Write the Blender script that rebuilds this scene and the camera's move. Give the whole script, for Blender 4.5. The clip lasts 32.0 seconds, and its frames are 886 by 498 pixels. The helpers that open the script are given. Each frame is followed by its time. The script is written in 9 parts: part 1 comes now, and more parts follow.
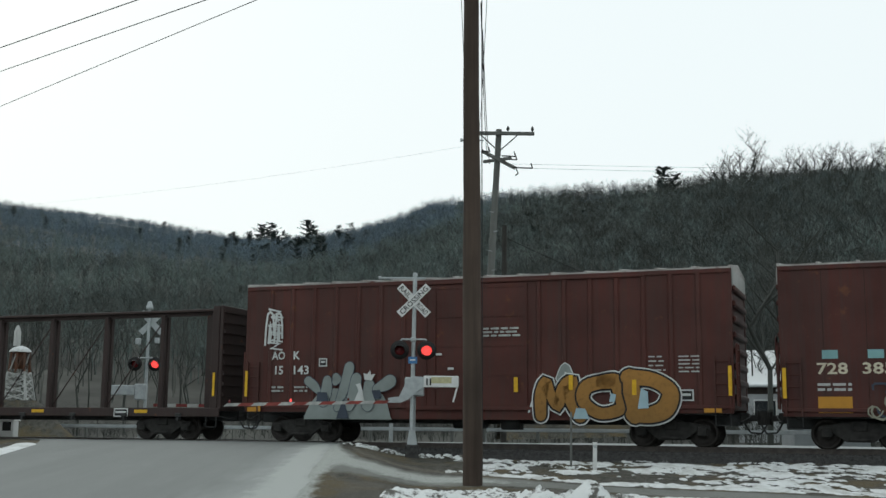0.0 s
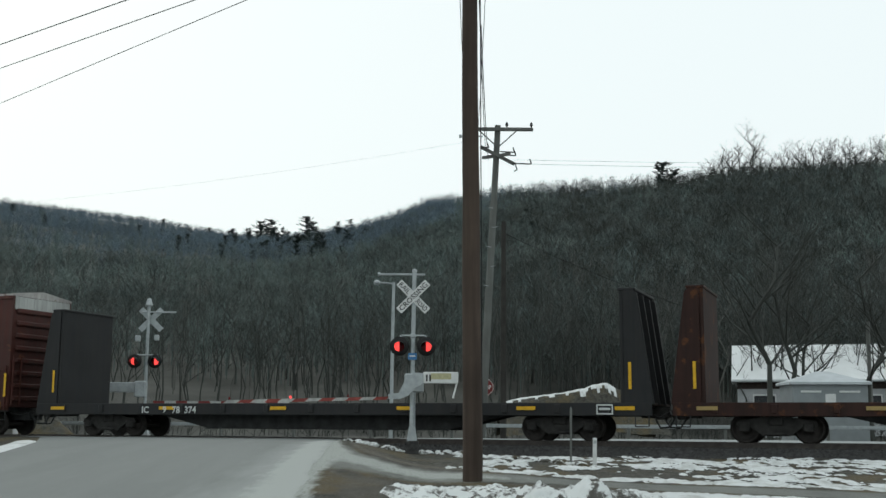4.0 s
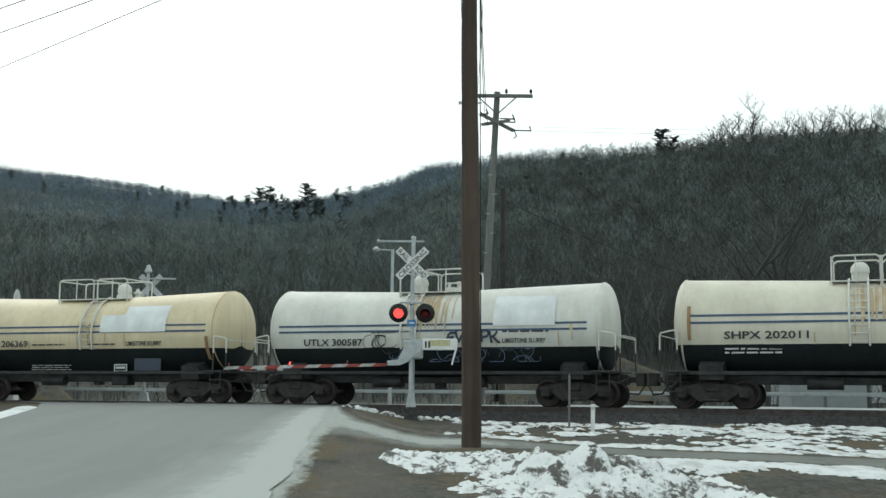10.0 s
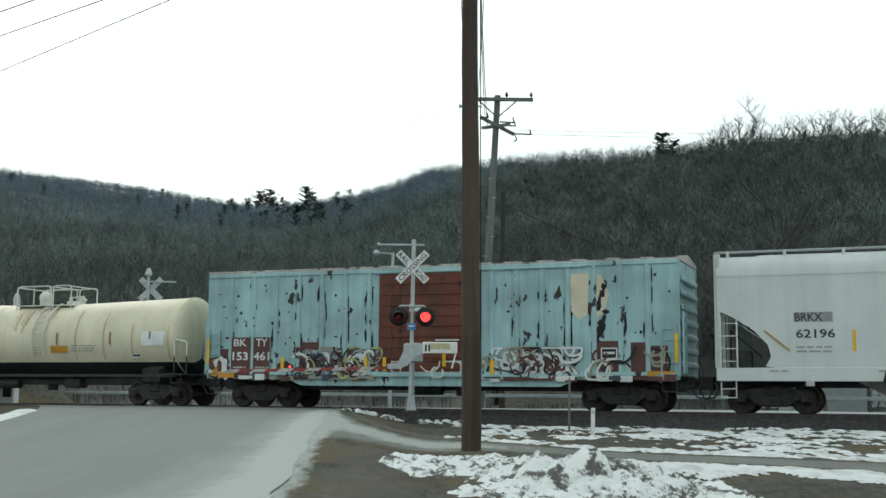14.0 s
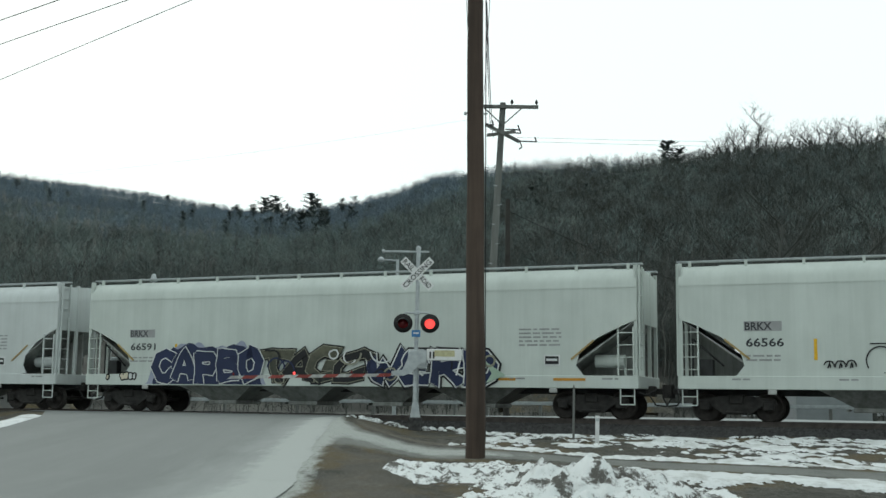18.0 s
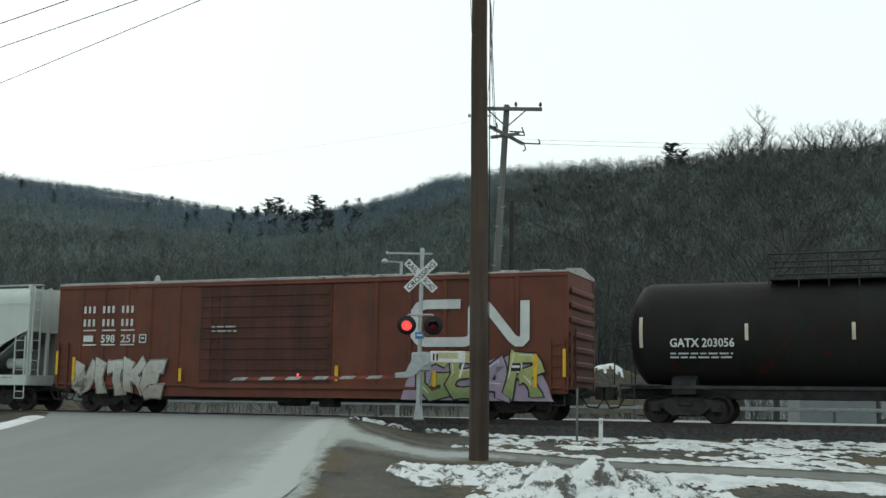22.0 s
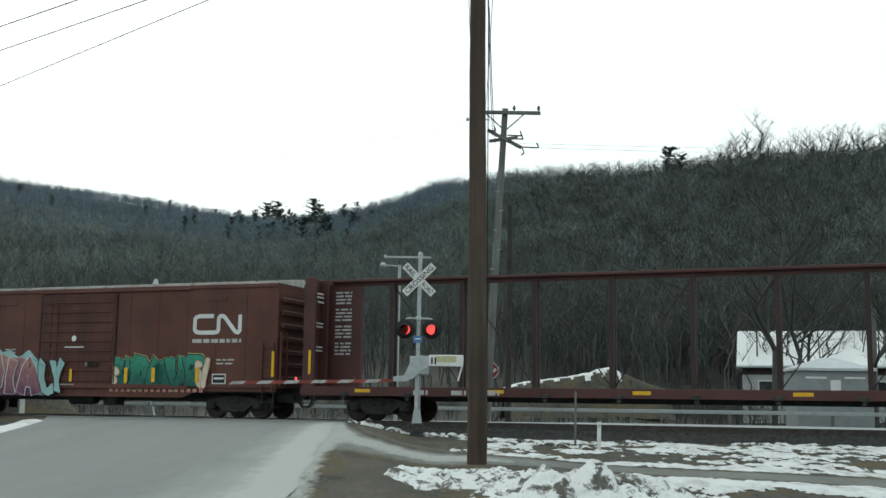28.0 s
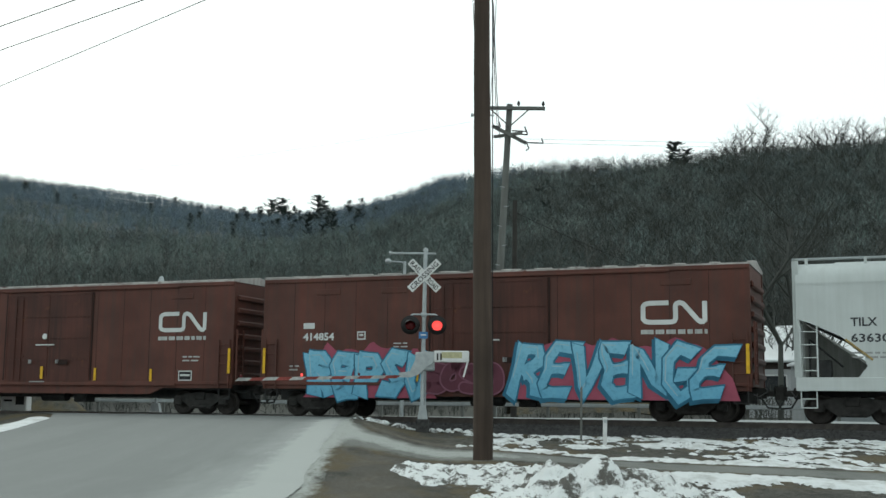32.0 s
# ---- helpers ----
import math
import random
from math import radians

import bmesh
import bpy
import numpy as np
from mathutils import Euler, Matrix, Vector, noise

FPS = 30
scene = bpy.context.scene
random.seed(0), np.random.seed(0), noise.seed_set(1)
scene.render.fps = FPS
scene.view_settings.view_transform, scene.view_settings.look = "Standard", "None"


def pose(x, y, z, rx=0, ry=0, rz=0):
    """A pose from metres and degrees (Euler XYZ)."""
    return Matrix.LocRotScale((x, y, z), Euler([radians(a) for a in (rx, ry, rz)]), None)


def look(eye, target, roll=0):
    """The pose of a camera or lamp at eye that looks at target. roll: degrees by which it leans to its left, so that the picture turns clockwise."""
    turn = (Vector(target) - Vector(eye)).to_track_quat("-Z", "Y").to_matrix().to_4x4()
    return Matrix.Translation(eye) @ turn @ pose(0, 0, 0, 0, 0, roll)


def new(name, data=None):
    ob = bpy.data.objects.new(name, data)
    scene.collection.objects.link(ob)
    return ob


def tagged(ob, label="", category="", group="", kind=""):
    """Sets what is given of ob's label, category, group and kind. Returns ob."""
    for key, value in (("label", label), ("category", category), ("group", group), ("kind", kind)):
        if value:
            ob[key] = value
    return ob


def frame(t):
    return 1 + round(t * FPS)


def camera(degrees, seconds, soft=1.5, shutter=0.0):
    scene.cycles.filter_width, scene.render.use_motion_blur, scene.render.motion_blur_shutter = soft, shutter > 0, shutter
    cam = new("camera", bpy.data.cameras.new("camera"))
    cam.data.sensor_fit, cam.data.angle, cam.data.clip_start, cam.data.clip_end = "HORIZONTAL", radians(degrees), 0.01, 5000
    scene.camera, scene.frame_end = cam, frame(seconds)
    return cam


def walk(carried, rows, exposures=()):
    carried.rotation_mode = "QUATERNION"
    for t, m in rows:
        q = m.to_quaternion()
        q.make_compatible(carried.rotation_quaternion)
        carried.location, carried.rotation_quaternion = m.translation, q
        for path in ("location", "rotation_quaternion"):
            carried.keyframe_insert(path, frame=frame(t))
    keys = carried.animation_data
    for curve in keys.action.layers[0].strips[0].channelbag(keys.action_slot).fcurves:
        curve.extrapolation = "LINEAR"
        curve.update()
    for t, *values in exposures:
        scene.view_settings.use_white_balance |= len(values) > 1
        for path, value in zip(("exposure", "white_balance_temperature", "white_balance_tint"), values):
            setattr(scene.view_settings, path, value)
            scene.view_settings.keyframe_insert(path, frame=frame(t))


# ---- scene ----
cam = camera(42.42, 32.0, soft=1.5)
PATH = [
    (0.0, pose(0, 0, 0.5, 98.90, -0.52, -0.52)),
    (0.5, pose(0, 0, 0.5, 98.83, -0.40, -0.55)),
    (1.0, pose(0, 0, 0.5, 98.98, -0.53, -0.55)),
    (1.5, pose(0, 0, 0.5, 98.77, -0.44, -0.50)),
    (2.0, pose(0, 0, 0.5, 98.75, -0.44, -0.54)),
    (2.5, pose(0, 0, 0.5, 98.93, -0.41, -0.72)),
    (3.0, pose(0, 0, 0.5, 98.93, -0.40, -0.70)),
    (3.5, pose(0, 0, 0.5, 98.83, -0.35, -0.61)),
    (5.5, pose(0, 0, 0.5, 98.39, -0.33, -0.43)),
    (6.0, pose(0, 0, 0.5, 98.12, -0.28, -0.51)),
    (6.5, pose(0, 0, 0.5, 97.39, -0.18, -0.54)),
    (7.0, pose(0, 0, 0.5, 96.96, -0.25, -0.45)),
    (7.5, pose(0, 0, 0.5, 96.92, -0.34, -0.33)),
    (8.0, pose(0, 0, 0.5, 96.80, -0.31, -0.50)),
    (8.5, pose(0, 0, 0.5, 97.14, -0.41, -0.40)),
    (9.0, pose(0, 0, 0.5, 97.26, -0.35, -0.53)),
    (9.5, pose(0, 0, 0.5, 97.14, -0.31, -0.59)),
    (10.0, pose(0, 0, 0.5, 97.05, -0.38, -0.58)),
    (10.5, pose(0, 0, 0.5, 97.10, -0.39, -0.62)),
    (11.0, pose(0, 0, 0.5, 97.05, -0.32, -0.60)),
    (11.5, pose(0, 0, 0.5, 97.19, -0.38, -0.56)),
    (12.0, pose(0, 0, 0.5, 97.20, -0.46, -0.55)),
    (12.5, pose(0, 0, 0.5, 97.19, -0.32, -0.60)),
    (13.0, pose(0, 0, 0.5, 97.19, -0.40, -0.52)),
    (13.5, pose(0, 0, 0.5, 97.25, -0.39, -0.55)),
    (14.0, pose(0, 0, 0.5, 97.22, -0.45, -0.58)),
    (14.5, pose(0, 0, 0.5, 97.24, -0.42, -0.56)),
    (16.5, pose(0, 0, 0.5, 97.56, -0.61, -0.38)),
    (17.0, pose(0, 0, 0.5, 97.49, -0.68, -0.34)),
    (17.5, pose(0, 0, 0.5, 97.61, -0.68, -0.32)),
    (18.0, pose(0, 0, 0.5, 97.57, -0.69, -0.37)),
    (18.5, pose(0, 0, 0.5, 97.57, -0.72, -0.31)),
    (19.0, pose(0, 0, 0.5, 97.58, -0.73, -0.31)),
    (19.5, pose(0, 0, 0.5, 97.62, -0.74, -0.27)),
    (20.0, pose(0, 0, 0.5, 97.71, -0.78, -0.28)),
    (20.5, pose(0, 0, 0.5, 97.60, -0.75, -0.23)),
    (20.6, pose(0, 0, 0.5, 97.54, -0.76, -0.27)),
    (20.7, pose(0, 0, 0.5, 97.67, -0.76, -0.31)),
    (21.0, pose(0, 0, 0.5, 97.58, -0.77, -0.20)),
    (21.5, pose(0, 0, 0.5, 97.72, -0.82, -0.24)),
    (22.0, pose(0, 0, 0.5, 97.67, -0.81, -0.20)),
    (22.5, pose(0, 0, 0.5, 97.67, -0.83, -0.20)),
    (23.0, pose(0, 0, 0.5, 97.70, -0.89, -0.19)),
    (23.5, pose(0, 0, 0.5, 97.76, -0.89, -0.22)),
    (24.0, pose(0, 0, 0.5, 97.84, -0.91, -0.23)),
    (24.5, pose(0, 0, 0.5, 97.80, -0.90, -0.23)),
    (25.0, pose(0, 0, 0.5, 97.72, -0.87, -0.31)),
    (25.5, pose(0, 0, 0.5, 97.64, -0.92, -0.23)),
    (26.0, pose(0, 0, 0.5, 97.75, -0.85, -0.24)),
    (26.5, pose(0, 0, 0.5, 97.63, -0.82, -0.26)),
    (28.5, pose(0, 0, 0.5, 97.90, -0.84, -0.31)),
    (29.0, pose(0, 0, 0.5, 97.89, -0.91, -0.31)),
    (29.5, pose(0, 0, 0.5, 98.03, -0.76, -0.25)),
    (30.0, pose(0, 0, 0.5, 98.13, -0.79, -0.17)),
    (30.5, pose(0, 0, 0.5, 97.88, -0.77, -0.01)),
    (31.0, pose(0, 0, 0.5, 97.95, -0.60, -0.04)),
    (31.5, pose(0, 0, 0.5, 97.73, -0.56, -0.17)),
    (32.0, pose(0, 0, 0.5, 97.65, -0.60, 0.00)),
]
walk(cam, PATH, [(0.0, -0.15, 6450, 13), (3.0, -0.15, 6450, 13), (5.5, -0.1, 6450, 10), (7.5, 0.2, 6430, 8.5), (10.5, 0.22, 6430, 8.5), (14.0, 0.1, 6430, 8.5), (18.0, 0.02, 6430, 8.5), (22.0, -0.04, 6440, 8.5), (24.0, 0.08, 6430, 9), (32.0, 0.08, 6430, 9)])

# ---------------------------------------------------------------- world and light
EXPOSURE = 0.0
scene.view_settings.exposure = EXPOSURE
world = bpy.data.worlds.new("world")
scene.world = world
world.use_nodes = True
wn = world.node_tree.nodes
wl = world.node_tree.links
wn.clear()
w_out = wn.new("ShaderNodeOutputWorld")
w_bg = wn.new("ShaderNodeBackground")
w_sky = wn.new("ShaderNodeTexSky")
w_sky.sky_type = "NISHITA"
w_sky.sun_disc = False
w_sky.sun_elevation = radians(32)
w_sky.sun_rotation = radians(-30)
w_sky.dust_density = 4.0
w_sky.air_density = 1.6
w_scale = wn.new("ShaderNodeMixRGB")
w_scale.blend_type = "MULTIPLY"
w_scale.inputs[0].default_value = 1.0
w_scale.inputs[2].default_value = (0.06, 0.06, 0.06, 1)
w_mix = wn.new("ShaderNodeMixRGB")
w_mix.inputs[0].default_value = 0.9
w_mix.inputs[2].default_value = (1.03, 1.15, 1.14, 1)      # the closed cloud layer
wl.new(w_sky.outputs[0], w_scale.inputs[1])
wl.new(w_scale.outputs[0], w_mix.inputs[1])
wl.new(w_mix.outputs[0], w_bg.inputs[0])
w_bg.inputs[1].default_value = 1.0
wl.new(w_bg.outputs[0], w_out.inputs[0])

sun = new("sun", bpy.data.lights.new("sun", "SUN"))
sun.data.energy = 0.45
sun.data.angle = radians(25)
sun.data.color = (1.0, 0.96, 0.9)
sun.matrix_world = look((-40, 90, 70), (0, 20, 0))

# ---------------------------------------------------------------- plan
ALPHA = radians(21.9)                       # the track runs away to the left by this angle
TO = Vector((0, 37.97, 0))                  # a point of the track's middle, at rail top
TD = Vector((math.cos(ALPHA), -math.sin(ALPHA), 0))      # along the track, to the right
TN = Vector((-math.sin(ALPHA), -math.cos(ALPHA), 0))     # across it, towards the viewer
# how far the train has come at each second
RUN = ([0, 1, 2, 3, 6, 7, 8, 9, 10, 11, 12, 13, 14, 17, 18, 19, 20, 21, 22, 23, 24, 25, 26, 29, 30, 31, 32],
       [0, 10.84, 22.04, 32.83, 65.65, 76.84, 87.7, 98.62, 109.87, 120.75, 132.02, 142.85, 154.05, 186.87, 197.71, 208.88, 219.74, 230.86, 241.79, 252.57, 263.85, 274.7, 285.87, 318.69, 329.46, 340.63, 351.4])


def run(t):
    return float(np.interp(t, *RUN))




def on_track(s, q, z=0.0):
    return TO + TD * s + TN * q + Vector((0, 0, z))


def track_pose(s, q=0.0, z=0.0, turn=0.0):
    p = on_track(s, q, z)
    return pose(p.x, p.y, p.z, 0, 0, -21.9 + turn)


# ---------------------------------------------------------------- mesh helpers
class Build:
    """Collects plain vertices and faces for one mesh."""

    def __init__(self):
        self.v, self.f, self.smooth = [], [], []

    def add(self, verts, faces, smooth=False):
        n = len(self.v)
        self.v.extend([tuple(p) for p in verts])
        self.f.extend([tuple(i + n for i in f) for f in faces])
        self.smooth.extend([smooth] * len(faces))
        return self

    def box(self, x0, x1, y0, y1, z0, z1, c=0.0):
        if c <= 0:
            v = [(x, y, z) for x in (x0, x1) for y in (y0, y1) for z in (z0, z1)]
            f = [(0, 1, 3, 2), (4, 6, 7, 5), (0, 4, 5, 1), (2, 3, 7, 6), (0, 2, 6, 4), (1, 5, 7, 3)]
            return self.add(v, f)
        c = min(c, abs(x1 - x0) / 2.1, abs(y1 - y0) / 2.1, abs(z1 - z0) / 2.1)
        lo, hi = (x0, y0, z0), (x1, y1, z1)
        v, idx = [], {}
        for sx in (0, 1):
            for sy in (0, 1):
                for sz in (0, 1):
                    for a in range(3):
                        s = (sx, sy, sz)
                        p = [(lo[k] + c if s[k] == 0 else hi[k] - c) if k != a else (lo[k] if s[k] == 0 else hi[k]) for k in range(3)]
                        idx[(s, a)] = len(v)
                        v.append(p)
        f = []
        cyc = [(0, 0), (0, 1), (1, 1), (1, 0)]
        for a in range(3):
            b, e = (a + 1) % 3, (a + 2) % 3
            for s in (0, 1):
                q = []
                for i, j in (cyc if s == 0 else cyc[::-1]):
                    k = [0, 0, 0]
                    k[a], k[e], k[b] = s, i, j
                    q.append(idx[(tuple(k), a)])
                f.append(q)
            for i in (0, 1):
                for j in (0, 1):
                    k0, k1 = [0, 0, 0], [0, 0, 0]
                    k0[b] = k1[b] = i
                    k0[e] = k1[e] = j
                    k0[a], k1[a] = 0, 1
                    q = [idx[(tuple(k0), b)], idx[(tuple(k1), b)], idx[(tuple(k1), e)], idx[(tuple(k0), e)]]
                    f.append(q if i == j else q[::-1])
        for sx in (0, 1):
            for sy in (0, 1):
                for sz in (0, 1):
                    s = (sx, sy, sz)
                    q = [idx[(s, 0)], idx[(s, 1)], idx[(s, 2)]]
                    f.append(q if (sx + sy + sz) % 2 else q[::-1])
        return self.add(v, f)

    def cyl(self, p0, p1, r0, r1=None, seg=10, cap=True):
        r1 = r0 if r1 is None else r1
        p0, p1 = Vector(p0), Vector(p1)
        ax = (p1 - p0).normalized()
        side = ax.cross(Vector((0, 0, 1)) if abs(ax.z) < 0.9 else Vector((1, 0, 0))).normalized()
        up = ax.cross(side)
        v = []
        for p, r in ((p0, r0), (p1, r1)):
            for i in range(seg):
                a = 2 * math.pi * i / seg
                v.append(p + side * (r * math.cos(a)) + up * (r * math.sin(a)))
        f = [(i, (i + 1) % seg, seg + (i + 1) % seg, seg + i) for i in range(seg)]
        self.add(v, [q[::-1] for q in f], seg > 5)
        if cap:
            self.add(v, [tuple(range(seg)), tuple(range(2 * seg - 1, seg - 1, -1))])
        return self

    def path(self, pts, r, seg=6):
        for a, b in zip(pts, pts[1:]):
            self.cyl(a, b, r, seg=seg)
        return self

    def beam(self, p0, p1, w, h):
        """A square bar between two points."""
        p0, p1 = Vector(p0), Vector(p1)
        ax = (p1 - p0).normalized()
        side = ax.cross(Vector((0, 0, 1)) if abs(ax.z) < 0.95 else Vector((0, 1, 0))).normalized() * (w / 2)
        up = side.cross(ax).normalized() * (h / 2)
        v = [p + a + b for p in (p0, p1) for a, b in ((-side, -up), (side, -up), (side, up), (-side, up))]
        return self.add(v, [(0, 1, 2, 3), (7, 6, 5, 4), (0, 4, 5, 1), (1, 5, 6, 2), (2, 6, 7, 3), (3, 7, 4, 0)])

    def prism(self, pts, axis, a, b, smooth=False):
        """A closed outline pushed from a to b along an axis; the outline gives the two other axes in order."""
        def at(p, t):
            q = [p[0], p[1]]
            q.insert(axis, t)
            return q
        n = len(pts)
        v = [at(p, a) for p in pts] + [at(p, b) for p in pts]
        self.add(v, [(i, (i + 1) % n, n + (i + 1) % n, n + i) for i in range(n)], smooth)
        return self.add(v, [tuple(range(n - 1, -1, -1)), tuple(range(n, 2 * n))])

    def lathe(self, prof, centre, axis=0, seg=24):
        """prof: (along, radius) pairs turned round an axis through centre."""
        c = Vector(centre)
        v, f = [], []
        for a, r in prof:
            for i in range(seg):
                t = 2 * math.pi * i / seg
                p = [r * math.cos(t), r * math.sin(t)]
                p.insert(axis, a)
                v.append(c + Vector(p))
        for k in range(len(prof) - 1):
            for i in range(seg):
                j = (i + 1) % seg
                f.append((k * seg + i, k * seg + j, (k + 1) * seg + j, (k + 1) * seg + i))
        return self.add(v, f, True)

    def mesh(self, name):
        me = bpy.data.meshes.new(name)
        me.from_pydata(self.v, [], self.f)
        if any(self.smooth):
            me.polygons.foreach_set("use_smooth", self.smooth)
        bm = bmesh.new()
        bm.from_mesh(me)
        bmesh.ops.recalc_face_normals(bm, faces=bm.faces[:])
        bm.to_mesh(me)
        bm.free()
        return me


def part(name, b, material, parent=None, label="", mesh=None):
    me = mesh or b.mesh(name)
    if not me.materials:
        me.materials.append(material)
    ob = new(name, me)
    if parent is not None:
        ob.parent = parent
    if label:
        tagged(ob, label)
    return ob


def thing(name, label, category, m=None, group="", kind=""):
    ob = new(name)
    ob.empty_display_size = 0.3
    if m is not None:
        ob.matrix_basis = m
    return tagged(ob, label, category, group, kind)


def lettering(body, x, z, h, material, parent, y, name="lettering", width=None, bold=0.0, shear=0.0, centre=False, depth=0.002):
    """Words on a plane that faces the viewer's side: x and z of the lower left corner, h the height of capitals."""
    cu = bpy.data.curves.new("words", "FONT")
    cu.body, cu.size, cu.offset, cu.extrude, cu.shear = body, 1.0, bold, 0.0, shear
    cu.resolution_u = 2
    tmp = bpy.data.objects.new("words", cu)
    me = bpy.data.meshes.new_from_object(tmp)
    bpy.data.objects.remove(tmp)
    n = len(me.vertices)
    co = np.empty(n * 3)
    me.vertices.foreach_get("co", co)
    co = co.reshape(n, 3)
    lo, hi = co.min(0), co.max(0)
    k = h / 0.69
    kx = k if width is None else width / max(hi[0] - lo[0], 1e-6)
    out = np.empty((n, 3))
    out[:, 0] = x + (co[:, 0] - lo[0]) * kx - (0 if not centre else (hi[0] - lo[0]) * kx / 2)
    out[:, 1] = y
    out[:, 2] = z + co[:, 1] * k
    me.vertices.foreach_set("co", out.ravel())
    me.update()
    return part(name, None, material, parent, mesh=me)


# ---------------------------------------------------------------- materials
def nodes_of(name, rough=0.6, metal=0.0):
    m = bpy.data.materials.new(name)
    m.use_nodes = True
    t = m.node_tree
    b = t.nodes["Principled BSDF"]
    b.inputs["Roughness"].default_value = rough
    b.inputs["Metallic"].default_value = metal
    return m, t, b


def noise_node(t, scale, detail=4.0, rough=0.55, stretch=(1, 1, 1), generated=False):
    tc = t.nodes.new("ShaderNodeTexCoord")
    mp = t.nodes.new("ShaderNodeMapping")
    mp.inputs["Scale"].default_value = stretch
    no = t.nodes.new("ShaderNodeTexNoise")
    no.inputs["Scale"].default_value = scale
    no.inputs["Detail"].default_value = detail
    no.inputs["Roughness"].default_value = rough
    t.links.new(tc.outputs["Object"], mp.inputs[0])
    t.links.new(mp.outputs[0], no.inputs["Vector"])
    return no.outputs["Fac"]


def ramp(t, fac, a, b):
    r = t.nodes.new("ShaderNodeMapRange")
    r.inputs["From Min"].default_value = a
    r.inputs["From Max"].default_value = b
    t.links.new(fac, r.inputs["Value"])
    return r.outputs[0]


def mix(t, fac, a, b):
    x = t.nodes.new("ShaderNodeMixRGB")
    for s, v in ((x.inputs[0], fac), (x.inputs[1], a), (x.inputs[2], b)):
        if isinstance(v, tuple):
            s.default_value = (*v, 1) if len(v) == 3 else v
        elif isinstance(v, (int, float)):
            s.default_value = v
        else:
            t.links.new(v, s)
    return x.outputs[0]


def bump(t, b, fac, strength, dist):
    n = t.nodes.new("ShaderNodeBump")
    n.inputs["Strength"].default_value = strength
    n.inputs["Distance"].default_value = dist
    t.links.new(fac, n.inputs["Height"])
    t.links.new(n.outputs[0], b.inputs["Normal"])


ALBEDO = 0.82       # factor on the base colours, lowered to balance the brighter sky


def paint(name, col, dirt=(0.05, 0.045, 0.04), dirty=0.35, rust=0.0, rusty=(0.13, 0.05, 0.025), rough=0.55, worn=None, wear=0.0, grime=0.35, sheen=0.22, uneven=1.0):
    """Weathered paint on steel: uneven tone, downward streaks, rust patches, and flakes that show another colour."""
    m, t, b = nodes_of(name, rough)
    b.inputs["Specular IOR Level"].default_value = sheen
    col, dirt, rusty = (tuple(x * ALBEDO for x in k_) for k_ in (col, dirt, rusty))
    tone = ramp(t, noise_node(t, 0.7, 5), 0.35, 0.7)
    c = mix(t, tone, tuple(x * (1 - 0.26 * uneven) for x in col), tuple(min(1, x * (1 + 0.16 * uneven)) for x in col))
    fine = ramp(t, noise_node(t, 1.0, 5, 0.65, (11, 11, 0.5)), 0.4, 0.75)
    c = mix(t, fine, c, mix(t, grime, c, dirt))
    streak = ramp(t, noise_node(t, 1.0, 6, 0.6, (3.5, 3.5, 0.22)), 0.45, 0.8)
    k = t.nodes.new("ShaderNodeMath")
    k.operation = "MULTIPLY"
    k.inputs[1].default_value = dirty
    t.links.new(streak, k.inputs[0])
    c = mix(t, k.outputs[0], c, dirt)
    if rust > 0:
        r = ramp(t, noise_node(t, 2.2, 8, 0.65), 0.68 - 0.3 * rust, 0.75 - 0.25 * rust)
        c = mix(t, r, c, rusty)
    if worn:
        r = ramp(t, noise_node(t, 1.7, 5, 0.55, (1.3, 1.3, 0.8)), 0.66 - 0.25 * wear, 0.67 - 0.25 * wear)
        c = mix(t, r, c, worn)
    t.links.new(c, b.inputs["Base Color"])
    g = noise_node(t, 18, 4)
    bump(t, b, g, 0.12, 0.01)
    return m


def plain(name, col, rough=0.6, metal=0.0, vary=0.25, scale=6.0):
    col = tuple(x * ALBEDO for x in col)
    m, t, b = nodes_of(name, rough, metal)
    b.inputs["Specular IOR Level"].default_value = 0.25
    f = ramp(t, noise_node(t, scale, 5), 0.3, 0.7)
    t.links.new(mix(t, f, tuple(x * (1 - vary) for x in col), tuple(min(1, x * (1 + vary)) for x in col)), b.inputs["Base Color"])
    bump(t, b, noise_node(t, scale * 5, 3), 0.15, 0.01)
    return m


def glow(name, col, strength):
    m, t, b = nodes_of(name, 0.3)
    b.inputs["Base Color"].default_value = (*[c * 0.4 for c in col], 1)
    b.inputs["Emission Color"].default_value = (*col, 1)
    b.inputs["Emission Strength"].default_value = strength
    return m


MAT = {}
# the haze veil over dark parts is put into these raised blacks
MAT["steel_black"] = plain("black_steel", (0.034, 0.036, 0.036), 0.6, 0, 0.5, 3)
MAT["truck"] = plain("truck_casting", (0.034, 0.033, 0.031), 0.75, 0, 0.5, 4)
MAT["wheel"] = plain("wheel_steel", (0.04, 0.036, 0.033), 0.5, 0.3, 0.4, 5)
MAT["rail"] = plain("rail_steel", (0.075, 0.066, 0.06), 0.5, 0.4, 0.3, 4)
MAT["tie"] = plain("tie_wood", (0.05, 0.04, 0.035), 0.85, 0, 0.4, 5)
MAT["galv"] = plain("galvanised_steel", (0.42, 0.46, 0.47), 0.5, 0.25, 0.15, 6)
MAT["white"] = plain("white_paint", (0.72, 0.74, 0.73), 0.5, 0, 0.08, 5)
MAT["white_worn"] = paint("worn_white_paint", (0.52, 0.54, 0.52), dirty=0.5)
MAT["yellow"] = plain("yellow_reflector", (0.72, 0.42, 0.02), 0.4, 0, 0.15, 6)
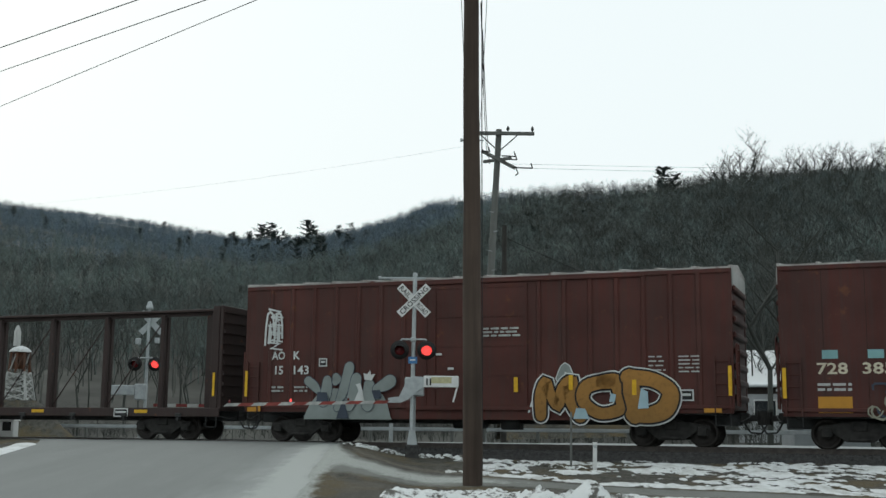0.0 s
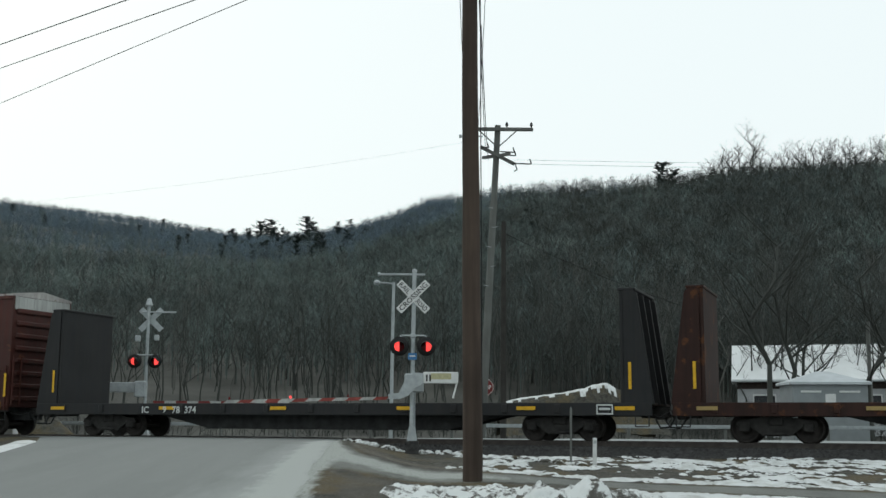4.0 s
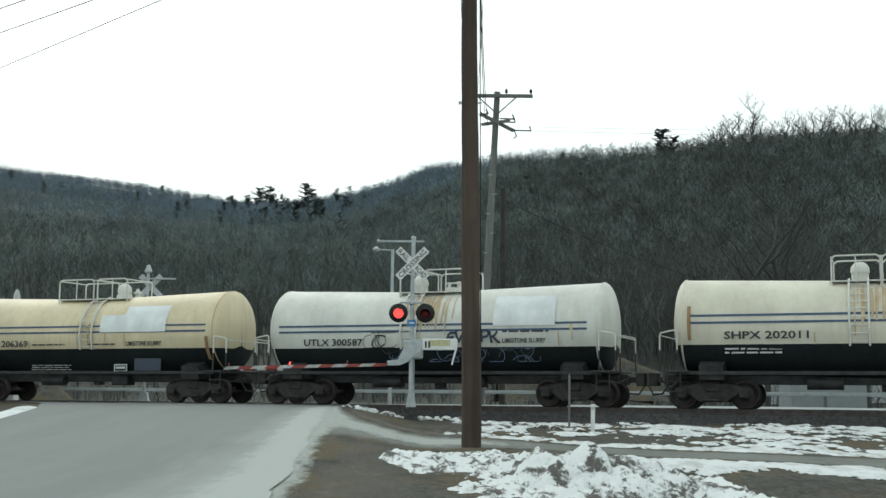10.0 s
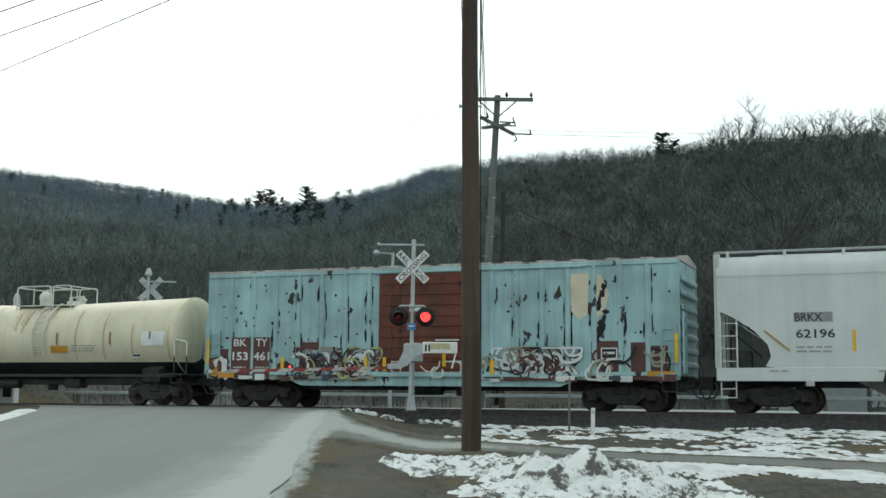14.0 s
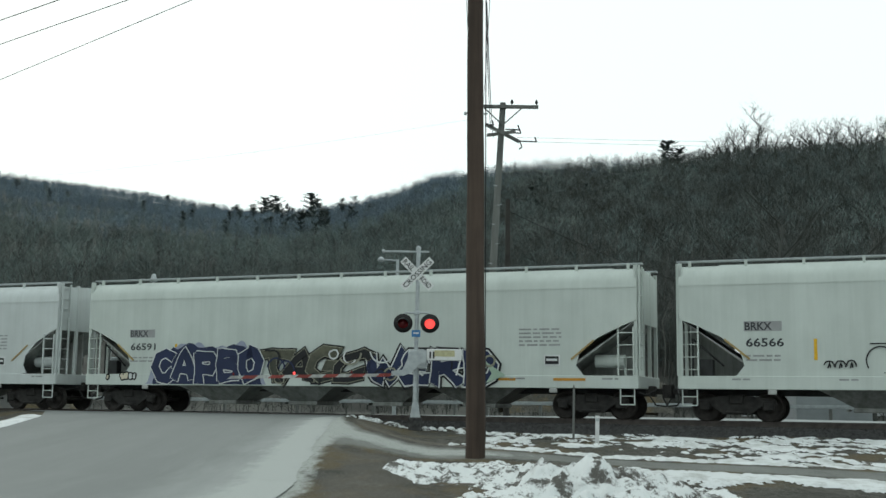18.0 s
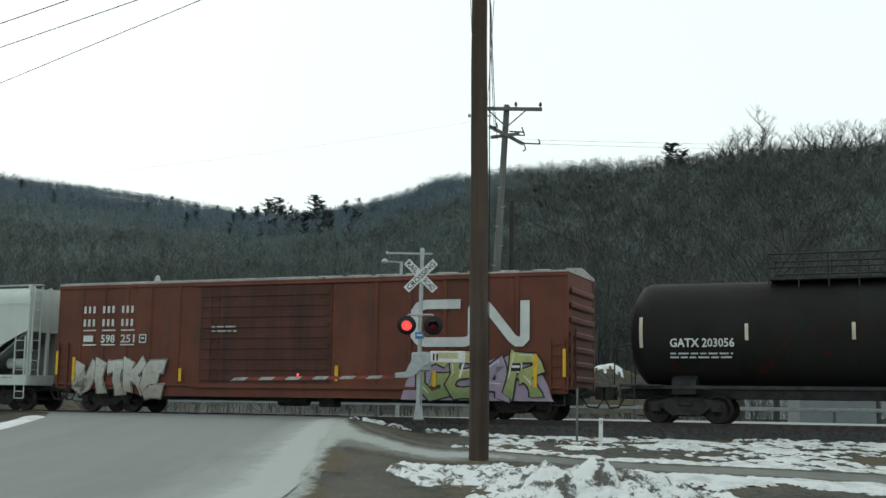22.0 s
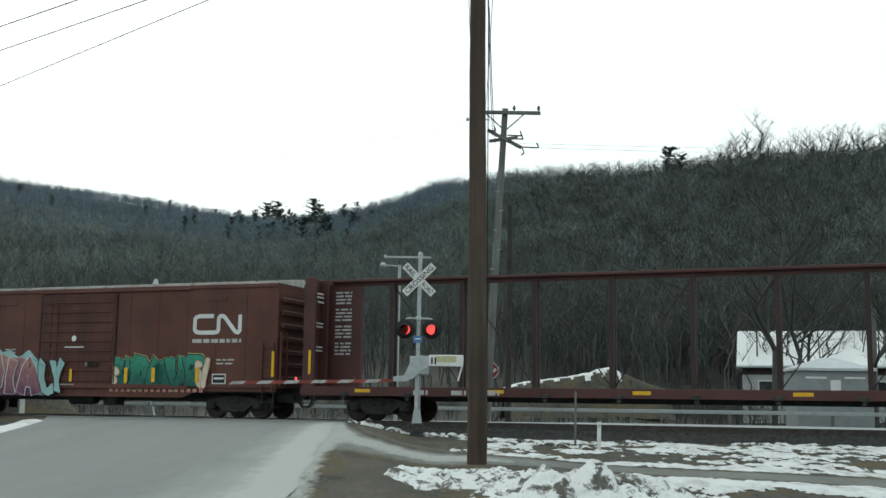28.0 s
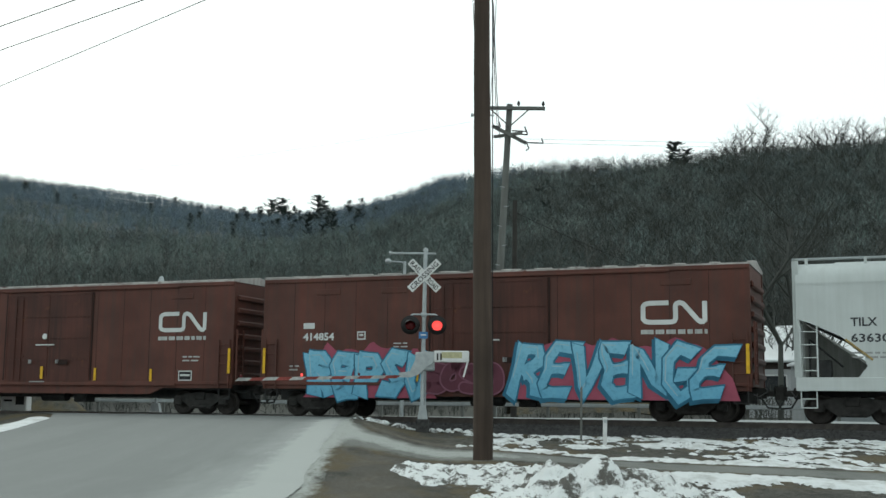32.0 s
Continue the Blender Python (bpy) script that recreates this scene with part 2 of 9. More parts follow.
MAT["black"] = plain("black_paint", (0.012, 0.012, 0.012), 0.45, 0, 0.3, 5)
MAT["red"] = plain("red_reflector", (0.17, 0.028, 0.026), 0.45, 0, 0.15, 6)
MAT["blue"] = plain("blue_sign", (0.06, 0.2, 0.42), 0.4, 0, 0.1, 6)
MAT["grey_text"] = plain("grey_lettering", (0.45, 0.46, 0.45), 0.5, 0, 0.1, 5)
MAT["dark_text"] = plain("dark_lettering", (0.04, 0.045, 0.05), 0.5, 0, 0.2, 5)
MAT["lamp_on"] = glow("red_lamp_lit", (1.0, 0.07, 0.06), 1.5)
MAT["lamp_off"] = plain("red_lamp_unlit", (0.12, 0.012, 0.014), 0.25, 0, 0.2, 6)
MAT["wood_pole"] = paint("creosoted_pole_wood", (0.09, 0.066, 0.052), dirt=(0.028, 0.021, 0.017), dirty=0.95, rough=0.85)
MAT["wood_grey"] = paint("weathered_pole_wood", (0.18, 0.19, 0.18), dirt=(0.09, 0.09, 0.08), dirty=0.6, rough=0.85)
MAT["wood_dark"] = plain("dark_pole_wood", (0.045, 0.044, 0.04), 0.9, 0, 0.3, 2)
MAT["wire"] = plain("wire", (0.02, 0.02, 0.022), 0.6, 0, 0.2, 2)
MAT["concrete"] = plain("concrete", (0.34, 0.34, 0.33), 0.85, 0, 0.2, 3)

# ---------------------------------------------------------------- ground materials
def stain(t, name):
    """How much of a stain lies at each place of a sheet."""
    a = t.nodes.new("ShaderNodeAttribute")
    a.attribute_name = name
    return a.outputs["Fac"]


def ragged(t, fac, scale, stretch, amount, lo, hi):
    """A stain's soft amount broken up by grain."""
    k = t.nodes.new("ShaderNodeMath")
    k.operation = "MULTIPLY_ADD"
    t.links.new(noise_node(t, scale, 6, 0.7, stretch), k.inputs[0])
    k.inputs[1].default_value = amount
    t.links.new(fac, k.inputs[2])
    return ramp(t, k.outputs[0], lo + amount * 0.5, hi + amount * 0.5)


def ground_material():
    m, t, b = nodes_of("winter_ground", 0.95)
    b.inputs["Specular IOR Level"].default_value = 0.2
    big = ramp(t, noise_node(t, 0.5, 6, 0.65, (1, 0.5, 1)), 0.35, 0.65)
    fine = ramp(t, noise_node(t, 5, 8, 0.8, (1, 0.4, 1)), 0.42, 0.6)
    c = mix(t, big, (0.058, 0.058, 0.05), (0.1, 0.098, 0.082))
    c = mix(t, fine, c, (0.033, 0.032, 0.027))
    g = ramp(t, noise_node(t, 0.8, 6, 0.65, (1, 0.5, 1)), 0.48, 0.62)
    c = mix(t, g, c, (0.092, 0.074, 0.042))
    mud = ragged(t, stain(t, "mud"), 2.5, (1, 0.4, 1), 0.8, 0.3, 0.8)
    c = mix(t, mud, c, mix(t, fine, (0.08, 0.07, 0.055), (0.13, 0.122, 0.104)))
    grav = ragged(t, stain(t, "gravel"), 4.0, (1, 0.35, 1), 1.1, 0.35, 0.8)
    tone = ramp(t, noise_node(t, 1.2, 6, 0.7, (1, 0.35, 1)), 0.3, 0.7)
    c = mix(t, grav, c, mix(t, tone, (0.13, 0.137, 0.127), (0.2, 0.21, 0.195)))
    pale = ragged(t, stain(t, "pale"), 3.5, (1, 0.35, 1), 1.3, 0.35, 0.7)
    c = mix(t, pale, c, (0.34, 0.362, 0.34))
    speck = ramp(t, noise_node(t, 22, 3, 0.8, (1, 0.5, 1)), 0.57, 0.66)
    c = mix(t, speck, c, (0.15, 0.145, 0.125))
    t.links.new(c, b.inputs["Base Color"])
    bump(t, b, noise_node(t, 14, 6, 0.75), 0.8, 0.06)
    return m


def asphalt_material(name, col, light, salty=False):
    m, t, b = nodes_of(name, 0.85)
    b.inputs["Specular IOR Level"].default_value = 0.25
    big = ramp(t, noise_node(t, 0.25, 5, 0.6, (1, 0.35, 1)), 0.3, 0.7)
    c = mix(t, big, col, light)
    lanes = ramp(t, noise_node(t, 1.1, 4, 0.6, (1, 0.06, 1)), 0.42, 0.75)
    c = mix(t, lanes, c, tuple(x * 1.12 for x in light))
    fine = ramp(t, noise_node(t, 60, 3, 0.7), 0.2, 0.9)
    c = mix(t, fine, tuple(x * 0.85 for x in col), c)
    if salty:
        film = ragged(t, stain(t, "salt"), 2.4, (1, 0.16, 1), 0.8, 0.05, 0.8)
        c = mix(t, film, c, (0.26, 0.278, 0.268))
        crust = ragged(t, stain(t, "crust"), 4.0, (1, 0.3, 1), 1.3, 0.3, 0.75)
        c = mix(t, crust, c, (0.315, 0.335, 0.32))
    t.links.new(c, b.inputs["Base Color"])
    bump(t, b, noise_node(t, 90, 3, 0.7), 0.3, 0.01)
    return m


def snow_material(name, clean, dirt, grain=2.6):
    m, t, b = nodes_of(name, 0.75)
    d = ramp(t, noise_node(t, grain, 8, 0.72, (1, 0.45, 1)), 0.46 if grain < 3 else 0.5, 0.66 if grain < 3 else 0.565)
    c = mix(t, d, clean, dirt)
    c = mix(t, ragged(t, stain(t, "dirt"), 5.0, (1, 0.5, 1), 1.6, 0.55, 0.8), c, tuple(x * 0.9 for x in dirt))
    t.links.new(c, b.inputs["Base Color"])
    b.inputs["Subsurface Weight"].default_value = 0.0
    bump(t, b, noise_node(t, 9, 6, 0.75, (1, 0.5, 1)), 0.8, 0.07)
    return m


MAT["ground"] = ground_material()
# leaf litter, its colour darkened for the shade under the trees
MAT["forest_floor"] = plain("shaded_leaf_litter", (0.06, 0.062, 0.054), 0.95, 0, 0.5, 0.08)
MAT["asphalt"] = asphalt_material("salted_asphalt", (0.165, 0.178, 0.172), (0.2, 0.213, 0.205), True)
MAT["asphalt_far"] = asphalt_material("far_asphalt", (0.26, 0.28, 0.278), (0.34, 0.36, 0.357))
MAT["ballast"] = plain("crushed_stone", (0.055, 0.055, 0.054), 0.9, 0, 0.55, 9)
MAT["snow"] = snow_material("old_snow", (0.6, 0.63, 0.63), (0.36, 0.375, 0.36))
MAT["snow_dirty"] = snow_material("ploughed_snow", (0.64, 0.67, 0.665), (0.07, 0.068, 0.058), 3.1)
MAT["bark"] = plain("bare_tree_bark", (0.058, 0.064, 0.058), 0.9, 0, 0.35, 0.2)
# grey-green tint of hazy air is mixed into this bark colour
MAT["bark_haze_green"] = plain("haze_green_bark", (0.128, 0.168, 0.16), 0.9, 0, 0.4, 0.02)
MAT["bark_brown"] = plain("brown_twigs", (0.13, 0.156, 0.144), 0.9, 0, 0.4, 0.02)
MAT["gate_red"] = plain("faded_red_sheeting", (0.26, 0.055, 0.045), 0.5, 0, 0.3, 4)
# blue of the distance haze is put into this twig colour
MAT["bark_haze_blue"] = plain("haze_blue_twigs", (0.135, 0.185, 0.224), 0.9, 0, 0.2, 0.01)
MAT["bark_pale"] = plain("pale_tree_bark", (0.13, 0.135, 0.122), 0.9, 0, 0.35, 0.2)
MAT["needles"] = plain("pine_needles", (0.058, 0.08, 0.074), 0.85, 0, 0.4, 0.4)

# ---------------------------------------------------------------- ground heights
Q_PROFILE = ([-400, -60, -15, -11, -3.3, -2.75, 3, 5, 12, 20, 40, 400], [-1.2, -0.7, -0.45, -0.1, -0.1, -0.36, -0.38, -0.45, -0.66, -0.82, -0.95, -1.2])
ROAD_PROFILE = ([-40, -14, -3, 3, 7.8, 12.3, 20, 35, 80], [-0.5, -0.3, -0.04, -0.03, -0.09, -0.26, -0.72, -0.92, -1.0])
ROAD_RIGHT = ([-30, 4, 14.7, 24.3, 34, 38, 44, 47], [0.5, -1.5, -1.96, -2.43, -2.9, -3.2, -2.6, 2.0])
ROAD_LEFT = ([-30, 4, 14, 29, 34, 40, 47], [-8.3, -9.6, -10.0, -10.7, -11.6, -13.5, -18.0])
RIDGE_AZ = [-30, -21.1, -17.2, -13.2, -9.1, -7.6, -6.0, -4.3, -2.0, -0.3, 1.5, 3.8, 6.6, 11.5, 13.7, 15.6, 19.8, 26]
RIDGE_EL = [0.186, 0.1812, 0.1754, 0.168, 0.1596, 0.1605, 0.1645, 0.1705, 0.1825, 0.194, 0.2005, 0.2065, 0.2085, 0.208, 0.208, 0.2085, 0.2075, 0.207]
RIDGE_R = ([-30, -15, -9, -4, 0, 6, 12, 18, 30], [1400, 1250, 1050, 900, 700, 560, 470, 420, 400])
FOOT_R = ([-30, -10, 0, 10, 30], [105, 100, 95, 88, 85])


def smooth(a, b, x):
    t = np.clip((x - a) / (b - a), 0, 1)
    return t * t * (3 - 2 * t)


def cheap_noise(x, y, k, seed):
    """Smooth values in -1..1 from a few crossed waves."""
    r = np.random.RandomState(seed)
    v = 0
    for i in range(5):
        a, p, f = r.uniform(0, 6.28), r.uniform(0, 6.28), k * r.uniform(0.6, 1.7)
        v = v + np.sin((x * math.cos(a) + y * math.sin(a)) * f + p)
    return v / 5


def cell_noise(x, y, seed):
    """Smooth random values in -1..1 on a grid of cells one wide."""
    xi, yi = np.floor(x).astype(np.int64), np.floor(y).astype(np.int64)
    fx, fy = x - xi, y - yi
    fx, fy = fx * fx * (3 - 2 * fx), fy * fy * (3 - 2 * fy)

    def h(i, j):
        n = (i * 374761393 + j * 668265263 + seed * 974634777) & 0xFFFFFFFF
        n = ((n ^ (n >> 13)) * 1274126177) & 0xFFFFFFFF
        return ((n ^ (n >> 16)) & 0xFFFF) / 32767.5 - 1.0
    a = h(xi, yi) * (1 - fx) + h(xi + 1, yi) * fx
    b = h(xi, yi + 1) * (1 - fx) + h(xi + 1, yi + 1) * fx
    return a * (1 - fy) + b * fy


def rough_noise(x, y, k, seed, octaves=5, fall=0.55):
    v, a = 0, 1.0
    for i in range(octaves):
        v = v + a * cell_noise(x * k, y * k, seed + i)
        k, a = k * 2.03, a * fall
    return v


def ground_z(x, y):
    x, y = np.asarray(x, float), np.asarray(y, float)
    q = (x - TO.x) * TN.x + (y - TO.y) * TN.y
    base = np.interp(q, *Q_PROFILE) + 0.03 * cheap_noise(x, y, 0.9, 3)
    road = np.interp(q, *ROAD_PROFILE) - 0.02
    over = np.maximum(x - np.interp(y, *ROAD_RIGHT), np.interp(y, *ROAD_LEFT) - x)
    z = road + (base - road) * smooth(0.2, 2.6, over)
    az = np.degrees(np.arctan2(x, y))
    r = np.hypot(x, y)
    el = np.interp(np.clip(az, -30, 26), RIDGE_AZ, RIDGE_EL)
    rr, r0 = np.interp(az, *RIDGE_R), np.interp(az, *FOOT_R)
    t = (r - r0) / (rr - r0)
    top = el * rr + 0.5 - np.interp(az, [-12, -4, 8, 14], [4.0, 5.0, 4.2, 2.5])
    hill = np.where(t < 1, top * np.clip(t, 0, 1) ** 1.12, top - (r - rr) * 0.05)
    hill = hill * (1 + 0.06 * cheap_noise(x, y, 0.02, 8) * np.clip(4 * t * (1 - t), 0, 1))
    front = smooth(-75, -40, -np.abs(az))
    return z + np.maximum(hill, 0) * front * (r > r0)


def lay_stain_mesh(me, name, values):
    a = me.attributes.new(name, "FLOAT", "POINT")
    a.data.foreach_set("value", np.asarray(values, np.float32).ravel())


def lay_stain(ob, name, values):
    lay_stain_mesh(ob.data, name, values)


def sheet(name, xs, ys, zs, material, label, category, kind="structure"):
    """A grid of points as one mesh, with its z given."""
    n, m = xs.shape
    v = np.stack([xs, ys, zs], -1).reshape(-1, 3)
    i = np.arange(n * m).reshape(n, m)
    f = np.stack([i[:-1, :-1], i[:-1, 1:], i[1:, 1:], i[1:, :-1]], -1).reshape(-1, 4)
    me = bpy.data.meshes.new(name)
    me.from_pydata(v.tolist(), [], f.tolist())
    me.polygons.foreach_set("use_smooth", [True] * len(f))
    me.materials.append(material)
    return tagged(new(name, me), label, category, kind=kind)


az = np.radians(np.concatenate([np.arange(-180, -32, 6), np.arange(-32, 32, 0.4), np.arange(32, 180, 6), [180]]))
rad = np.concatenate([[0.0, 0.4, 0.8], 1.2 * 1.036 ** np.arange(0, 152), 260 * 1.011 ** np.arange(0, 165), 1600 * 1.06 ** np.arange(0, 14)])
A, Rr = np.meshgrid(az, rad)
gx, gy = Rr * np.sin(A), Rr * np.cos(A)
ground = sheet("ground", gx[:, ::-1], gy[:, ::-1], ground_z(gx, gy)[:, ::-1], MAT["ground"], "brown winter grass and leaf litter rising into hills", "ground")

# hill ground takes the litter colour that has tree shade in it
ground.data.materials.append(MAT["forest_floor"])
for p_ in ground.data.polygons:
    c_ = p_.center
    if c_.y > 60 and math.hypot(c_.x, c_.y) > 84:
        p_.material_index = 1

v_ = np.array([tuple(q.co) for q in ground.data.vertices])
over_ = v_[:, 0] - np.interp(v_[:, 1], *ROAD_RIGHT)
near_ = (v_[:, 1] > 4) & (v_[:, 1] < 36)
lay_stain(ground, "pale", np.where(near_, smooth(0.55, -0.1, over_) * 0.85, 0))
lay_stain(ground, "mud", np.where(near_, smooth(0.1, 0.6, over_) * smooth(2.6, 1.2, over_) * 0.55, 0))

# road that comes up to the crossing and over it
yy = np.concatenate([np.linspace(-25, 10, 20), np.linspace(10.5, 36, 160), np.linspace(36.5, 46, 16)])
uu = np.concatenate([np.linspace(0, 0.6, 14), np.linspace(0.63, 1, 34)])
Y, U = np.meshgrid(yy, uu, indexing="ij")
wob = 0.06 * rough_noise(Y, U * 0, 0.8, 9, 5, 0.7)
X = np.interp(Y, *ROAD_LEFT) * (1 - U) + (np.interp(Y, *ROAD_RIGHT) + wob) * U
qq = (X - TO.x) * TN.x + (Y - TO.y) * TN.y
road = sheet("road", X, Y, np.interp(qq, *ROAD_PROFILE) + 0.004, MAT["asphalt"], "grey salted asphalt road up to the crossing, pale along its edge", "road")
# dried salt: a wide film that thickens towards the edge, and a crust on the edge itself
in_ = np.interp(Y, *ROAD_RIGHT) + wob - X
wide_ = np.interp(Y, [3, 14, 24, 33, 36], [2.4, 2.2, 1.65, 1.2, 0.9])
fade_ = smooth(37, 34.5, Y)
lay_stain(road, "salt", np.clip(1.1 - in_ / wide_, 0, 1) * fade_)
lay_stain(road, "crust", np.exp(-((in_ - 0.35) / (wide_ * 0.3)) ** 2) * fade_)

# gravel drive that leaves the road beside the track
DRIVE_LO = ([-3.2, -2.1, -0.8, 0.9, 2, 3.2, 4.3, 6, 8, 15, 24], [22.0, 22.6, 22.9, 23.3, 23.0, 22.1, 20.9, 19.6, 18.0, 12.9, 6.5])
DRIVE_HI = ([-3.2, -2.6, -1.8, -0.3, 1.1, 2.3, 3.4, 4.7, 6.5, 8, 15, 24], [34.5, 33.4, 29.0, 28.0, 26.3, 25.0, 23.7, 22.6, 21.4, 20.6, 16.5, 11.3])
xx = np.concatenate([np.linspace(-3.0, 8, 150), np.linspace(8.2, 24, 50)])
U, Xg = np.meshgrid(np.concatenate([np.linspace(-0.9, 1.5, 64)]), xx, indexing="ij")
lo, hi = np.interp(Xg, *DRIVE_LO), np.interp(Xg, *DRIVE_HI)
Y = lo * (1 - U) + hi * U
over_ = Xg - np.interp(Y, *ROAD_RIGHT)
drive = sheet("gravel_drive", Xg, Y, ground_z(Xg, Y) + 0.02 - 0.1 * smooth(0.8, 1.0, np.abs(U - 0.3) / 1.2), MAT["ground"], "pale gravel drive with muddy edges beside the track", "driveway")
lay_stain(drive, "gravel", np.clip(1.25 - np.abs(U - 0.5) / 0.5, 0, 1) * 1.3)
lay_stain(drive, "pale", np.exp(-((U - 0.55) / 0.3) ** 2) * smooth(3.5, 0.0, Xg) * 0.9 + smooth(0.55, -0.1, over_) * 0.85)
lay_stain(drive, "mud", smooth(0.2, 0.9, over_) * (smooth(1.0, 1.15, U) * smooth(2.2, 1.0, Xg) + 0.55 * smooth(0.05, -0.2, U) * smooth(0.5, -1.2, Xg)))


def patch(name, x0, x1, y0, y1, step, thick, thr, k, seed, keep, label, mat="snow", deep=2.2):
    """Snow that lies only where a sum of waves is high."""
    xs, ys = np.meshgrid(np.arange(x0, x1, step), np.arange(y0, y1, step * deep))
    v = rough_noise(xs, ys * 0.8, k, seed, 2, 0.6) * 0.8 + 0.85 * rough_noise(xs, ys * 0.4, k * 4, seed + 5, 3, 0.8)
    v = v + keep(xs, ys) - thr
    z = ground_z(xs, ys) + np.clip(v, -0.5, 0.6) * thick + 0.03
    n, m = xs.shape
    i = np.arange(n * m).reshape(n, m)
    f = np.stack([i[:-1, :-1], i[:-1, 1:], i[1:, 1:], i[1:, :-1]], -1).reshape(-1, 4)
    up = (v > -0.06).reshape(-1)
    f = f[up[f].any(1)]
    me = bpy.data.meshes.new(name)
    me.from_pydata(np.stack([xs, ys, z], -1).reshape(-1, 3).tolist(), [], f.tolist())
    me.polygons.foreach_set("use_smooth", [True] * len(f))
    me.materials.append(MAT[mat])
    bm = bmesh.new()
    bm.from_mesh(me)
    bmesh.ops.delete(bm, geom=[w for w in bm.verts if not w.link_faces], context="VERTS")
    bm.to_mesh(me)
    bm.free()
    return tagged(new(name, me), label, "snow", kind="stuff")


def qs(x, y):
    return (x - TO.x) * TN.x + (y - TO.y) * TN.y, (x - TO.x) * TD.x + (y - TO.y) * TD.y


def keep_field(x, y):
    q, s = qs(x, y)
    d = np.interp(x, *DRIVE_HI)
    line = smooth(0.25, 0.5, y - d) * smooth(2.0, 1.0, y - d)
    toe = smooth(3.7, 4.3, q) * smooth(5.6, 4.9, q)
    return -2.5 * smooth(0, 0.8, 4.1 - q) - 3 * smooth(0.0, 0.5, d + 0.3 - y) - 2 * smooth(1.0, -1.0, x - 0.1 * (y - 25)) + 0.75 * line + 0.5 * toe + 0.1


def keep_toe(x, y):
    q, s = qs(x, y)
    return -2.0 * smooth(0, 0.5, 2.9 - q) - 2 * smooth(0, 0.6, q - 4.2) - 0.25 - 2 * smooth(4, 2, s)


def keep_verge(x, y):
    d = np.interp(x, *DRIVE_LO)
    near = d - y
    return -3 * smooth(0.15, -0.35, near) + 1.15 * smooth(0.1, 0.5, near) * smooth(2.6, 1.3, near) - 0.7 * smooth(1.8, 3.2, near) - 3 * smooth(3.6, 2.8, x)


patch("field_snow", 0, 24, 16, 36, 0.05, 0.04, 0.53, 0.9, 20, keep_field, "thin broken old snow on brown grass beside the track")
patch("ballast_snow", 3, 22, 24, 36, 0.06, 0.04, 0.62, 0.9, 26, keep_toe, "last flecks of snow on the foot of the ballast")
patch("verge_snow", 2.6, 22, 9, 24, 0.05, 0.05, 0.57, 0.9, 30, keep_verge, "thin broken snow along the gravel drive")


def keep_left(x, y):
    lf = np.interp(y, *ROAD_LEFT)
    return 5 * smooth(1.3, 0.3, np.abs(x - lf + 0.45) * 2.3) * smooth(36, 33.8, y) - 2.6


patch("shoulder_snow", -16, -9, 20, 36, 0.12, 0.04, 0.0, 0.3, 40, keep_left, "white line of snow along the far road shoulder")


def snow_bank():
    """What the plough left: a thin streaked sheet that rises into a heap of dirty clods."""
    xs, ys = np.meshgrid(np.arange(-1.2, 4.2, 0.03), np.arange(10.5, 24.0, 0.07))
    far = np.interp(xs, [-1.2, -0.95, -0.4, 0.9, 2.0, 3.0, 3.5, 4.2], [19.2, 19.7, 22.0, 23.0, 22.4, 21.6, 20.5, 17.5])
    near = np.interp(xs, [-1.2, -0.95, -0.5, 0.0, 0.6, 4.2], [19.6, 19.3, 18.3, 16.3, 13.5, 11.0])
    inside = smooth(0.0, 0.7, far - ys) * smooth(0.0, 0.9, ys - near)
    rise = smooth(0.6, 2.0, xs) * smooth(3.8, 3.2, xs)
    ridge = np.interp(xs, [0.8, 2.6, 3.6], [19.0, 17.0, 16.4])
    heap = 0.34 * rise * np.exp(-((ys - ridge) / np.where(ys > ridge, 1.6, 3.0)) ** 2)
    lump = rough_noise(xs, ys * 0.7, 1.3, 51, 4, 0.6)
    clod = np.abs(rough_noise(xs, ys * 0.6, 3.6, 57, 3, 0.55))
    thin = 0.012 + 0.075 * rough_noise(xs * 0.9, ys * 0.55, 1.1, 53, 5, 0.8)
    v = inside * (thin + 0.036) + heap * (0.85 + 0.4 * lump) - 0.14 * clod * np.clip(heap * 5, 0, 1) + 0.02 * lump * inside - 0.035
    z = ground_z(xs, ys) + np.clip(v, -0.05, 1)
    up = (v > -0.025).reshape(-1)
    n, m = xs.shape
    i = np.arange(n * m).reshape(n, m)
    f = np.stack([i[:-1, :-1], i[:-1, 1:], i[1:, 1:], i[1:, :-1]], -1).reshape(-1, 4)
    f = f[up[f].any(1)]
    me = bpy.data.meshes.new("snow_bank")
    me.from_pydata(np.stack([xs, ys, z], -1).reshape(-1, 3).tolist(), [], f.tolist())
    me.polygons.foreach_set("use_smooth", [True] * len(f))
    me.materials.append(MAT["snow_dirty"])
    lay_stain_mesh(me, "dirt", np.clip(heap * 1.7, 0, 0.5))
    return tagged(new("snow_bank", me), "lumpy dirty bank of ploughed snow beside the drive", "snow bank", kind="stuff")


snow_bank()


def gz(x, y):
    return float(ground_z(x, y))


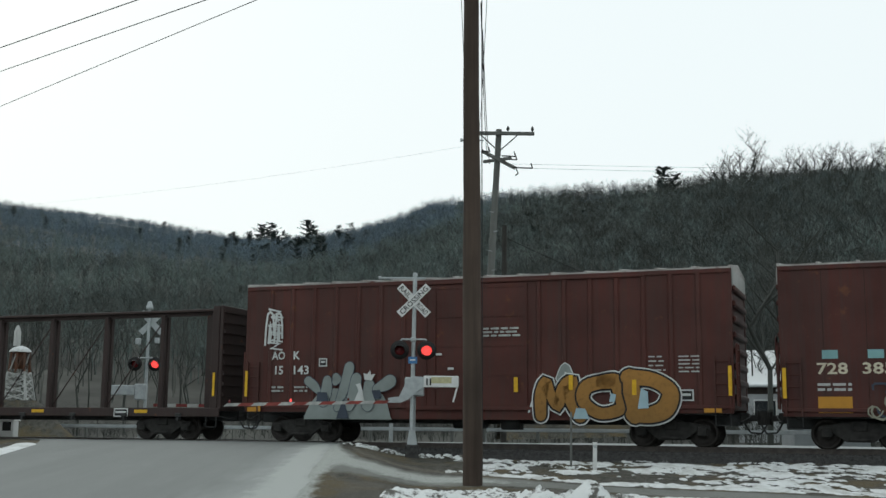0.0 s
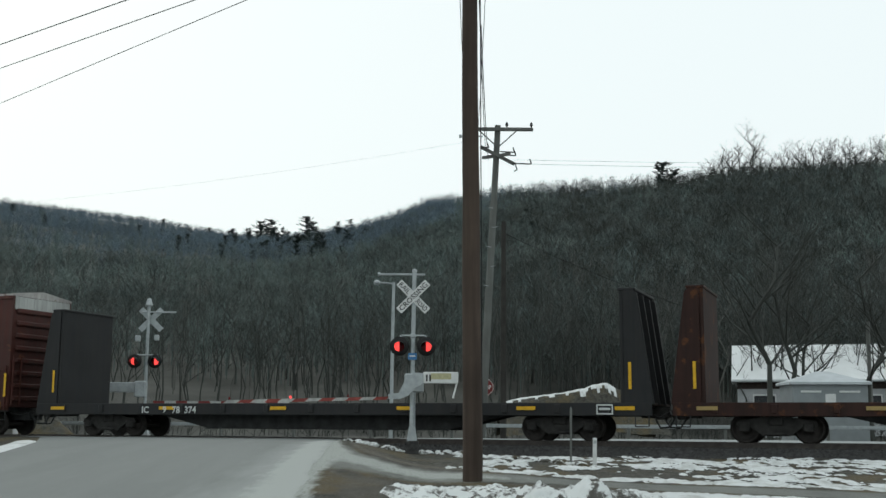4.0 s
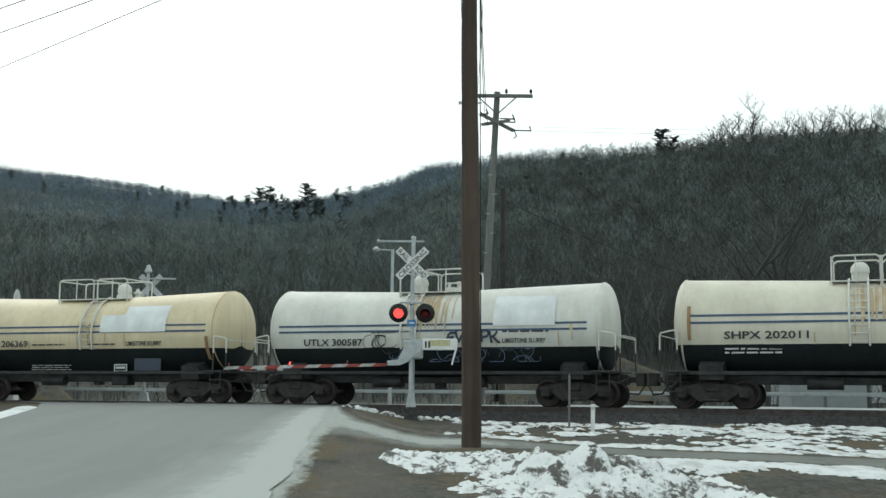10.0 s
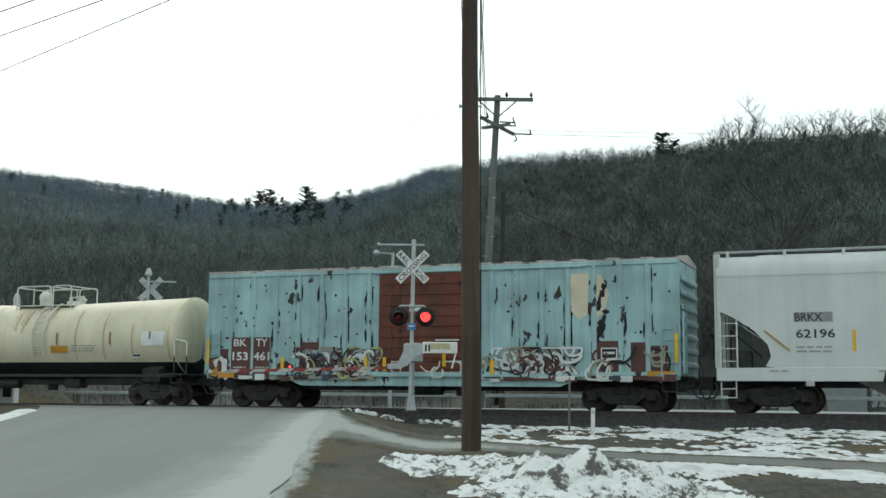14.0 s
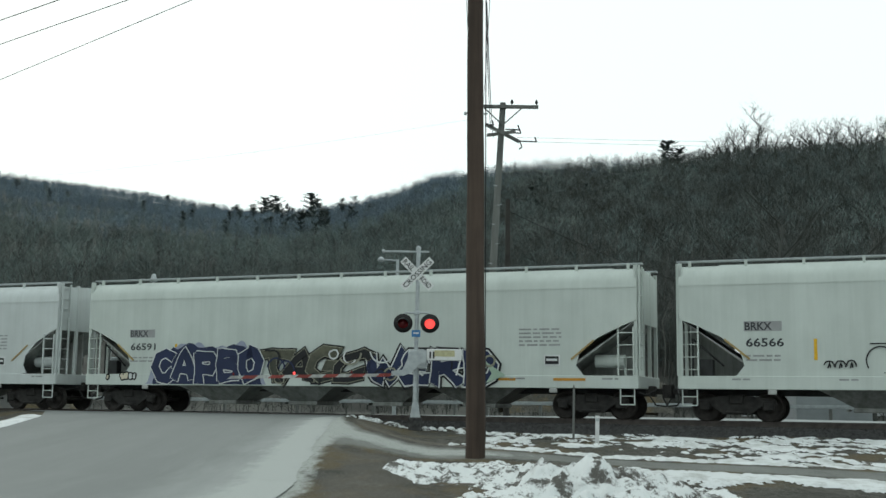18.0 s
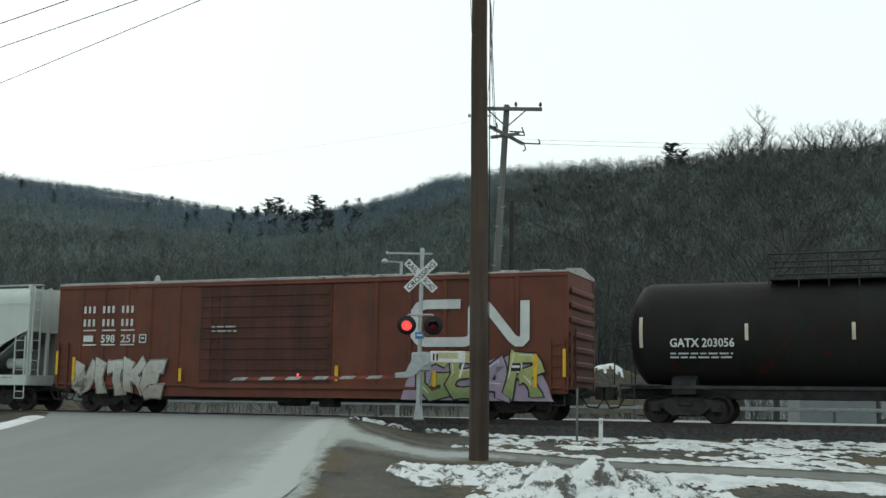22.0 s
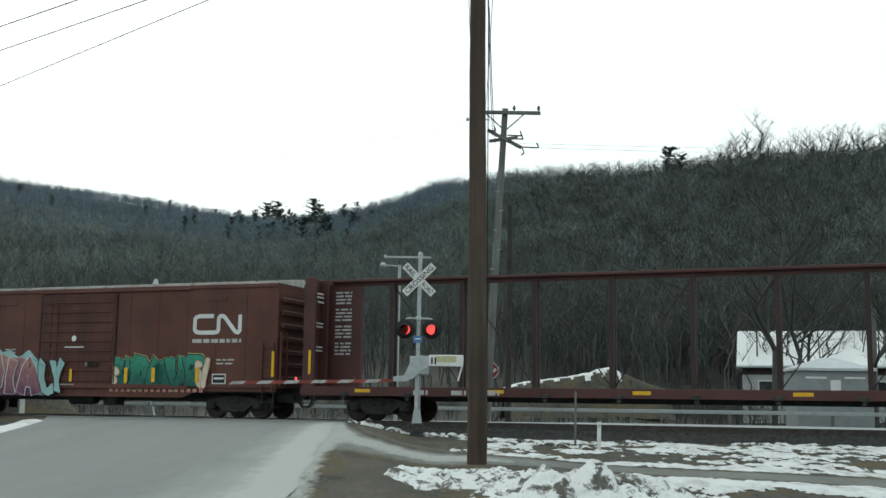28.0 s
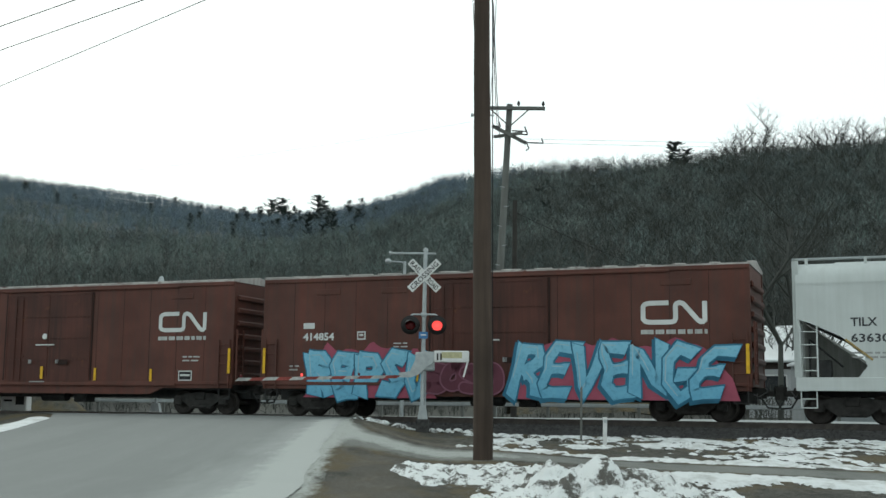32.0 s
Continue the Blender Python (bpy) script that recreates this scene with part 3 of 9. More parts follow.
def clods():
    """Lumps of snow and earth that the plough pushed along the foot of the track."""
    rng = np.random.RandomState(17)
    line = np.array([(-2.7, 36.2), (-1.6, 35.5), (-0.4, 34.8), (0.5, 34.3), (1.0, 33.4), (2.0, 32.6), (2.7, 30.8), (3.8, 28.8)])
    cum = np.concatenate([[0], np.cumsum(np.hypot(*np.diff(line, axis=0).T))])
    sets = {"snow_dirty": Build(), "ground": Build()}
    for i in range(150):
        d = rng.uniform(0, cum[-1])
        x, y = np.interp(d, cum, line[:, 0]) + rng.normal(0, 0.1), np.interp(d, cum, line[:, 1]) + rng.normal(0, 0.22)
        r = rng.uniform(0.03, 0.15) * (1.0 if d < cum[4] else 0.7)
        v, f = [], []
        for k, (e, s_) in enumerate(((-0.3, 0.9), (0.2, 1.0), (0.65, 0.6))):
            for j in range(7):
                a = 6.283 * j / 7
                q = r * s_ * rng.uniform(0.75, 1.25)
                v.append((x + q * math.cos(a) * 1.3, y + q * math.sin(a), gz(x, y) + r * e * rng.uniform(0.7, 1.2)))
        v.append((x, y, gz(x, y) + r * 0.85))
        for k in range(2):
            for j in range(7):
                f.append((k * 7 + j, k * 7 + (j + 1) % 7, k * 7 + 7 + (j + 1) % 7, k * 7 + 7 + j))
        f += [(14 + j, 14 + (j + 1) % 7, 21) for j in range(7)]
        sets["snow_dirty" if rng.rand() < 0.72 else "ground"].add(v, f, True)
    for (m_, b), lab in zip(sets.items(), ("lumps of dirty snow along the foot of the track", "lumps of frozen earth along the foot of the track")):
        tagged(part("clod_line", b, MAT[m_]), lab, "clods", kind="stuff")


clods()

# ---------------------------------------------------------------- track
def track():
    t = thing("railway_track", "single railway track on dark stone ballast", "track", track_pose(0), kind="structure")
    b = Build()
    b.prism([(-2.6, -0.42), (-1.7, -0.17), (1.7, -0.17), (2.6, -0.42)][::-1], 0, -160, 160)
    b.v = [(x, -y, z) for x, y, z in b.v]
    part("ballast", b, MAT["ballast"], t, "bed of dark crushed stone")
    for q in (-0.755, 0.755):
        b = Build()
        b.box(-160, 160, q - 0.07, q + 0.07, -0.165, -0.15)
        b.box(-160, 160, q - 0.012, q + 0.012, -0.15, -0.04)
        b.box(-160, 160, q - 0.036, q + 0.036, -0.04, 0.0)
        part("rail", b, MAT["rail"], t, "steel rail with a worn top")
    tb = Build().box(-0.11, 0.11, -1.3, 1.3, -0.3, -0.155, 0.01)
    tie = tb.mesh("tie")
    tie.materials.append(MAT["tie"])
    for i in range(70):
        k = part("tie", None, None, t, mesh=tie)
        k.location.x = -18 + i * 0.53
    # stones that lie on the shoulder
    rng = np.random.RandomState(4)
    b = Build()
    for i in range(9000):
        s, q = rng.uniform(-3, 24), rng.uniform(0.9, 3.6)
        z = np.interp(q, [0, 1.7, 2.6, 3.6], [-0.17, -0.17, -0.4, -0.4]) + 0.005
        r = rng.uniform(0.02, 0.05)
        a = rng.uniform(0, 6.28, 4)
        top = (s + rng.uniform(-r, r) * 0.4, -q + rng.uniform(-r, r) * 0.4, z + r * rng.uniform(0.6, 1.2))
        ring = [(s + r * math.cos(j * 1.57 + a[j] * 0.2), -q + r * math.sin(j * 1.57 + a[j] * 0.2), z) for j in range(4)]
        b.add(ring + [top], [(0, 1, 4), (1, 2, 4), (2, 3, 4), (3, 0, 4)])
    tagged(part("loose_stones", b, MAT["ballast"], t), kind="stuff")
    # crossing planks beside the rails
    for q0, q1 in ((0.86, 1.6), (-0.62, 0.62), (-1.6, -0.86)):
        part("crossing_panel", Build().box(-11.5, -2.6, q0, q1, -0.16, -0.012, 0.015), MAT["asphalt"], t, "rubber and asphalt panel between the rails")
    return t


track()

# road and guard rail beyond the track
s_, q_ = np.meshgrid(np.linspace(-120, 120, 60), np.linspace(-10, -3.4, 8))
px = TO.x + TD.x * s_ + TN.x * q_
py = TO.y + TD.y * s_ + TN.y * q_
sheet("far_road", px, py, np.maximum(ground_z(px, py) + 0.05, -0.32), MAT["asphalt_far"], "salt-whitened road that runs along beyond the track", "road")



def guard_rail():
    g = thing("guard_rail", "galvanised steel guard rail beyond the far road", "guard rail", track_pose(0, -10.6))
    b = Build()
    for z0, z1, dy in ((0.36, 0.385, 0.02), (0.385, 0.425, 0.06), (0.425, 0.445, 0.02), (0.445, 0.485, 0.06), (0.485, 0.51, 0.02)):
        b.box(-70, 45, -dy - 0.01, -dy + 0.01, z0, z1)
    part("beam", b, MAT["galv"], g)
    pm = Build().box(-0.06, 0.06, 0.0, 0.14, -0.75, 0.5, 0.01).mesh("post")
    pm.materials.append(MAT["wood_grey"])
    for i in range(30):
        p = part("post", None, None, g, mesh=pm)
        p.location.x = -68 + i * 3.8
    return g


guard_rail()

# ---------------------------------------------------------------- poles and wires
def near_pole():
    p = thing("utility_pole", "tall brown creosoted wooden utility pole beside the gravel drive", "utility pole", pose(0.83, 23.75, gz(0.83, 23.75) - 0.05))
    b = Build()
    seg, rings = 20, 26
    v, f = [], []
    rng = np.random.RandomState(2)
    for k in range(rings):
        t = k / (rings - 1)
        z = t * 11.6
        r = 0.205 - 0.045 * t
        for i in range(seg):
            a = 6.283 * i / seg
            rr = r * (1 + 0.025 * math.sin(3 * a + 1.3 * z) + rng.uniform(-0.02, 0.02))
            v.append((rr * math.cos(a) - 0.008 * z, rr * math.sin(a), z))
    for k in range(rings - 1):
        for i in range(seg):
            j = (i + 1) % seg
            f.append((k * seg + i, k * seg + j, (k + 1) * seg + j, (k + 1) * seg + i))
    b.add(v, f, True)
    b.add(v, [tuple(range((rings - 1) * seg, rings * seg))])
    part("shaft", b, MAT["wood_pole"], p)
    b = Build().cyl((-0.28, -0.02, 7.3), (0.2, -0.02, 7.3), 0.018, seg=8)
    b.cyl((-0.3, -0.02, 7.3), (-0.25, -0.02, 7.3), 0.04, seg=8)
    part("through_bolt", b, MAT["galv"], p)
    b = Build().box(-1.3, 1.1, -0.25, -0.14, 10.7, 10.82, 0.01)
    part("crossarm", b, MAT["wood_grey"], p)
    for x in (-1.2, -0.3, 0.4, 1.0):
        part("insulator", Build().lathe([(0, 0.02), (0.05, 0.045), (0.1, 0.05), (0.16, 0.02), (0.17, 0.0)], (x, -0.2, 10.82), 2, 10), MAT["steel_black"], p)
    b = Build()
    b.path([(0.2, 0.02, 0.4), (0.185, 0.02, 3.0), (0.17, 0.02, 6.0), (0.15, 0.02, 10.5)], 0.012)
    part("ground_wire", b, MAT["wire"], p)
    return p


near_pole()


def far_pole():
    base, top = Vector((1.85, 44.3, -0.5)), Vector((2.47, 43.2, 12.0))
    p = thing("utility_pole", "grey weathered wooden utility pole with two crossarms, leaning", "utility pole", pose(base.x, base.y, base.z))
    t = top - base
    part("shaft", Build().cyl((0, 0, 0), t, 0.17, 0.115, seg=14), MAT["wood_grey"], p)
    c = t * 0.985
    part("crossarm", Build().box(c.x - 1.35, c.x + 1.37, c.y - 0.22, c.y - 0.1, c.z - 0.07, c.z + 0.06, 0.01), MAT["wood_grey"], p, "long upper crossarm")
    for sx in (-1, 1):
        part("brace", Build().beam((c.x + sx * 0.75, c.y - 0.2, c.z - 0.05), (c.x, c.y - 0.12, c.z - 0.72), 0.04, 0.04), MAT["wood_grey"], p)
    for x in (-1.25, -0.8, 0.35, 1.3):
        b = Build().cyl((c.x + x, c.y - 0.16, c.z + 0.05), (c.x + x, c.y - 0.16, c.z + 0.14), 0.02, seg=6)
        b.lathe([(0, 0.03), (0.05, 0.06), (0.09, 0.06), (0.16, 0.035), (0.2, 0.0)], (c.x + x, c.y - 0.16, c.z + 0.1), 2, 10)
        part("insulator", b, MAT["steel_black"], p)
    d = t * 0.90
    part("crossarm", Build().beam((d.x - 0.62, d.y - 0.16, d.z + 0.38), (d.x + 0.7, d.y - 0.16, d.z - 0.3), 0.11, 0.12), MAT["wood_grey"], p, "short slanting lower crossarm")
    part("crossarm", Build().beam((d.x - 0.5, d.y + 0.5, d.z + 0.1), (d.x + 0.5, d.y - 0.5, d.z + 0.02), 0.1, 0.11), MAT["wood_grey"], p)
    for x, z, l in ((0.15, 0.18, 0.55), (0.25, 0.05, 0.5), (0.6, -0.28, 0.75), (-0.6, 0.36, 0.3)):
        b = Build().path([(d.x + x, d.y - 0.2, d.z + z), (d.x + x + l, d.y - 0.24, d.z + z - 0.03), (d.x + x + l - 0.06, d.y - 0.24, d.z + z + 0.16)], 0.027)
        part("fuse_cutout", b, MAT["steel_black"], p, "dark fuse cutout on its bracket")
    part("jumper", Build().path([(d.x + 0.72, d.y - 0.2, d.z - 0.3), (d.x + 0.8, d.y - 0.2, d.z - 0.52), (d.x + 0.68, d.y - 0.2, d.z - 0.6)], 0.025), MAT["steel_black"], p)
    for k in range(5):
        z = t * (0.5 + 0.06 * k)
        part("pole_step", Build().cyl((z.x - 0.02, z.y - 0.12, z.z), (z.x + (0.2 if k % 2 else -0.2), z.y - 0.16, z.z + 0.03), 0.012, seg=5), MAT["galv"], p)
    return p


far_pole()


def plain_pole(name, label, x, y, z0, z1, r, mat, arm=None):
    p = thing(name, label, "pole", pose(x, y, z0))
    part("shaft", Build().cyl((0, 0, 0), (0.05, 0, z1 - z0), r, r * 0.75, seg=10), mat, p)
    if arm:
        part("arm", Build().path([(0.03, 0, z1 - z0 - 0.05), (arm, 0, z1 - z0)], 0.035), MAT["galv"], p)
        b = Build().lathe([(0, 0.02), (0.05, 0.14), (0.14, 0.15), (0.22, 0.07), (0.24, 0.0)], (arm, 0, z1 - z0 - 0.12), 2, 10)
        part("lamp_head", b, MAT["galv"], p)
    return p


plain_pole("telephone_pole", "thin dark wooden telephone pole at the foot of the wooded hill", 3.68, 60, -0.6, 11.2, 0.17, MAT["wood_dark"])
plain_pole("street_lamp", "grey street lamp pole with a small lamp on a side arm", -1.8, 50, -0.5, 6.65, 0.09, MAT["galv"], -0.68)
plain_pole("telephone_pole", "grey wooden telephone pole behind the low white building", 25.2, 66, -0.6, 6.5, 0.14, MAT["wood_grey"])


def wire(name, a, b, sag, r, label, n=14):
    a, b = Vector(a), Vector(b)
    pts = [a.lerp(b, i / n) - Vector((0, 0, sag * 4 * (i / n) * (1 - i / n))) for i in range(n + 1)]
    w = Build().path(pts, r, 5)
    me = w.mesh(name)
    me.materials.append(MAT["wire"])
    return tagged(new(name, me), label, "cable")


# wires that cross the sky above the road
for (ax, ay, az_), (bx, by, bz), r in (((-15.3, 38.57, 13.51), (-8.4, 30.61, 12.27), 0.017), ((-15.29, 38.7, 12.69), (-6.07, 28.68, 11.55), 0.014), ((-15.28, 38.89, 11.48), (-4.26, 25.8, 10.46), 0.011)):
    a, b = Vector((ax, ay, az_)), Vector((bx, by, bz))
    d = (b - a)
    k0, k1 = 30 / d.length, 38 / d.length
    wire("overhead_wire", a - d * k0, a + d * k1, 0.0, r, "black overhead wire across the sky above the road", 6)
# lines from the near pole to the leaning pole
for x0, x1, z1, q in ((-0.35, 1.25, 11.95, 10.9), (0.3, 1.7, 12.0, 10.95), (0.12, 2.0, 10.9, 9.6), (0.16, 2.1, 10.6, 9.0)):
    wire("power_line", (0.83 + x0, 23.6, q), (x1, 43.1, z1), 0.5, 0.009 if q > 10 else 0.012, "black power line from pole to pole")
wire("power_line", (2.85, 43.07, 10.45), (40, 62, 15.0), 0.2, 0.006, "black power line from pole to pole")
wire("power_line", (3.0, 43.07, 10.6), (40, 63, 15.6), 0.2, 0.005, "black power line from pole to pole")
wire("power_line", (1.2, 43.1, 11.3), (-40, 60, 11.0), 0.8, 0.0025, "black power line from pole to pole")
wire("power_line", (3.68, 60, 10.6), (14.5, 64, 7.0), 0.2, 0.02, "slack black cable from the thin pole")


MAT["decal_pale"] = plain("faded_yellow_decal", (0.52, 0.5, 0.3), 0.5, 0, 0.2, 8)


# ---------------------------------------------------------------- crossing signals
FLASH, FLASH_MID = 0.94, 7.06       # seconds of one full flash, and the middle of one when the first lamp is lit
GLOBES = []                          # (globe, its place, 0 or 1: which of the pair)


def globe_mesh():
    """A round lens, one half of it glowing and the other dark."""
    b = Build().lathe([(0.155 * math.sin(radians(a)), 0.155 * math.cos(radians(a))) for a in range(-90, 91, 10)], (0, 0, 0), 2, 32)
    me = b.mesh("lens_globe")
    me.materials.append(MAT["lamp_on"])
    me.materials.append(MAT["lamp_off"])
    for p in me.polygons:
        p.material_index = 0 if p.center.y < 0 else 1
    return me


GLOBE = globe_mesh()


def lamp_unit(p, x, y, z, which=None):
    """A lamp with its disc, hood and lens; which says when in the flash it is lit, None if it faces away."""
    d = part("target_disc", Build().lathe([(-0.012, 0.158), (-0.012, 0.285), (0.012, 0.285), (0.012, 0.158), (-0.012, 0.158)], (x, y, z), 1, 28), MAT["black"], p, "round black backing disc")
    part("housing", Build().lathe([(0.012, 0.19), (0.16, 0.18), (0.2, 0.14), (0.21, 0.0)], (x, y, z), 1, 20), MAT["black"], d, "black lamp housing")
    if which is None:
        part("lens", Build().lathe([(-0.03, 0.0), (-0.045, 0.1), (-0.03, 0.15), (0.0, 0.16)], (x, y - 0.02, z), 1, 24), MAT["lamp_off"], d, "dark red lens")
    else:
        g = part("lens", None, None, d, "round red lens that flashes", mesh=GLOBE)
        g.location = (x, y + 0.03, z)
        GLOBES.append((g, (x, y + 0.03, z), which))
    v = [(x + r_ * math.cos(math.pi * i / 14), y - dy, z + r_ * math.sin(math.pi * i / 14) - k) for i in range(15) for r_, dy, k in ((0.17, 0.01, 0), (0.17, 0.28, 0.05), (0.162, 0.28, 0.05), (0.162, 0.01, 0))]
    h = Build().add(v, [(4 * i + a, 4 * i + (a + 1) % 4, 4 * i + 4 + (a + 1) % 4, 4 * i + 4 + a) for i in range(14) for a in range(4)])
    part("hood", h, MAT["black"], d, "black half-round hood")
    return d


def crossbuck(p, x, y, z, words, name="crossbuck_blade", mat="white"):
    for k, ang in enumerate((-45, 45)):
        m = Matrix.Translation((x, y - 0.02 * k, z)) @ Matrix.Rotation(radians(-ang), 4, "Y")
        b = Build().box(-0.61, 0.61, -0.008, 0.008, -0.115, 0.115)
        o = part(name, b, MAT[mat], p, "white crossbuck blade with black letters" if words else "back of a white crossbuck blade")
        o.matrix_basis = m
        if words:
            if k == 1:
                # the blade rising to the right bears one word from end to end
                w = lettering("CROSSING", -0.55, -0.075, 0.15, MAT["black"], o, -0.0125, width=1.1, bold=0.012)
            else:
                w = lettering("RAIL", -0.56, -0.075, 0.15, MAT["black"], o, -0.0125, width=0.4, bold=0.012)
                w = lettering("ROAD", 0.16, -0.075, 0.15, MAT["black"], o, -0.0125, width=0.4, bold=0.012)


def near_signal():
    gx_, gy_ = -0.6, 34.2
    p = thing("crossing_signal", "railroad crossing signal with two red lamps and lowered striped gate", "crossing signal", pose(gx_, gy_, 0))
    g = gz(gx_, gy_)
    part("foundation", Build().box(-0.2, 0.2, -0.2, 0.2, g - 0.1, 0.0, 0.03), MAT["ballast"], p, "stone-coloured foundation block")
    b = Build().prism([(-0.15, 0.0), (0.15, 0.0), (0.09, 0.42), (-0.09, 0.42)], 1, -0.13, 0.13)
    part("base_casting", b, MAT["galv"], p)
    part("mast", Build().cyl((-0.02, 0, 0.3), (0.03, 0, 5.05), 0.062, seg=16), MAT["galv"], p)
    part("mast_cap", Build().lathe([(0, 0.075), (0.06, 0.075), (0.1, 0.03), (0.11, 0)], (0.03, 0, 5.02), 2, 14), MAT["galv"], p)
    part("top_arm", Build().box(-1.07, 0.35, -0.03, 0.03, 4.92, 4.98, 0.01).cyl((-1.07, 0, 4.95), (-1.0, 0, 4.95), 0.06, seg=8), MAT["galv"], p)
    crossbuck(p, 0.0, -0.09, 4.27, True)
    # lamps
    part("lamp_arm", Build().path([(-0.4, -0.05, 3.03), (-0.34, -0.05, 3.1), (0.36, -0.05, 3.1), (0.42, -0.05, 3.03)], 0.028, 8).box(-0.09, 0.09, -0.09, 0.09, 3.04, 3.16, 0.02), MAT["galv"], p)
    lamp_unit(p, -0.4, -0.1, 2.78, 0)
    lamp_unit(p, 0.4, -0.1, 2.78, 1)
    s = part("number_sign", Build().box(-0.14, 0.12, -0.085, -0.075, 2.38, 2.58), MAT["blue"], p, "small blue sign")
    part("bar", Build().box(-0.09, 0.07, -0.09, -0.086, 2.47, 2.51), MAT["white"], s)
    # gate machine and arms
    part("gate_machine", Build().box(-0.24, 0.34, -0.1, 0.26, 1.42, 1.98, 0.04).cyl((-0.05, -0.14, 1.72), (-0.05, 0.3, 1.72), 0.2, seg=18), MAT["galv"], p, "grey gate mechanism case")
    arm = Build().prism([(-0.72, 1.22), (-0.36, 1.22), (-0.12, 1.32), (0.12, 1.55), (0.4, 1.72), (0.4, 1.98), (0.05, 2.0), (-0.22, 1.78), (-0.4, 1.4), (-0.72, 1.36)], 1, -0.16, -0.11)
    part("gate_bracket", arm, MAT["galv"], p, "curved grey counterweight bracket")
    c = part("counterweight", Build().box(0.32, 1.36, -0.2, -0.14, 1.68, 2.02, 0.02), MAT["white"], p, "white counterweight plate")
    part("decal", Build().box(0.55, 1.15, -0.206, -0.2, 1.8, 1.98), MAT["decal_pale"], c, "faded yellow decal")
    for x in (0.4, 0.5):
        part("bar", Build().box(x, x + 0.05, -0.208, -0.2, 1.74, 1.94), MAT["black"], c)
    part("support_leg", Build().beam((1.32, -0.15, 1.7), (1.2, -0.15, 1.25), 0.05, 0.05), MAT["white"], p)
    z0, z1 = 1.24, 1.11
    x0, x1 = -0.72, -5.52
    n = 12
    w = (x1 - x0) / n
    for i in range(n):
        xa, xb = x0 + i * w, x0 + (i + 1) * w
        za, zb = z0 + (z1 - z0) * i / n, z0 + (z1 - z0) * (i + 1) / n
        hh = 0.048
        v = []
        for y in (-0.16, -0.12):
            v += [(xa - 0.06, y, za - hh), (xb - 0.06, y, zb - hh), (xb + 0.06, y, zb + hh), (xa + 0.06, y, za + hh)]
        part("stripe", Build().add(v, [(0, 1, 2, 3), (7, 6, 5, 4), (0, 4, 5, 1), (1, 5, 6, 2), (2, 6, 7, 3), (3, 7, 4, 0)]), MAT["gate_red" if i % 2 == 0 else "white_worn"], p, "red reflective stripe" if i % 2 == 0 else "white reflective stripe")
    for i, x in enumerate((-1.9, -3.6, -5.4)):
        z = np.interp(x, [x1, x0], [z1, z0]) + 0.065
        part("gate_lamp", Build().lathe([(-0.01, 0.03), (0.04, 0.034), (0.07, 0.02), (0.08, 0)], (x, -0.14, z), 2, 12), MAT["lamp_on" if i == 1 else "lamp_off"], p, "small red lamp on the gate arm")
    part("conduit", Build().path([(0.07, 0.05, 0.2), (0.07, 0.05, 1.5)], 0.025), MAT["galv"], p)
    return p


near_signal()


def far_signal():
    p = thing("crossing_signal", "railroad crossing signal beyond the track, seen from behind its crossbuck", "crossing signal", pose(-11.65, 46.75, 0))
    part("foundation", Build().box(-0.24, 0.24, -0.24, 0.24, -0.7, 0.02, 0.03), MAT["concrete"], p)
    part("base_casting", Build().prism([(-0.2, 0.02), (0.2, 0.02), (0.13, 0.34), (-0.13, 0.34)], 1, -0.17, 0.17), MAT["galv"], p)
    part("mast", Build().cyl((0, 0, 0.3), (0.0, 0, 5.2), 0.062, seg=14), MAT["galv"], p)
    part("bell", Build().lathe([(0, 0.0), (0.0, 0.15), (0.08, 0.15), (0.22, 0.1), (0.3, 0.08), (0.34, 0)], (0.0, 0, 5.2), 2, 14), MAT["galv"], p, "grey warning bell")
    part("top_arm", Build().box(-0.3, 1.12, -0.03, 0.03, 4.93, 4.99, 0.01), MAT["galv"], p)
    crossbuck(p, 0.08, 0.12, 4.66, False, mat="galv")
    part("lamp_arm", Build().path([(-0.46, -0.05, 3.2), (0.46, -0.05, 3.2)], 0.03, 8), MAT["galv"], p)
    lamp_unit(p, -0.46, -0.12, 2.95, 0)
    lamp_unit(p, 0.36, -0.12, 2.95, 1)
    for x0, x1, z0, z1 in ((-0.5, -0.3, 3.75, 4.0), (0.28, 0.46, 3.8, 4.02)):
        part("small_lamp", Build().box(x0, x1, -0.1, 0.1, z0, z1, 0.02), MAT["galv"], p)
    part("gate_machine", Build().box(-0.4, 0.05, -0.25, 0.15, 1.5, 2.15, 0.04), MAT["galv"], p)
    part("counterweight", Build().box(-1.62, -0.4, 0.12, 0.17, 1.7, 2.1, 0.06), MAT["galv"], p, "grey counterweight plate, seen from behind")
    n = 12
    for i in range(n):
        xa = 0.3 + i * 0.46
        part("stripe", Build().box(xa, xa + 0.46, 0.12, 0.16, 1.24, 1.36), MAT["white_worn" if i % 2 else "red"], p)
    return p


far_signal()


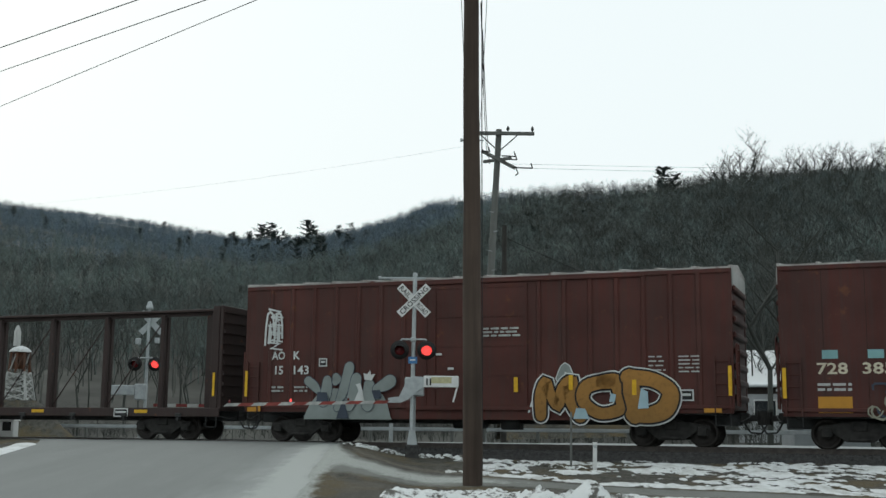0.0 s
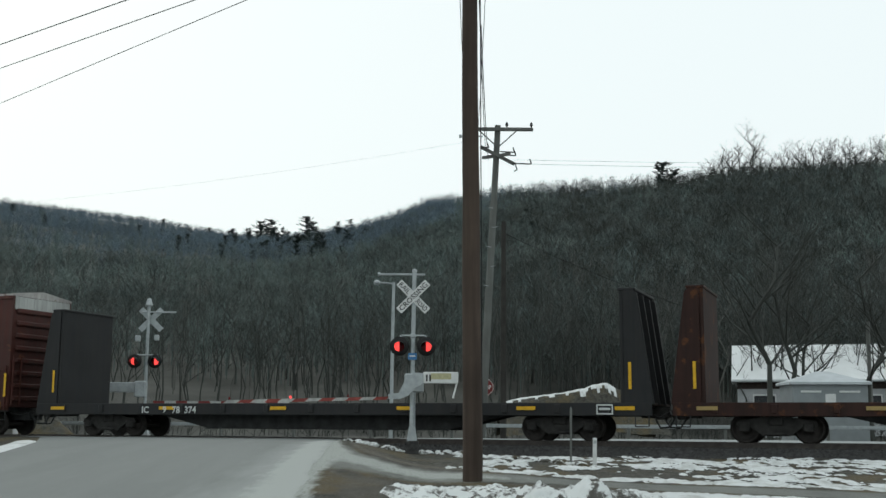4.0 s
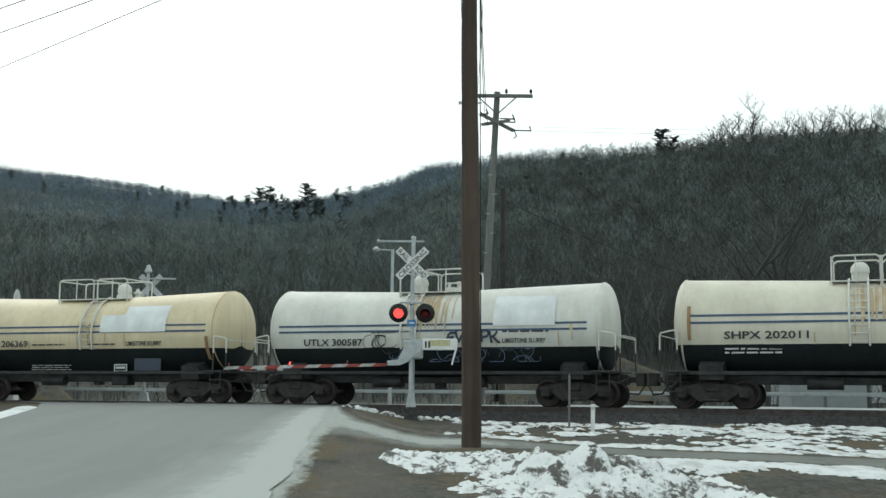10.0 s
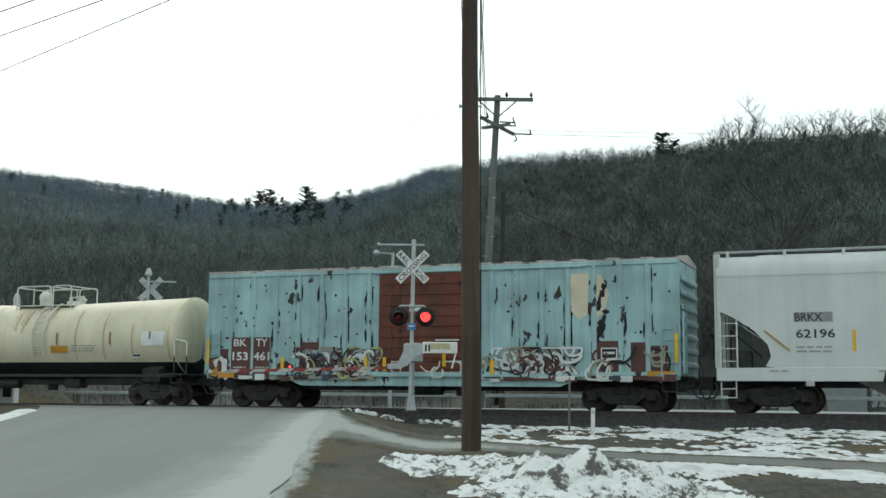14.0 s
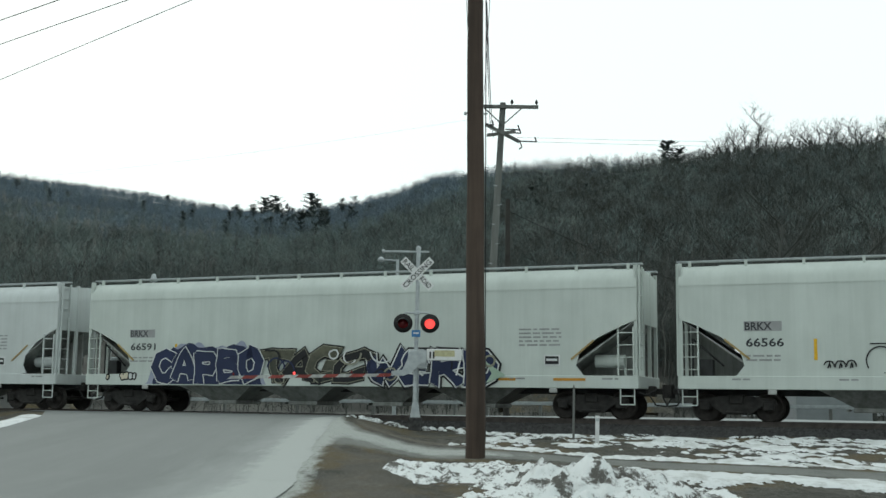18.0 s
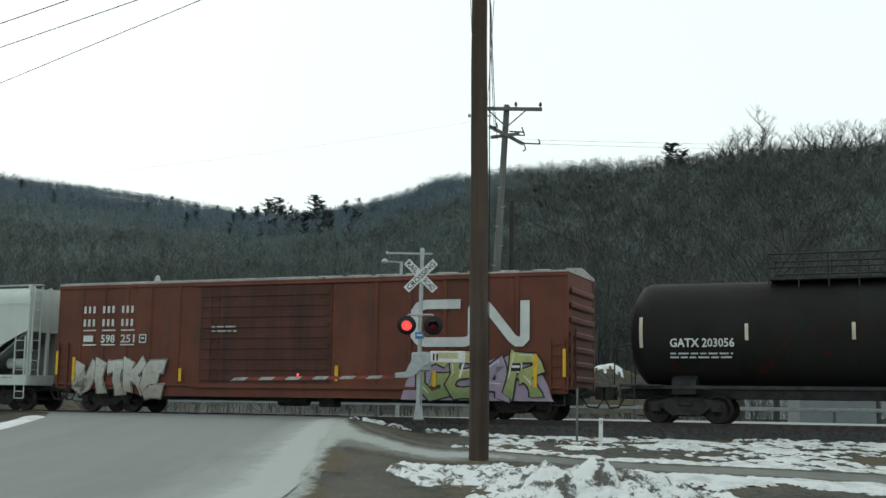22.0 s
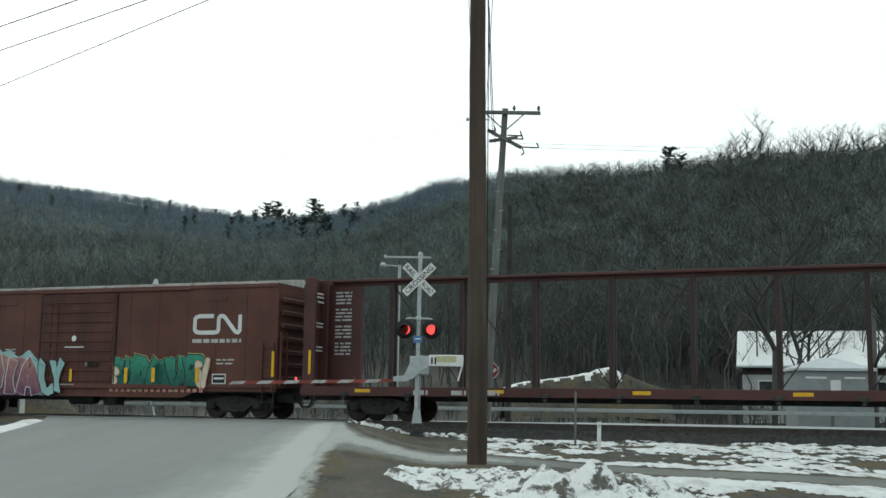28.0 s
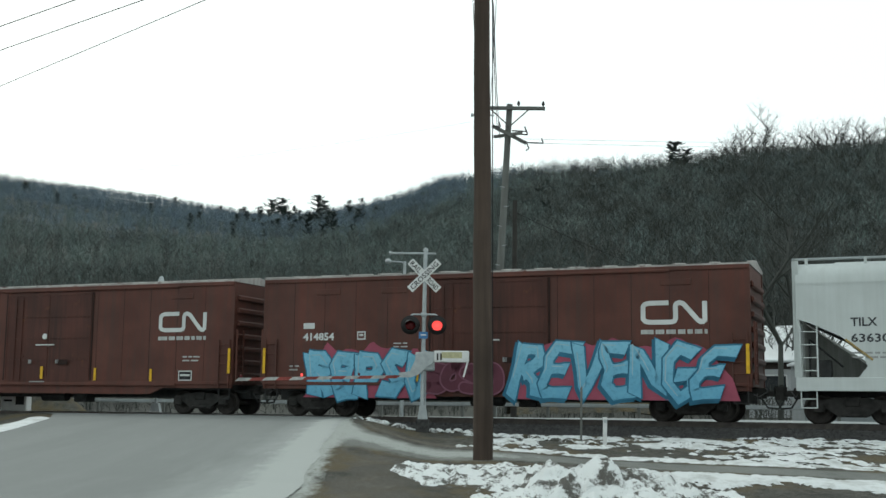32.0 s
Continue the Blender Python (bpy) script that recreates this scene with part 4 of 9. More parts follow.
def stop_sign():
    p = thing("stop_sign", "small red stop sign on a steel post beyond the track", "road sign", pose(2.3, 50, -0.5))
    part("post", Build().box(-0.03, 0.03, -0.02, 0.02, 0, 2.85), MAT["galv"], p)
    o = Build().prism([(0.38 * math.cos(radians(22.5 + 45 * i)), 2.58 + 0.38 * math.sin(radians(22.5 + 45 * i))) for i in range(8)], 1, -0.04, -0.028)
    f = part("plate", o, MAT["red"], p, "red octagonal plate")
    o = Build().prism([(0.33 * math.cos(radians(22.5 + 45 * i)), 2.58 + 0.33 * math.sin(radians(22.5 + 45 * i))) for i in range(8)], 1, -0.045, -0.042)
    part("rim", Build().path([(0.355 * math.cos(radians(22.5 + 45 * i)), -0.044, 2.58 + 0.355 * math.sin(radians(22.5 + 45 * i))) for i in range(9)], 0.012), MAT["white"], f)
    lettering("STOP", 0, 2.48, 0.2, MAT["white"], f, -0.046, width=0.5, centre=True)
    return p


stop_sign()


def stakes():
    p = thing("marker_post", "short white plastic marker post in the grass", "marker post", pose(4.05, 28.9, gz(4.05, 28.9) - 0.05, 0, 1.2, 0))
    part("shaft", Build().prism([(-0.05, -0.012), (0.05, -0.012), (0.05, 0.012), (0.03, 0.02), (-0.03, 0.02), (-0.05, 0.012)], 2, 0, 0.72), MAT["white"], p)
    part("reflector", Build().box(-0.04, 0.04, -0.02, -0.012, 0.58, 0.66), MAT["galv"], p)
    p = thing("wooden_stake", "thin grey wooden survey stake in the grass", "stake", pose(3.58, 29.9, gz(3.58, 29.9) - 0.05, 0, 0.6, 0))
    part("shaft", Build().box(-0.028, 0.028, -0.02, 0.02, 0, 1.42, 0.006), MAT["wood_grey"], p)
    part("tip", Build().prism([(-0.028, 1.42), (0.028, 1.42), (0.0, 1.48)], 1, -0.02, 0.02), MAT["wood_grey"], p)


stakes()


# ---------------------------------------------------------------- buildings beyond the track
def signal_hut():
    p = thing("signal_hut", "grey sheet-metal signal hut with a pale hipped roof beyond the track", "hut", pose(15.75, 46.2, 0, 0, 0, -4))
    z0, z1 = -0.6, 2.22
    part("wall", Build().box(-1.46, 1.46, -1.0, 1.2, z0, z1, 0.02), MAT["hut"], p, "grey painted sheet-metal wall")
    b = Build()
    e = [(-1.58, -1.15, z1), (1.58, -1.15, z1), (1.58, 1.35, z1), (-1.58, 1.35, z1)]
    lo = [(x, y, z - 0.1) for x, y, z in e]
    r = [(-0.25, 0.1, 2.68), (0.25, 0.1, 2.68)]
    b.add(e + lo + r, [(0, 1, 9, 8), (1, 2, 9), (2, 3, 8, 9), (3, 0, 8), (4, 5, 1, 0), (5, 6, 2, 1), (6, 7, 3, 2), (7, 4, 0, 3), (7, 6, 5, 4)])
    part("roof", b, MAT["hut_roof"], p, "pale snow-dusted hipped roof")
    part("plate", Build().box(-0.2, 0.2, -1.02, -1.0, 1.35, 1.75), MAT["white"], p)
    for x in (-1.15, 0.35):
        part("vent", Build().box(x, x + 0.8, -1.03, -1.0, 1.8, 1.88, 0.005), MAT["white"], p)
    for x in (-0.55, 0.55):
        part("seam", Build().box(x - 0.02, x + 0.02, -1.012, -1.0, z0 + 0.05, z1 - 0.12), MAT["hut"], p)
    return p


MAT["hut"] = plain("grey_sheet_metal", (0.26, 0.29, 0.3), 0.55, 0, 0.1, 2)
MAT["hut_roof"] = plain("pale_roof", (0.5, 0.54, 0.56), 0.6, 0, 0.1, 2)
MAT["roof_snow"] = plain("roof_snow", (0.85, 0.88, 0.88), 0.8, 0, 0.05, 1)
MAT["siding"] = plain("pale_siding", (0.42, 0.44, 0.45), 0.7, 0, 0.1, 2)
MAT["window"] = plain("dark_window_glass", (0.02, 0.024, 0.028), 0.12, 0, 0.2, 1)
signal_hut()


def low_building():
    p = thing("low_building", "long low pale building with a snow-covered metal roof", "building", pose(22.85, 86, -0.5, 0, 0, -16))
    L, d = 34, 9
    part("wall", Build().box(0, L, 0, d, 0, 4.55, 0.03), MAT["siding"], p)
    b = Build().prism([(-0.6, 4.4), (d / 2, 7.25), (d + 0.6, 4.4), (d + 0.6, 4.2), (-0.6, 4.2)], 0, -0.4, L + 0.4)
    part("roof", b, MAT["roof_snow"], p, "metal roof covered by snow")
    for i in range(9):
        x = 1.2 + i * 3.7
        w = part("window", Build().box(x, x + 1.5, -0.04, 0.02, 2.0, 3.2), MAT["window"], p, "dark window")
        part("frame", Build().box(x - 0.08, x + 1.58, -0.07, -0.042, 1.9, 2.0).box(x - 0.08, x + 1.58, -0.07, -0.042, 3.2, 3.3).box(x - 0.08, x, -0.07, -0.042, 2.0, 3.2).box(x + 1.5, x + 1.58, -0.07, -0.042, 2.0, 3.2), MAT["white"], w)
    part("gutter", Build().box(-0.4, L + 0.4, -0.72, -0.6, 4.2, 4.32, 0.02), MAT["galv"], p)
    part("dark_band", Build().box(0, L, -0.03, 0.01, 3.7, 4.2), MAT["tie"], p, "dark band below the eaves")
    return p


low_building()


def lattice_tower():
    p = thing("lattice_tower", "small ornamental tower with a white lattice foot and rusty brown body", "tower", pose(-19.85, 55.2, 1.6))
    for i in range(4):
        a0, a1 = radians(45 + 90 * i), radians(135 + 90 * i)
        p0 = [(0.85 * math.cos(a0), 0.85 * math.sin(a0), 0.0), (0.55 * math.cos(a0), 0.55 * math.sin(a0), 1.35)]
        p1 = [(0.85 * math.cos(a1), 0.85 * math.sin(a1), 0.0), (0.55 * math.cos(a1), 0.55 * math.sin(a1), 1.35)]
        part("leg", Build().beam(p0[0], p0[1], 0.1, 0.1), MAT["white_worn"], p)
        b = Build()
        for k in range(4):
            t0, t1 = k / 4, (k + 1) / 4
            l = lambda P, t: [P[0][j] * (1 - t) + P[1][j] * t for j in range(3)]
            b.beam(l(p0, t0), l(p1, t1), 0.06, 0.06).beam(l(p1, t0), l(p0, t1), 0.06, 0.06)
        part("lattice", b, MAT["white_worn"], p, "white crossed laths")
    for i in range(8):
        a0, a1 = radians(45 * i), radians(45 * (i + 1))
        lo_, hi_ = (0.5 * math.cos(a0), 0.5 * math.sin(a0)), (0.5 * math.cos(a1), 0.5 * math.sin(a1))
        part("stave", Build().beam((*lo_, 1.35), (0.88 * lo_[0], 0.88 * lo_[1], 2.32), 0.1, 0.05), MAT["rusty"], p, "rusty brown stave")
        part("brace", Build().beam((*lo_, 1.4), (0.88 * hi_[0], 0.88 * hi_[1], 2.28), 0.05, 0.05), MAT["white_worn"] if i % 2 else MAT["rusty"], p)
    part("drum", Build().lathe([(1.5, 0.0), (1.5, 0.36), (2.3, 0.34), (2.3, 0)], (0, 0, 0), 2, 10), MAT["rusty"], p, "rusty brown drum behind the staves")
    part("cap", Build().lathe([(2.3, 0.52), (2.36, 0.52), (2.52, 0.34), (2.6, 0.1), (2.6, 0)], (0, 0, 0), 2, 12), MAT["snow"], p, "snow-covered cap")
    part("finial", Build().lathe([(2.6, 0.17), (3.3, 0.17), (3.55, 0.08), (3.62, 0)], (-0.2, 0, 0), 2, 10), MAT["white_worn"], p)
    q = thing("retaining_mound", "low dark mound under the small tower", "mound", pose(-19.85, 55.2, -0.7))
    part("bank", Build().lathe([(0, 3.4), (1.0, 2.2), (1.9, 1.4), (2.3, 0.9), (2.32, 0)], (0, 0, 0), 2, 20), MAT["ground"], q)


MAT["rusty"] = paint("rusty_sheet", (0.13, 0.065, 0.04), rust=0.6)
lattice_tower()


def white_box():
    p = thing("white_box", "low white box beyond the track", "cabinet", pose(-17.6, 47.6, -0.5))
    part("case", Build().box(-0.55, 0.5, -0.3, 0.3, 0, 1.12, 0.03), MAT["white"], p)
    part("lid", Build().box(-0.6, 0.55, -0.35, 0.35, 1.12, 1.18, 0.015), MAT["white"], p)
    part("opening", Build().box(0.05, 0.4, -0.31, -0.3, 0.72, 1.08), MAT["black"], p, "dark opening")
    part("bar", Build().box(-0.45, -0.1, -0.308, -0.3, 0.85, 0.93), MAT["black"], p)


white_box()


# ---------------------------------------------------------------- car on the far road
MAT["car_grey"] = paint("grey_car_paint", (0.2, 0.22, 0.22), dirt=(0.1, 0.1, 0.095), dirty=0.4, rough=0.35)
MAT["car_glass"] = plain("dark_car_glass", (0.02, 0.024, 0.026), 0.08, 0, 0.1, 3)
MAT["rubber"] = plain("tyre_rubber", (0.015, 0.015, 0.016), 0.85, 0, 0.2, 8)


def passing_car():
    """A small van-shaped car; it drives towards its own positive x."""
    c = thing("passing_car", "dusty grey estate car driving along the far road", "car", track_pose(-100, -6.7, -0.05))
    side_ = [(-2.3, 0.32), (-2.32, 0.75), (-2.2, 0.98), (-1.95, 1.45), (-1.7, 1.6), (0.1, 1.62), (0.45, 1.5), (1.05, 1.02), (1.9, 0.9), (2.25, 0.75), (2.3, 0.32)]
    body = part("body", Build().prism(side_, 1, -0.87, 0.87), MAT["car_grey"], c)
    for s in (-1, 1):
        a, e = sorted((s * 0.873, s * 0.866))
        for o in ([(-1.85, 1.02), (-1.7, 1.46), (-0.85, 1.5), (-0.85, 1.02)], [(-0.75, 1.02), (-0.75, 1.5), (0.05, 1.5), (0.35, 1.42), (0.85, 1.02)]):
            part("window", Build().prism(o, 1, a, e), MAT["car_glass"], body)
        part("door_handle", Build().box(-0.7, -0.5, *sorted((s * 0.87, s * 0.9)), 0.9, 0.94, 0.008), MAT["black"], body)
        part("headlight", Build().box(2.12, 2.3, *sorted((s * 0.5, s * 0.85)), 0.66, 0.8, 0.03), MAT["white"], c, "clear headlight")
        part("tail_light", Build().box(-2.33, -2.24, *sorted((s * 0.6, s * 0.85)), 0.85, 1.1, 0.02), MAT["red"], c, "red tail light")
        for x in (-1.4, 1.38):
            w = part("wheel", Build().lathe([(-0.1, 0.2), (-0.1, 0.3), (-0.07, 0.325), (0.07, 0.325), (0.1, 0.3), (0.1, 0.2)], (x, s * 0.8, 0.325), 1, 22), MAT["rubber"], c, "black tyre")
            part("rim", Build().lathe([(-0.02, 0.205), (0.06 * s, 0.2), (0.075 * s, 0.12), (0.085 * s, 0.05), (0.085 * s, 0.0)], (x, s * 0.81, 0.325), 1, 14), MAT["galv"], w, "silver wheel rim")
    part("windscreen", Build().prism([(0.48, 1.46), (1.0, 1.05), (1.03, 1.06), (0.51, 1.48)], 1, -0.75, 0.75), MAT["car_glass"], body)
    part("bumper", Build().box(2.2, 2.36, -0.85, 0.85, 0.34, 0.6, 0.04), MAT["black"], c)
    return c


grey_car = passing_car()

# ---------------------------------------------------------------- trees
def tube_arrays(a, b, ra, rb, seg=3):
    a, b = np.array(a, float), np.array(b, float)
    ax = b - a
    ax = ax / (np.linalg.norm(ax) + 1e-9)
    s = np.cross(ax, [0.3, 0.2, 1] if abs(ax[2]) < 0.9 else [1, 0, 0])
    s = s / (np.linalg.norm(s) + 1e-9)
    u = np.cross(ax, s)
    v = [p + r * (math.cos(6.283 * i / seg) * s + math.sin(6.283 * i / seg) * u) for p, r in ((a, ra), (b, rb)) for i in range(seg)]
    f = [(i, (i + 1) % seg, seg + (i + 1) % seg, seg + i) for i in range(seg)]
    return v, f


def bare_tree(seed, limbs, twigs, spread=0.32, thin=1.0, seg=3, first=0.28):
    """A leafless tree of height 1: a tapered trunk, rising limbs and twigs. Returns trunk and crown as (verts, faces)."""
    rng = np.random.RandomState(seed)
    tr, cr = [[], []], [[], []]

    def put(store, a, b, ra, rb, sg):
        v, f = tube_arrays(a, b, ra, rb, sg)
        n = len(store[0])
        store[0].extend(v)
        store[1].extend([tuple(i + n for i in q) for q in f])

    pts = [np.array([0, 0, -0.03])]
    for k in range(1, 7):
        pts.append(np.array([rng.normal(0, 0.012) * k, rng.normal(0, 0.012) * k, k / 6 * 0.92]))
    rad_ = lambda t: 0.017 * thin * (1 - 0.85 * t)
    for k in range(6):
        put(tr, pts[k], pts[k + 1], rad_(k / 6), rad_((k + 1) / 6), max(seg, 4) if limbs > 14 else seg)
    for i in range(limbs):
        t = first + (0.97 - first) * (i + rng.uniform(0, 0.9)) / limbs
        k = min(int(t * 6), 5)
        base = pts[k] + (pts[k + 1] - pts[k]) * (t * 6 - k)
        a = rng.uniform(0, 6.283)
        ln = spread * (1.15 - 0.75 * t) * rng.uniform(0.7, 1.25)
        up = rng.uniform(0.55, 1.3)
        d = np.array([math.cos(a), math.sin(a), up])
        d /= np.linalg.norm(d)
        mid = base + d * ln * 0.5 + rng.normal(0, 0.012, 3)
        end = mid + (d + np.array([0, 0, 0.25])) * ln * 0.5 + rng.normal(0, 0.02, 3)
        r = rad_(t) * 0.55
        put(cr, base, mid, r, r * 0.6, seg)
        put(cr, mid, end, r * 0.6, r * 0.2, seg)
        for j in range(twigs):
            s = rng.uniform(0.25, 1.0)
            p = base + (mid - base) * s * 2 if s < 0.5 else mid + (end - mid) * (s - 0.5) * 2
            e = d * 0.7 + rng.normal(0, 0.55, 3)
            e[2] = abs(e[2]) * 0.8 + 0.2
            e = e / np.linalg.norm(e) * rng.uniform(0.05, 0.13) * (1.2 - 0.5 * t)
            put(cr, p, p + e, r * 0.3, r * 0.1, seg)
    return tr, cr


def twig_tree(seed, n=66, first=0.3, wide=0.22):
    """A leafless tree of height 1 seen from afar: trunk, a few limbs, and a haze of fine slivers for its twigs."""
    rng = np.random.RandomState(seed)
    v, f = [], []

    def sliver(a, b, w):
        d = np.array([rng.normal(), rng.normal(), 0.2])
        d = d / np.linalg.norm(d) * w
        k = len(v)
        v.extend([a + d, a - d, b])
        f.append((k, k + 1, k + 2))

    for a in (0.0, 2.1, 4.2):
        o = np.array([math.cos(a), math.sin(a), 0]) * 0.008
        k = len(v)
        p = np.array([math.cos(a + 2.1), math.sin(a + 2.1), 0]) * 0.008
        v.extend([o, p, np.array([0, 0, 0.9])])
        f.append((k, k + 1, k + 2))
    for i in range(n):
        t = first + (0.95 - first) * rng.rand()
        a = rng.uniform(0, 6.283)
        out = wide * math.sqrt(max(0.05, 1 - ((t - 0.62) / 0.42) ** 2)) * rng.uniform(0.15, 1.0)
        p = np.array([math.cos(a) * out, math.sin(a) * out, t])
        d = np.array([math.cos(a) * 0.6, math.sin(a) * 0.6, 1.0]) + rng.normal(0, 0.45, 3)
        d = d / np.linalg.norm(d) * rng.uniform(0.07, 0.17)
        if i % 4 == 0:
            sliver(np.array([0, 0, max(first * 0.8, t - out * 1.1)]), p + d * 0.5, 0.0045)
        sliver(p - d * 0.5, p + d, 0.0045)
    return np.array(v), np.array(f)


def joined(a, b):
    n = len(a[0])
    return np.array(a[0] + b[0]), np.array(a[1] + [tuple(i + n for i in q) for q in b[1]])


def scatter(name, templates, places, heights, material, label, category, seed=1, wide=1.0):
    """Many copies of a few templates, turned and sized at random, joined into one mesh."""
    rng = np.random.RandomState(seed)
    V, F, n = [], [], 0
    for (x, y, z), h in zip(places, heights):
        v, f = templates[rng.randint(len(templates))]
        a = rng.uniform(0, 6.283)
        c, s = math.cos(a), math.sin(a)
        w = v * h
        w = np.stack([(w[:, 0] * c - w[:, 1] * s) * wide + x, (w[:, 0] * s + w[:, 1] * c) * wide + y, w[:, 2] + z], -1)
        V.append(w)
        F.append(f + n)
        n += len(v)
    V, F = np.concatenate(V), np.concatenate(F)
    me = bpy.data.meshes.new(name)
    me.vertices.add(len(V))
    me.vertices.foreach_set("co", V.ravel())
    k = F.shape[1]
    me.loops.add(F.size)
    me.loops.foreach_set("vertex_index", F.ravel().astype(np.int32))
    me.polygons.add(len(F))
    me.polygons.foreach_set("loop_start", np.arange(0, F.size, k, dtype=np.int32))
    me.update(calc_edges=True)
    me.materials.append(material)
    return tagged(new(name, me), label, category, kind="stuff")


def pine(seed, whorls=11, tufts=5):
    """A dark old pine of height 1: a bare lower trunk, and uneven boughs that rise and end in flat tufts of needles."""
    rng = np.random.RandomState(seed)
    v, f = [], []
    for i in range(whorls):
        t = 0.3 + 0.68 * (i + rng.uniform(-0.25, 0.25)) / (whorls - 1)
        reach = 0.05 + 0.2 * math.sin(math.pi * min(1.0, 0.25 + 0.8 * (1.0 - t))) * (1.12 - t) ** 0.35
        for j in range(rng.randint(4, 7)):
            a = rng.uniform(0, 6.283)
            ln = reach * rng.uniform(0.45, 1.25)
            d = np.array([math.cos(a), math.sin(a), rng.uniform(0.15, 0.5)])
            for k in range(tufts):
                u = (k + rng.uniform(0.3, 1.0)) / tufts
                c = np.array([0, 0, min(t, 0.97)]) + d * ln * u + rng.normal(0, 0.006, 3)
                e = d * rng.uniform(0.02, 0.05) + rng.normal(0, 0.012, 3)
                w = np.array([-d[1], d[0], 0]) * rng.uniform(0.014, 0.034)
                n = len(v)
                v += [c - e, c + w - [0, 0, 0.006], c + e + [0, 0, 0.01], c - w - [0, 0, 0.006]]
                f += [(n, n + 1, n + 2), (n, n + 2, n + 3)]
    tv, tf = tube_arrays((0, 0, -0.02), (0, 0, 0.97), 0.014, 0.003, 4)
    return (v, f), (tv, tf)


def forest():
    rng = np.random.RandomState(11)
    mid_t = [joined(*bare_tree(200 + i, 14, 6, 0.17, 0.42, 3, 0.42)) for i in range(6)]
    old_t = [joined(*bare_tree(240 + i, 14, 5, 0.28, 0.5, 3, 0.3)) for i in range(4)]

    def places(n, amin, amax, f0, f1, seed, power=0.6):
        r_ = np.random.RandomState(seed)
        a = r_.uniform(amin, amax, n)
        t = r_.uniform(0, 1, n) ** power
        r0, r1 = np.interp(a, *FOOT_R), np.interp(a, *RIDGE_R)
        r = r0 + (r1 - r0) * (f0 + (f1 - f0) * t)
        x, y = r * np.sin(np.radians(a)), r * np.cos(np.radians(a))
        return np.stack([x, y, ground_z(x, y) - 0.2], -1)

    hz = [twig_tree(600 + i) for i in range(8)]
    size = lambda p: rng.uniform(0.75, 1.2, len(p)) * np.interp(np.hypot(p[:, 0], p[:, 1]), [100, 160, 300, 600, 1300], [7, 8, 9.5, 9.5, 10])
    for k_, (mat_, lab_) in enumerate((("bark_haze_green", "dense leafless forest on the hill, grey-green with painted haze"), ("bark_brown", "dense grey-brown leafless forest on the hill"), ("bark", "dark leafless trees scattered over the hill"))):
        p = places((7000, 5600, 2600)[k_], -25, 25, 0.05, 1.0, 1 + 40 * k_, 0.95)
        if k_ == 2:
            # extra dark bark stands in for the deeper shade of the nearer hill
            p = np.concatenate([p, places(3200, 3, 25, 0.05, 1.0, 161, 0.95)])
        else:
            # fewer pale trees on the nearer hill, its darker tone set by bark colour
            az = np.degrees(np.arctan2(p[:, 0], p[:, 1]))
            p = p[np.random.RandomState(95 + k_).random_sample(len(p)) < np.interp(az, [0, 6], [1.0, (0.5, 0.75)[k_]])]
        # trees past roughly 520 m take bark with haze in its colour
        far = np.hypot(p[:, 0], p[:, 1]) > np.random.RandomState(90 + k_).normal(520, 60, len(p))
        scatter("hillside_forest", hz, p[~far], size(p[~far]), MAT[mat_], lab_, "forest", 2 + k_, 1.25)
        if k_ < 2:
            scatter("far_forest", hz, p[far], size(p[far]), MAT["bark_haze_blue" if k_ == 0 else "bark_haze_green"], "leafless forest on the far hill, slate-blue with painted haze", "forest", 32 + k_, 1.3)
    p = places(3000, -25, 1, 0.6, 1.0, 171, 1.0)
    scatter("far_forest", hz, p, rng.uniform(8, 12, len(p)), MAT["bark_haze_blue"], "leafless forest on the far hill, slate-blue with painted haze", "forest", 21, 1.3)
    a = rng.uniform(-25, 25, 2600)
    rr = np.interp(a, *RIDGE_R) * rng.uniform(0.95, 0.997, 2600)
    x, y = rr * np.sin(np.radians(a)), rr * np.cos(np.radians(a))
    p = np.stack([x, y, ground_z(x, y) - 0.2], -1)
    low = [twig_tree(650 + i, 60, 0.1, 0.26) for i in range(6)]
    # skyline trees carry the same painted haze blue
    scatter("ridge_trees", low, p, rng.uniform(5.0, 7.5, 2600) * np.interp(a, [-25, 2, 10, 13, 15, 25], [1.1, 0.95, 0.7, 0.85, 1.1, 1.1]), MAT["bark_haze_blue"], "bare trees along the skyline of the hills", "forest", 3, 1.2)
    p = places(430, -25, 25, 0.0, 0.09, 4, 0.9)
    scatter("forest_edge", mid_t, p, rng.uniform(9, 15, len(p)), MAT["bark"], "straight dark bare trees at the foot of the hill", "forest", 5)
    p = places(40, -25, 25, 0.0, 0.06, 44, 0.9)
    scatter("forest_edge", old_t, p, rng.uniform(9, 14, len(p)), MAT["bark"], "crooked dark bare trees at the foot of the hill", "forest", 45)
    p = places(260, -25, 25, 0.0, 0.2, 6, 0.9)
    scatter("pale_trunks", mid_t, p, rng.uniform(8, 14, len(p)), MAT["bark_pale"], "pale-barked bare trees at the foot of the hill", "forest", 7, 0.8)
    # brush at the foot of the hill
    bush = [joined(*bare_tree(300 + i, 12, 3, 0.6, 0.8, 3, 0.05)) for i in range(4)]
    a = rng.uniform(-25, 25, 500)
    r0 = np.interp(a, *FOOT_R) * rng.uniform(0.8, 1.1, 500)
    x, y = r0 * np.sin(np.radians(a)), r0 * np.cos(np.radians(a))
    p = np.stack([x, y, ground_z(x, y) - 0.1], -1)
    scatter("brush", bush, p, rng.uniform(1.2, 3.2, 500), MAT["bark"], "tangled brown brush below the trees", "brush", 9)
    # conifers scattered in the wood
    pt = []
    for i in range(5):
        (v, f), _ = pine(400 + i, 12, 6)
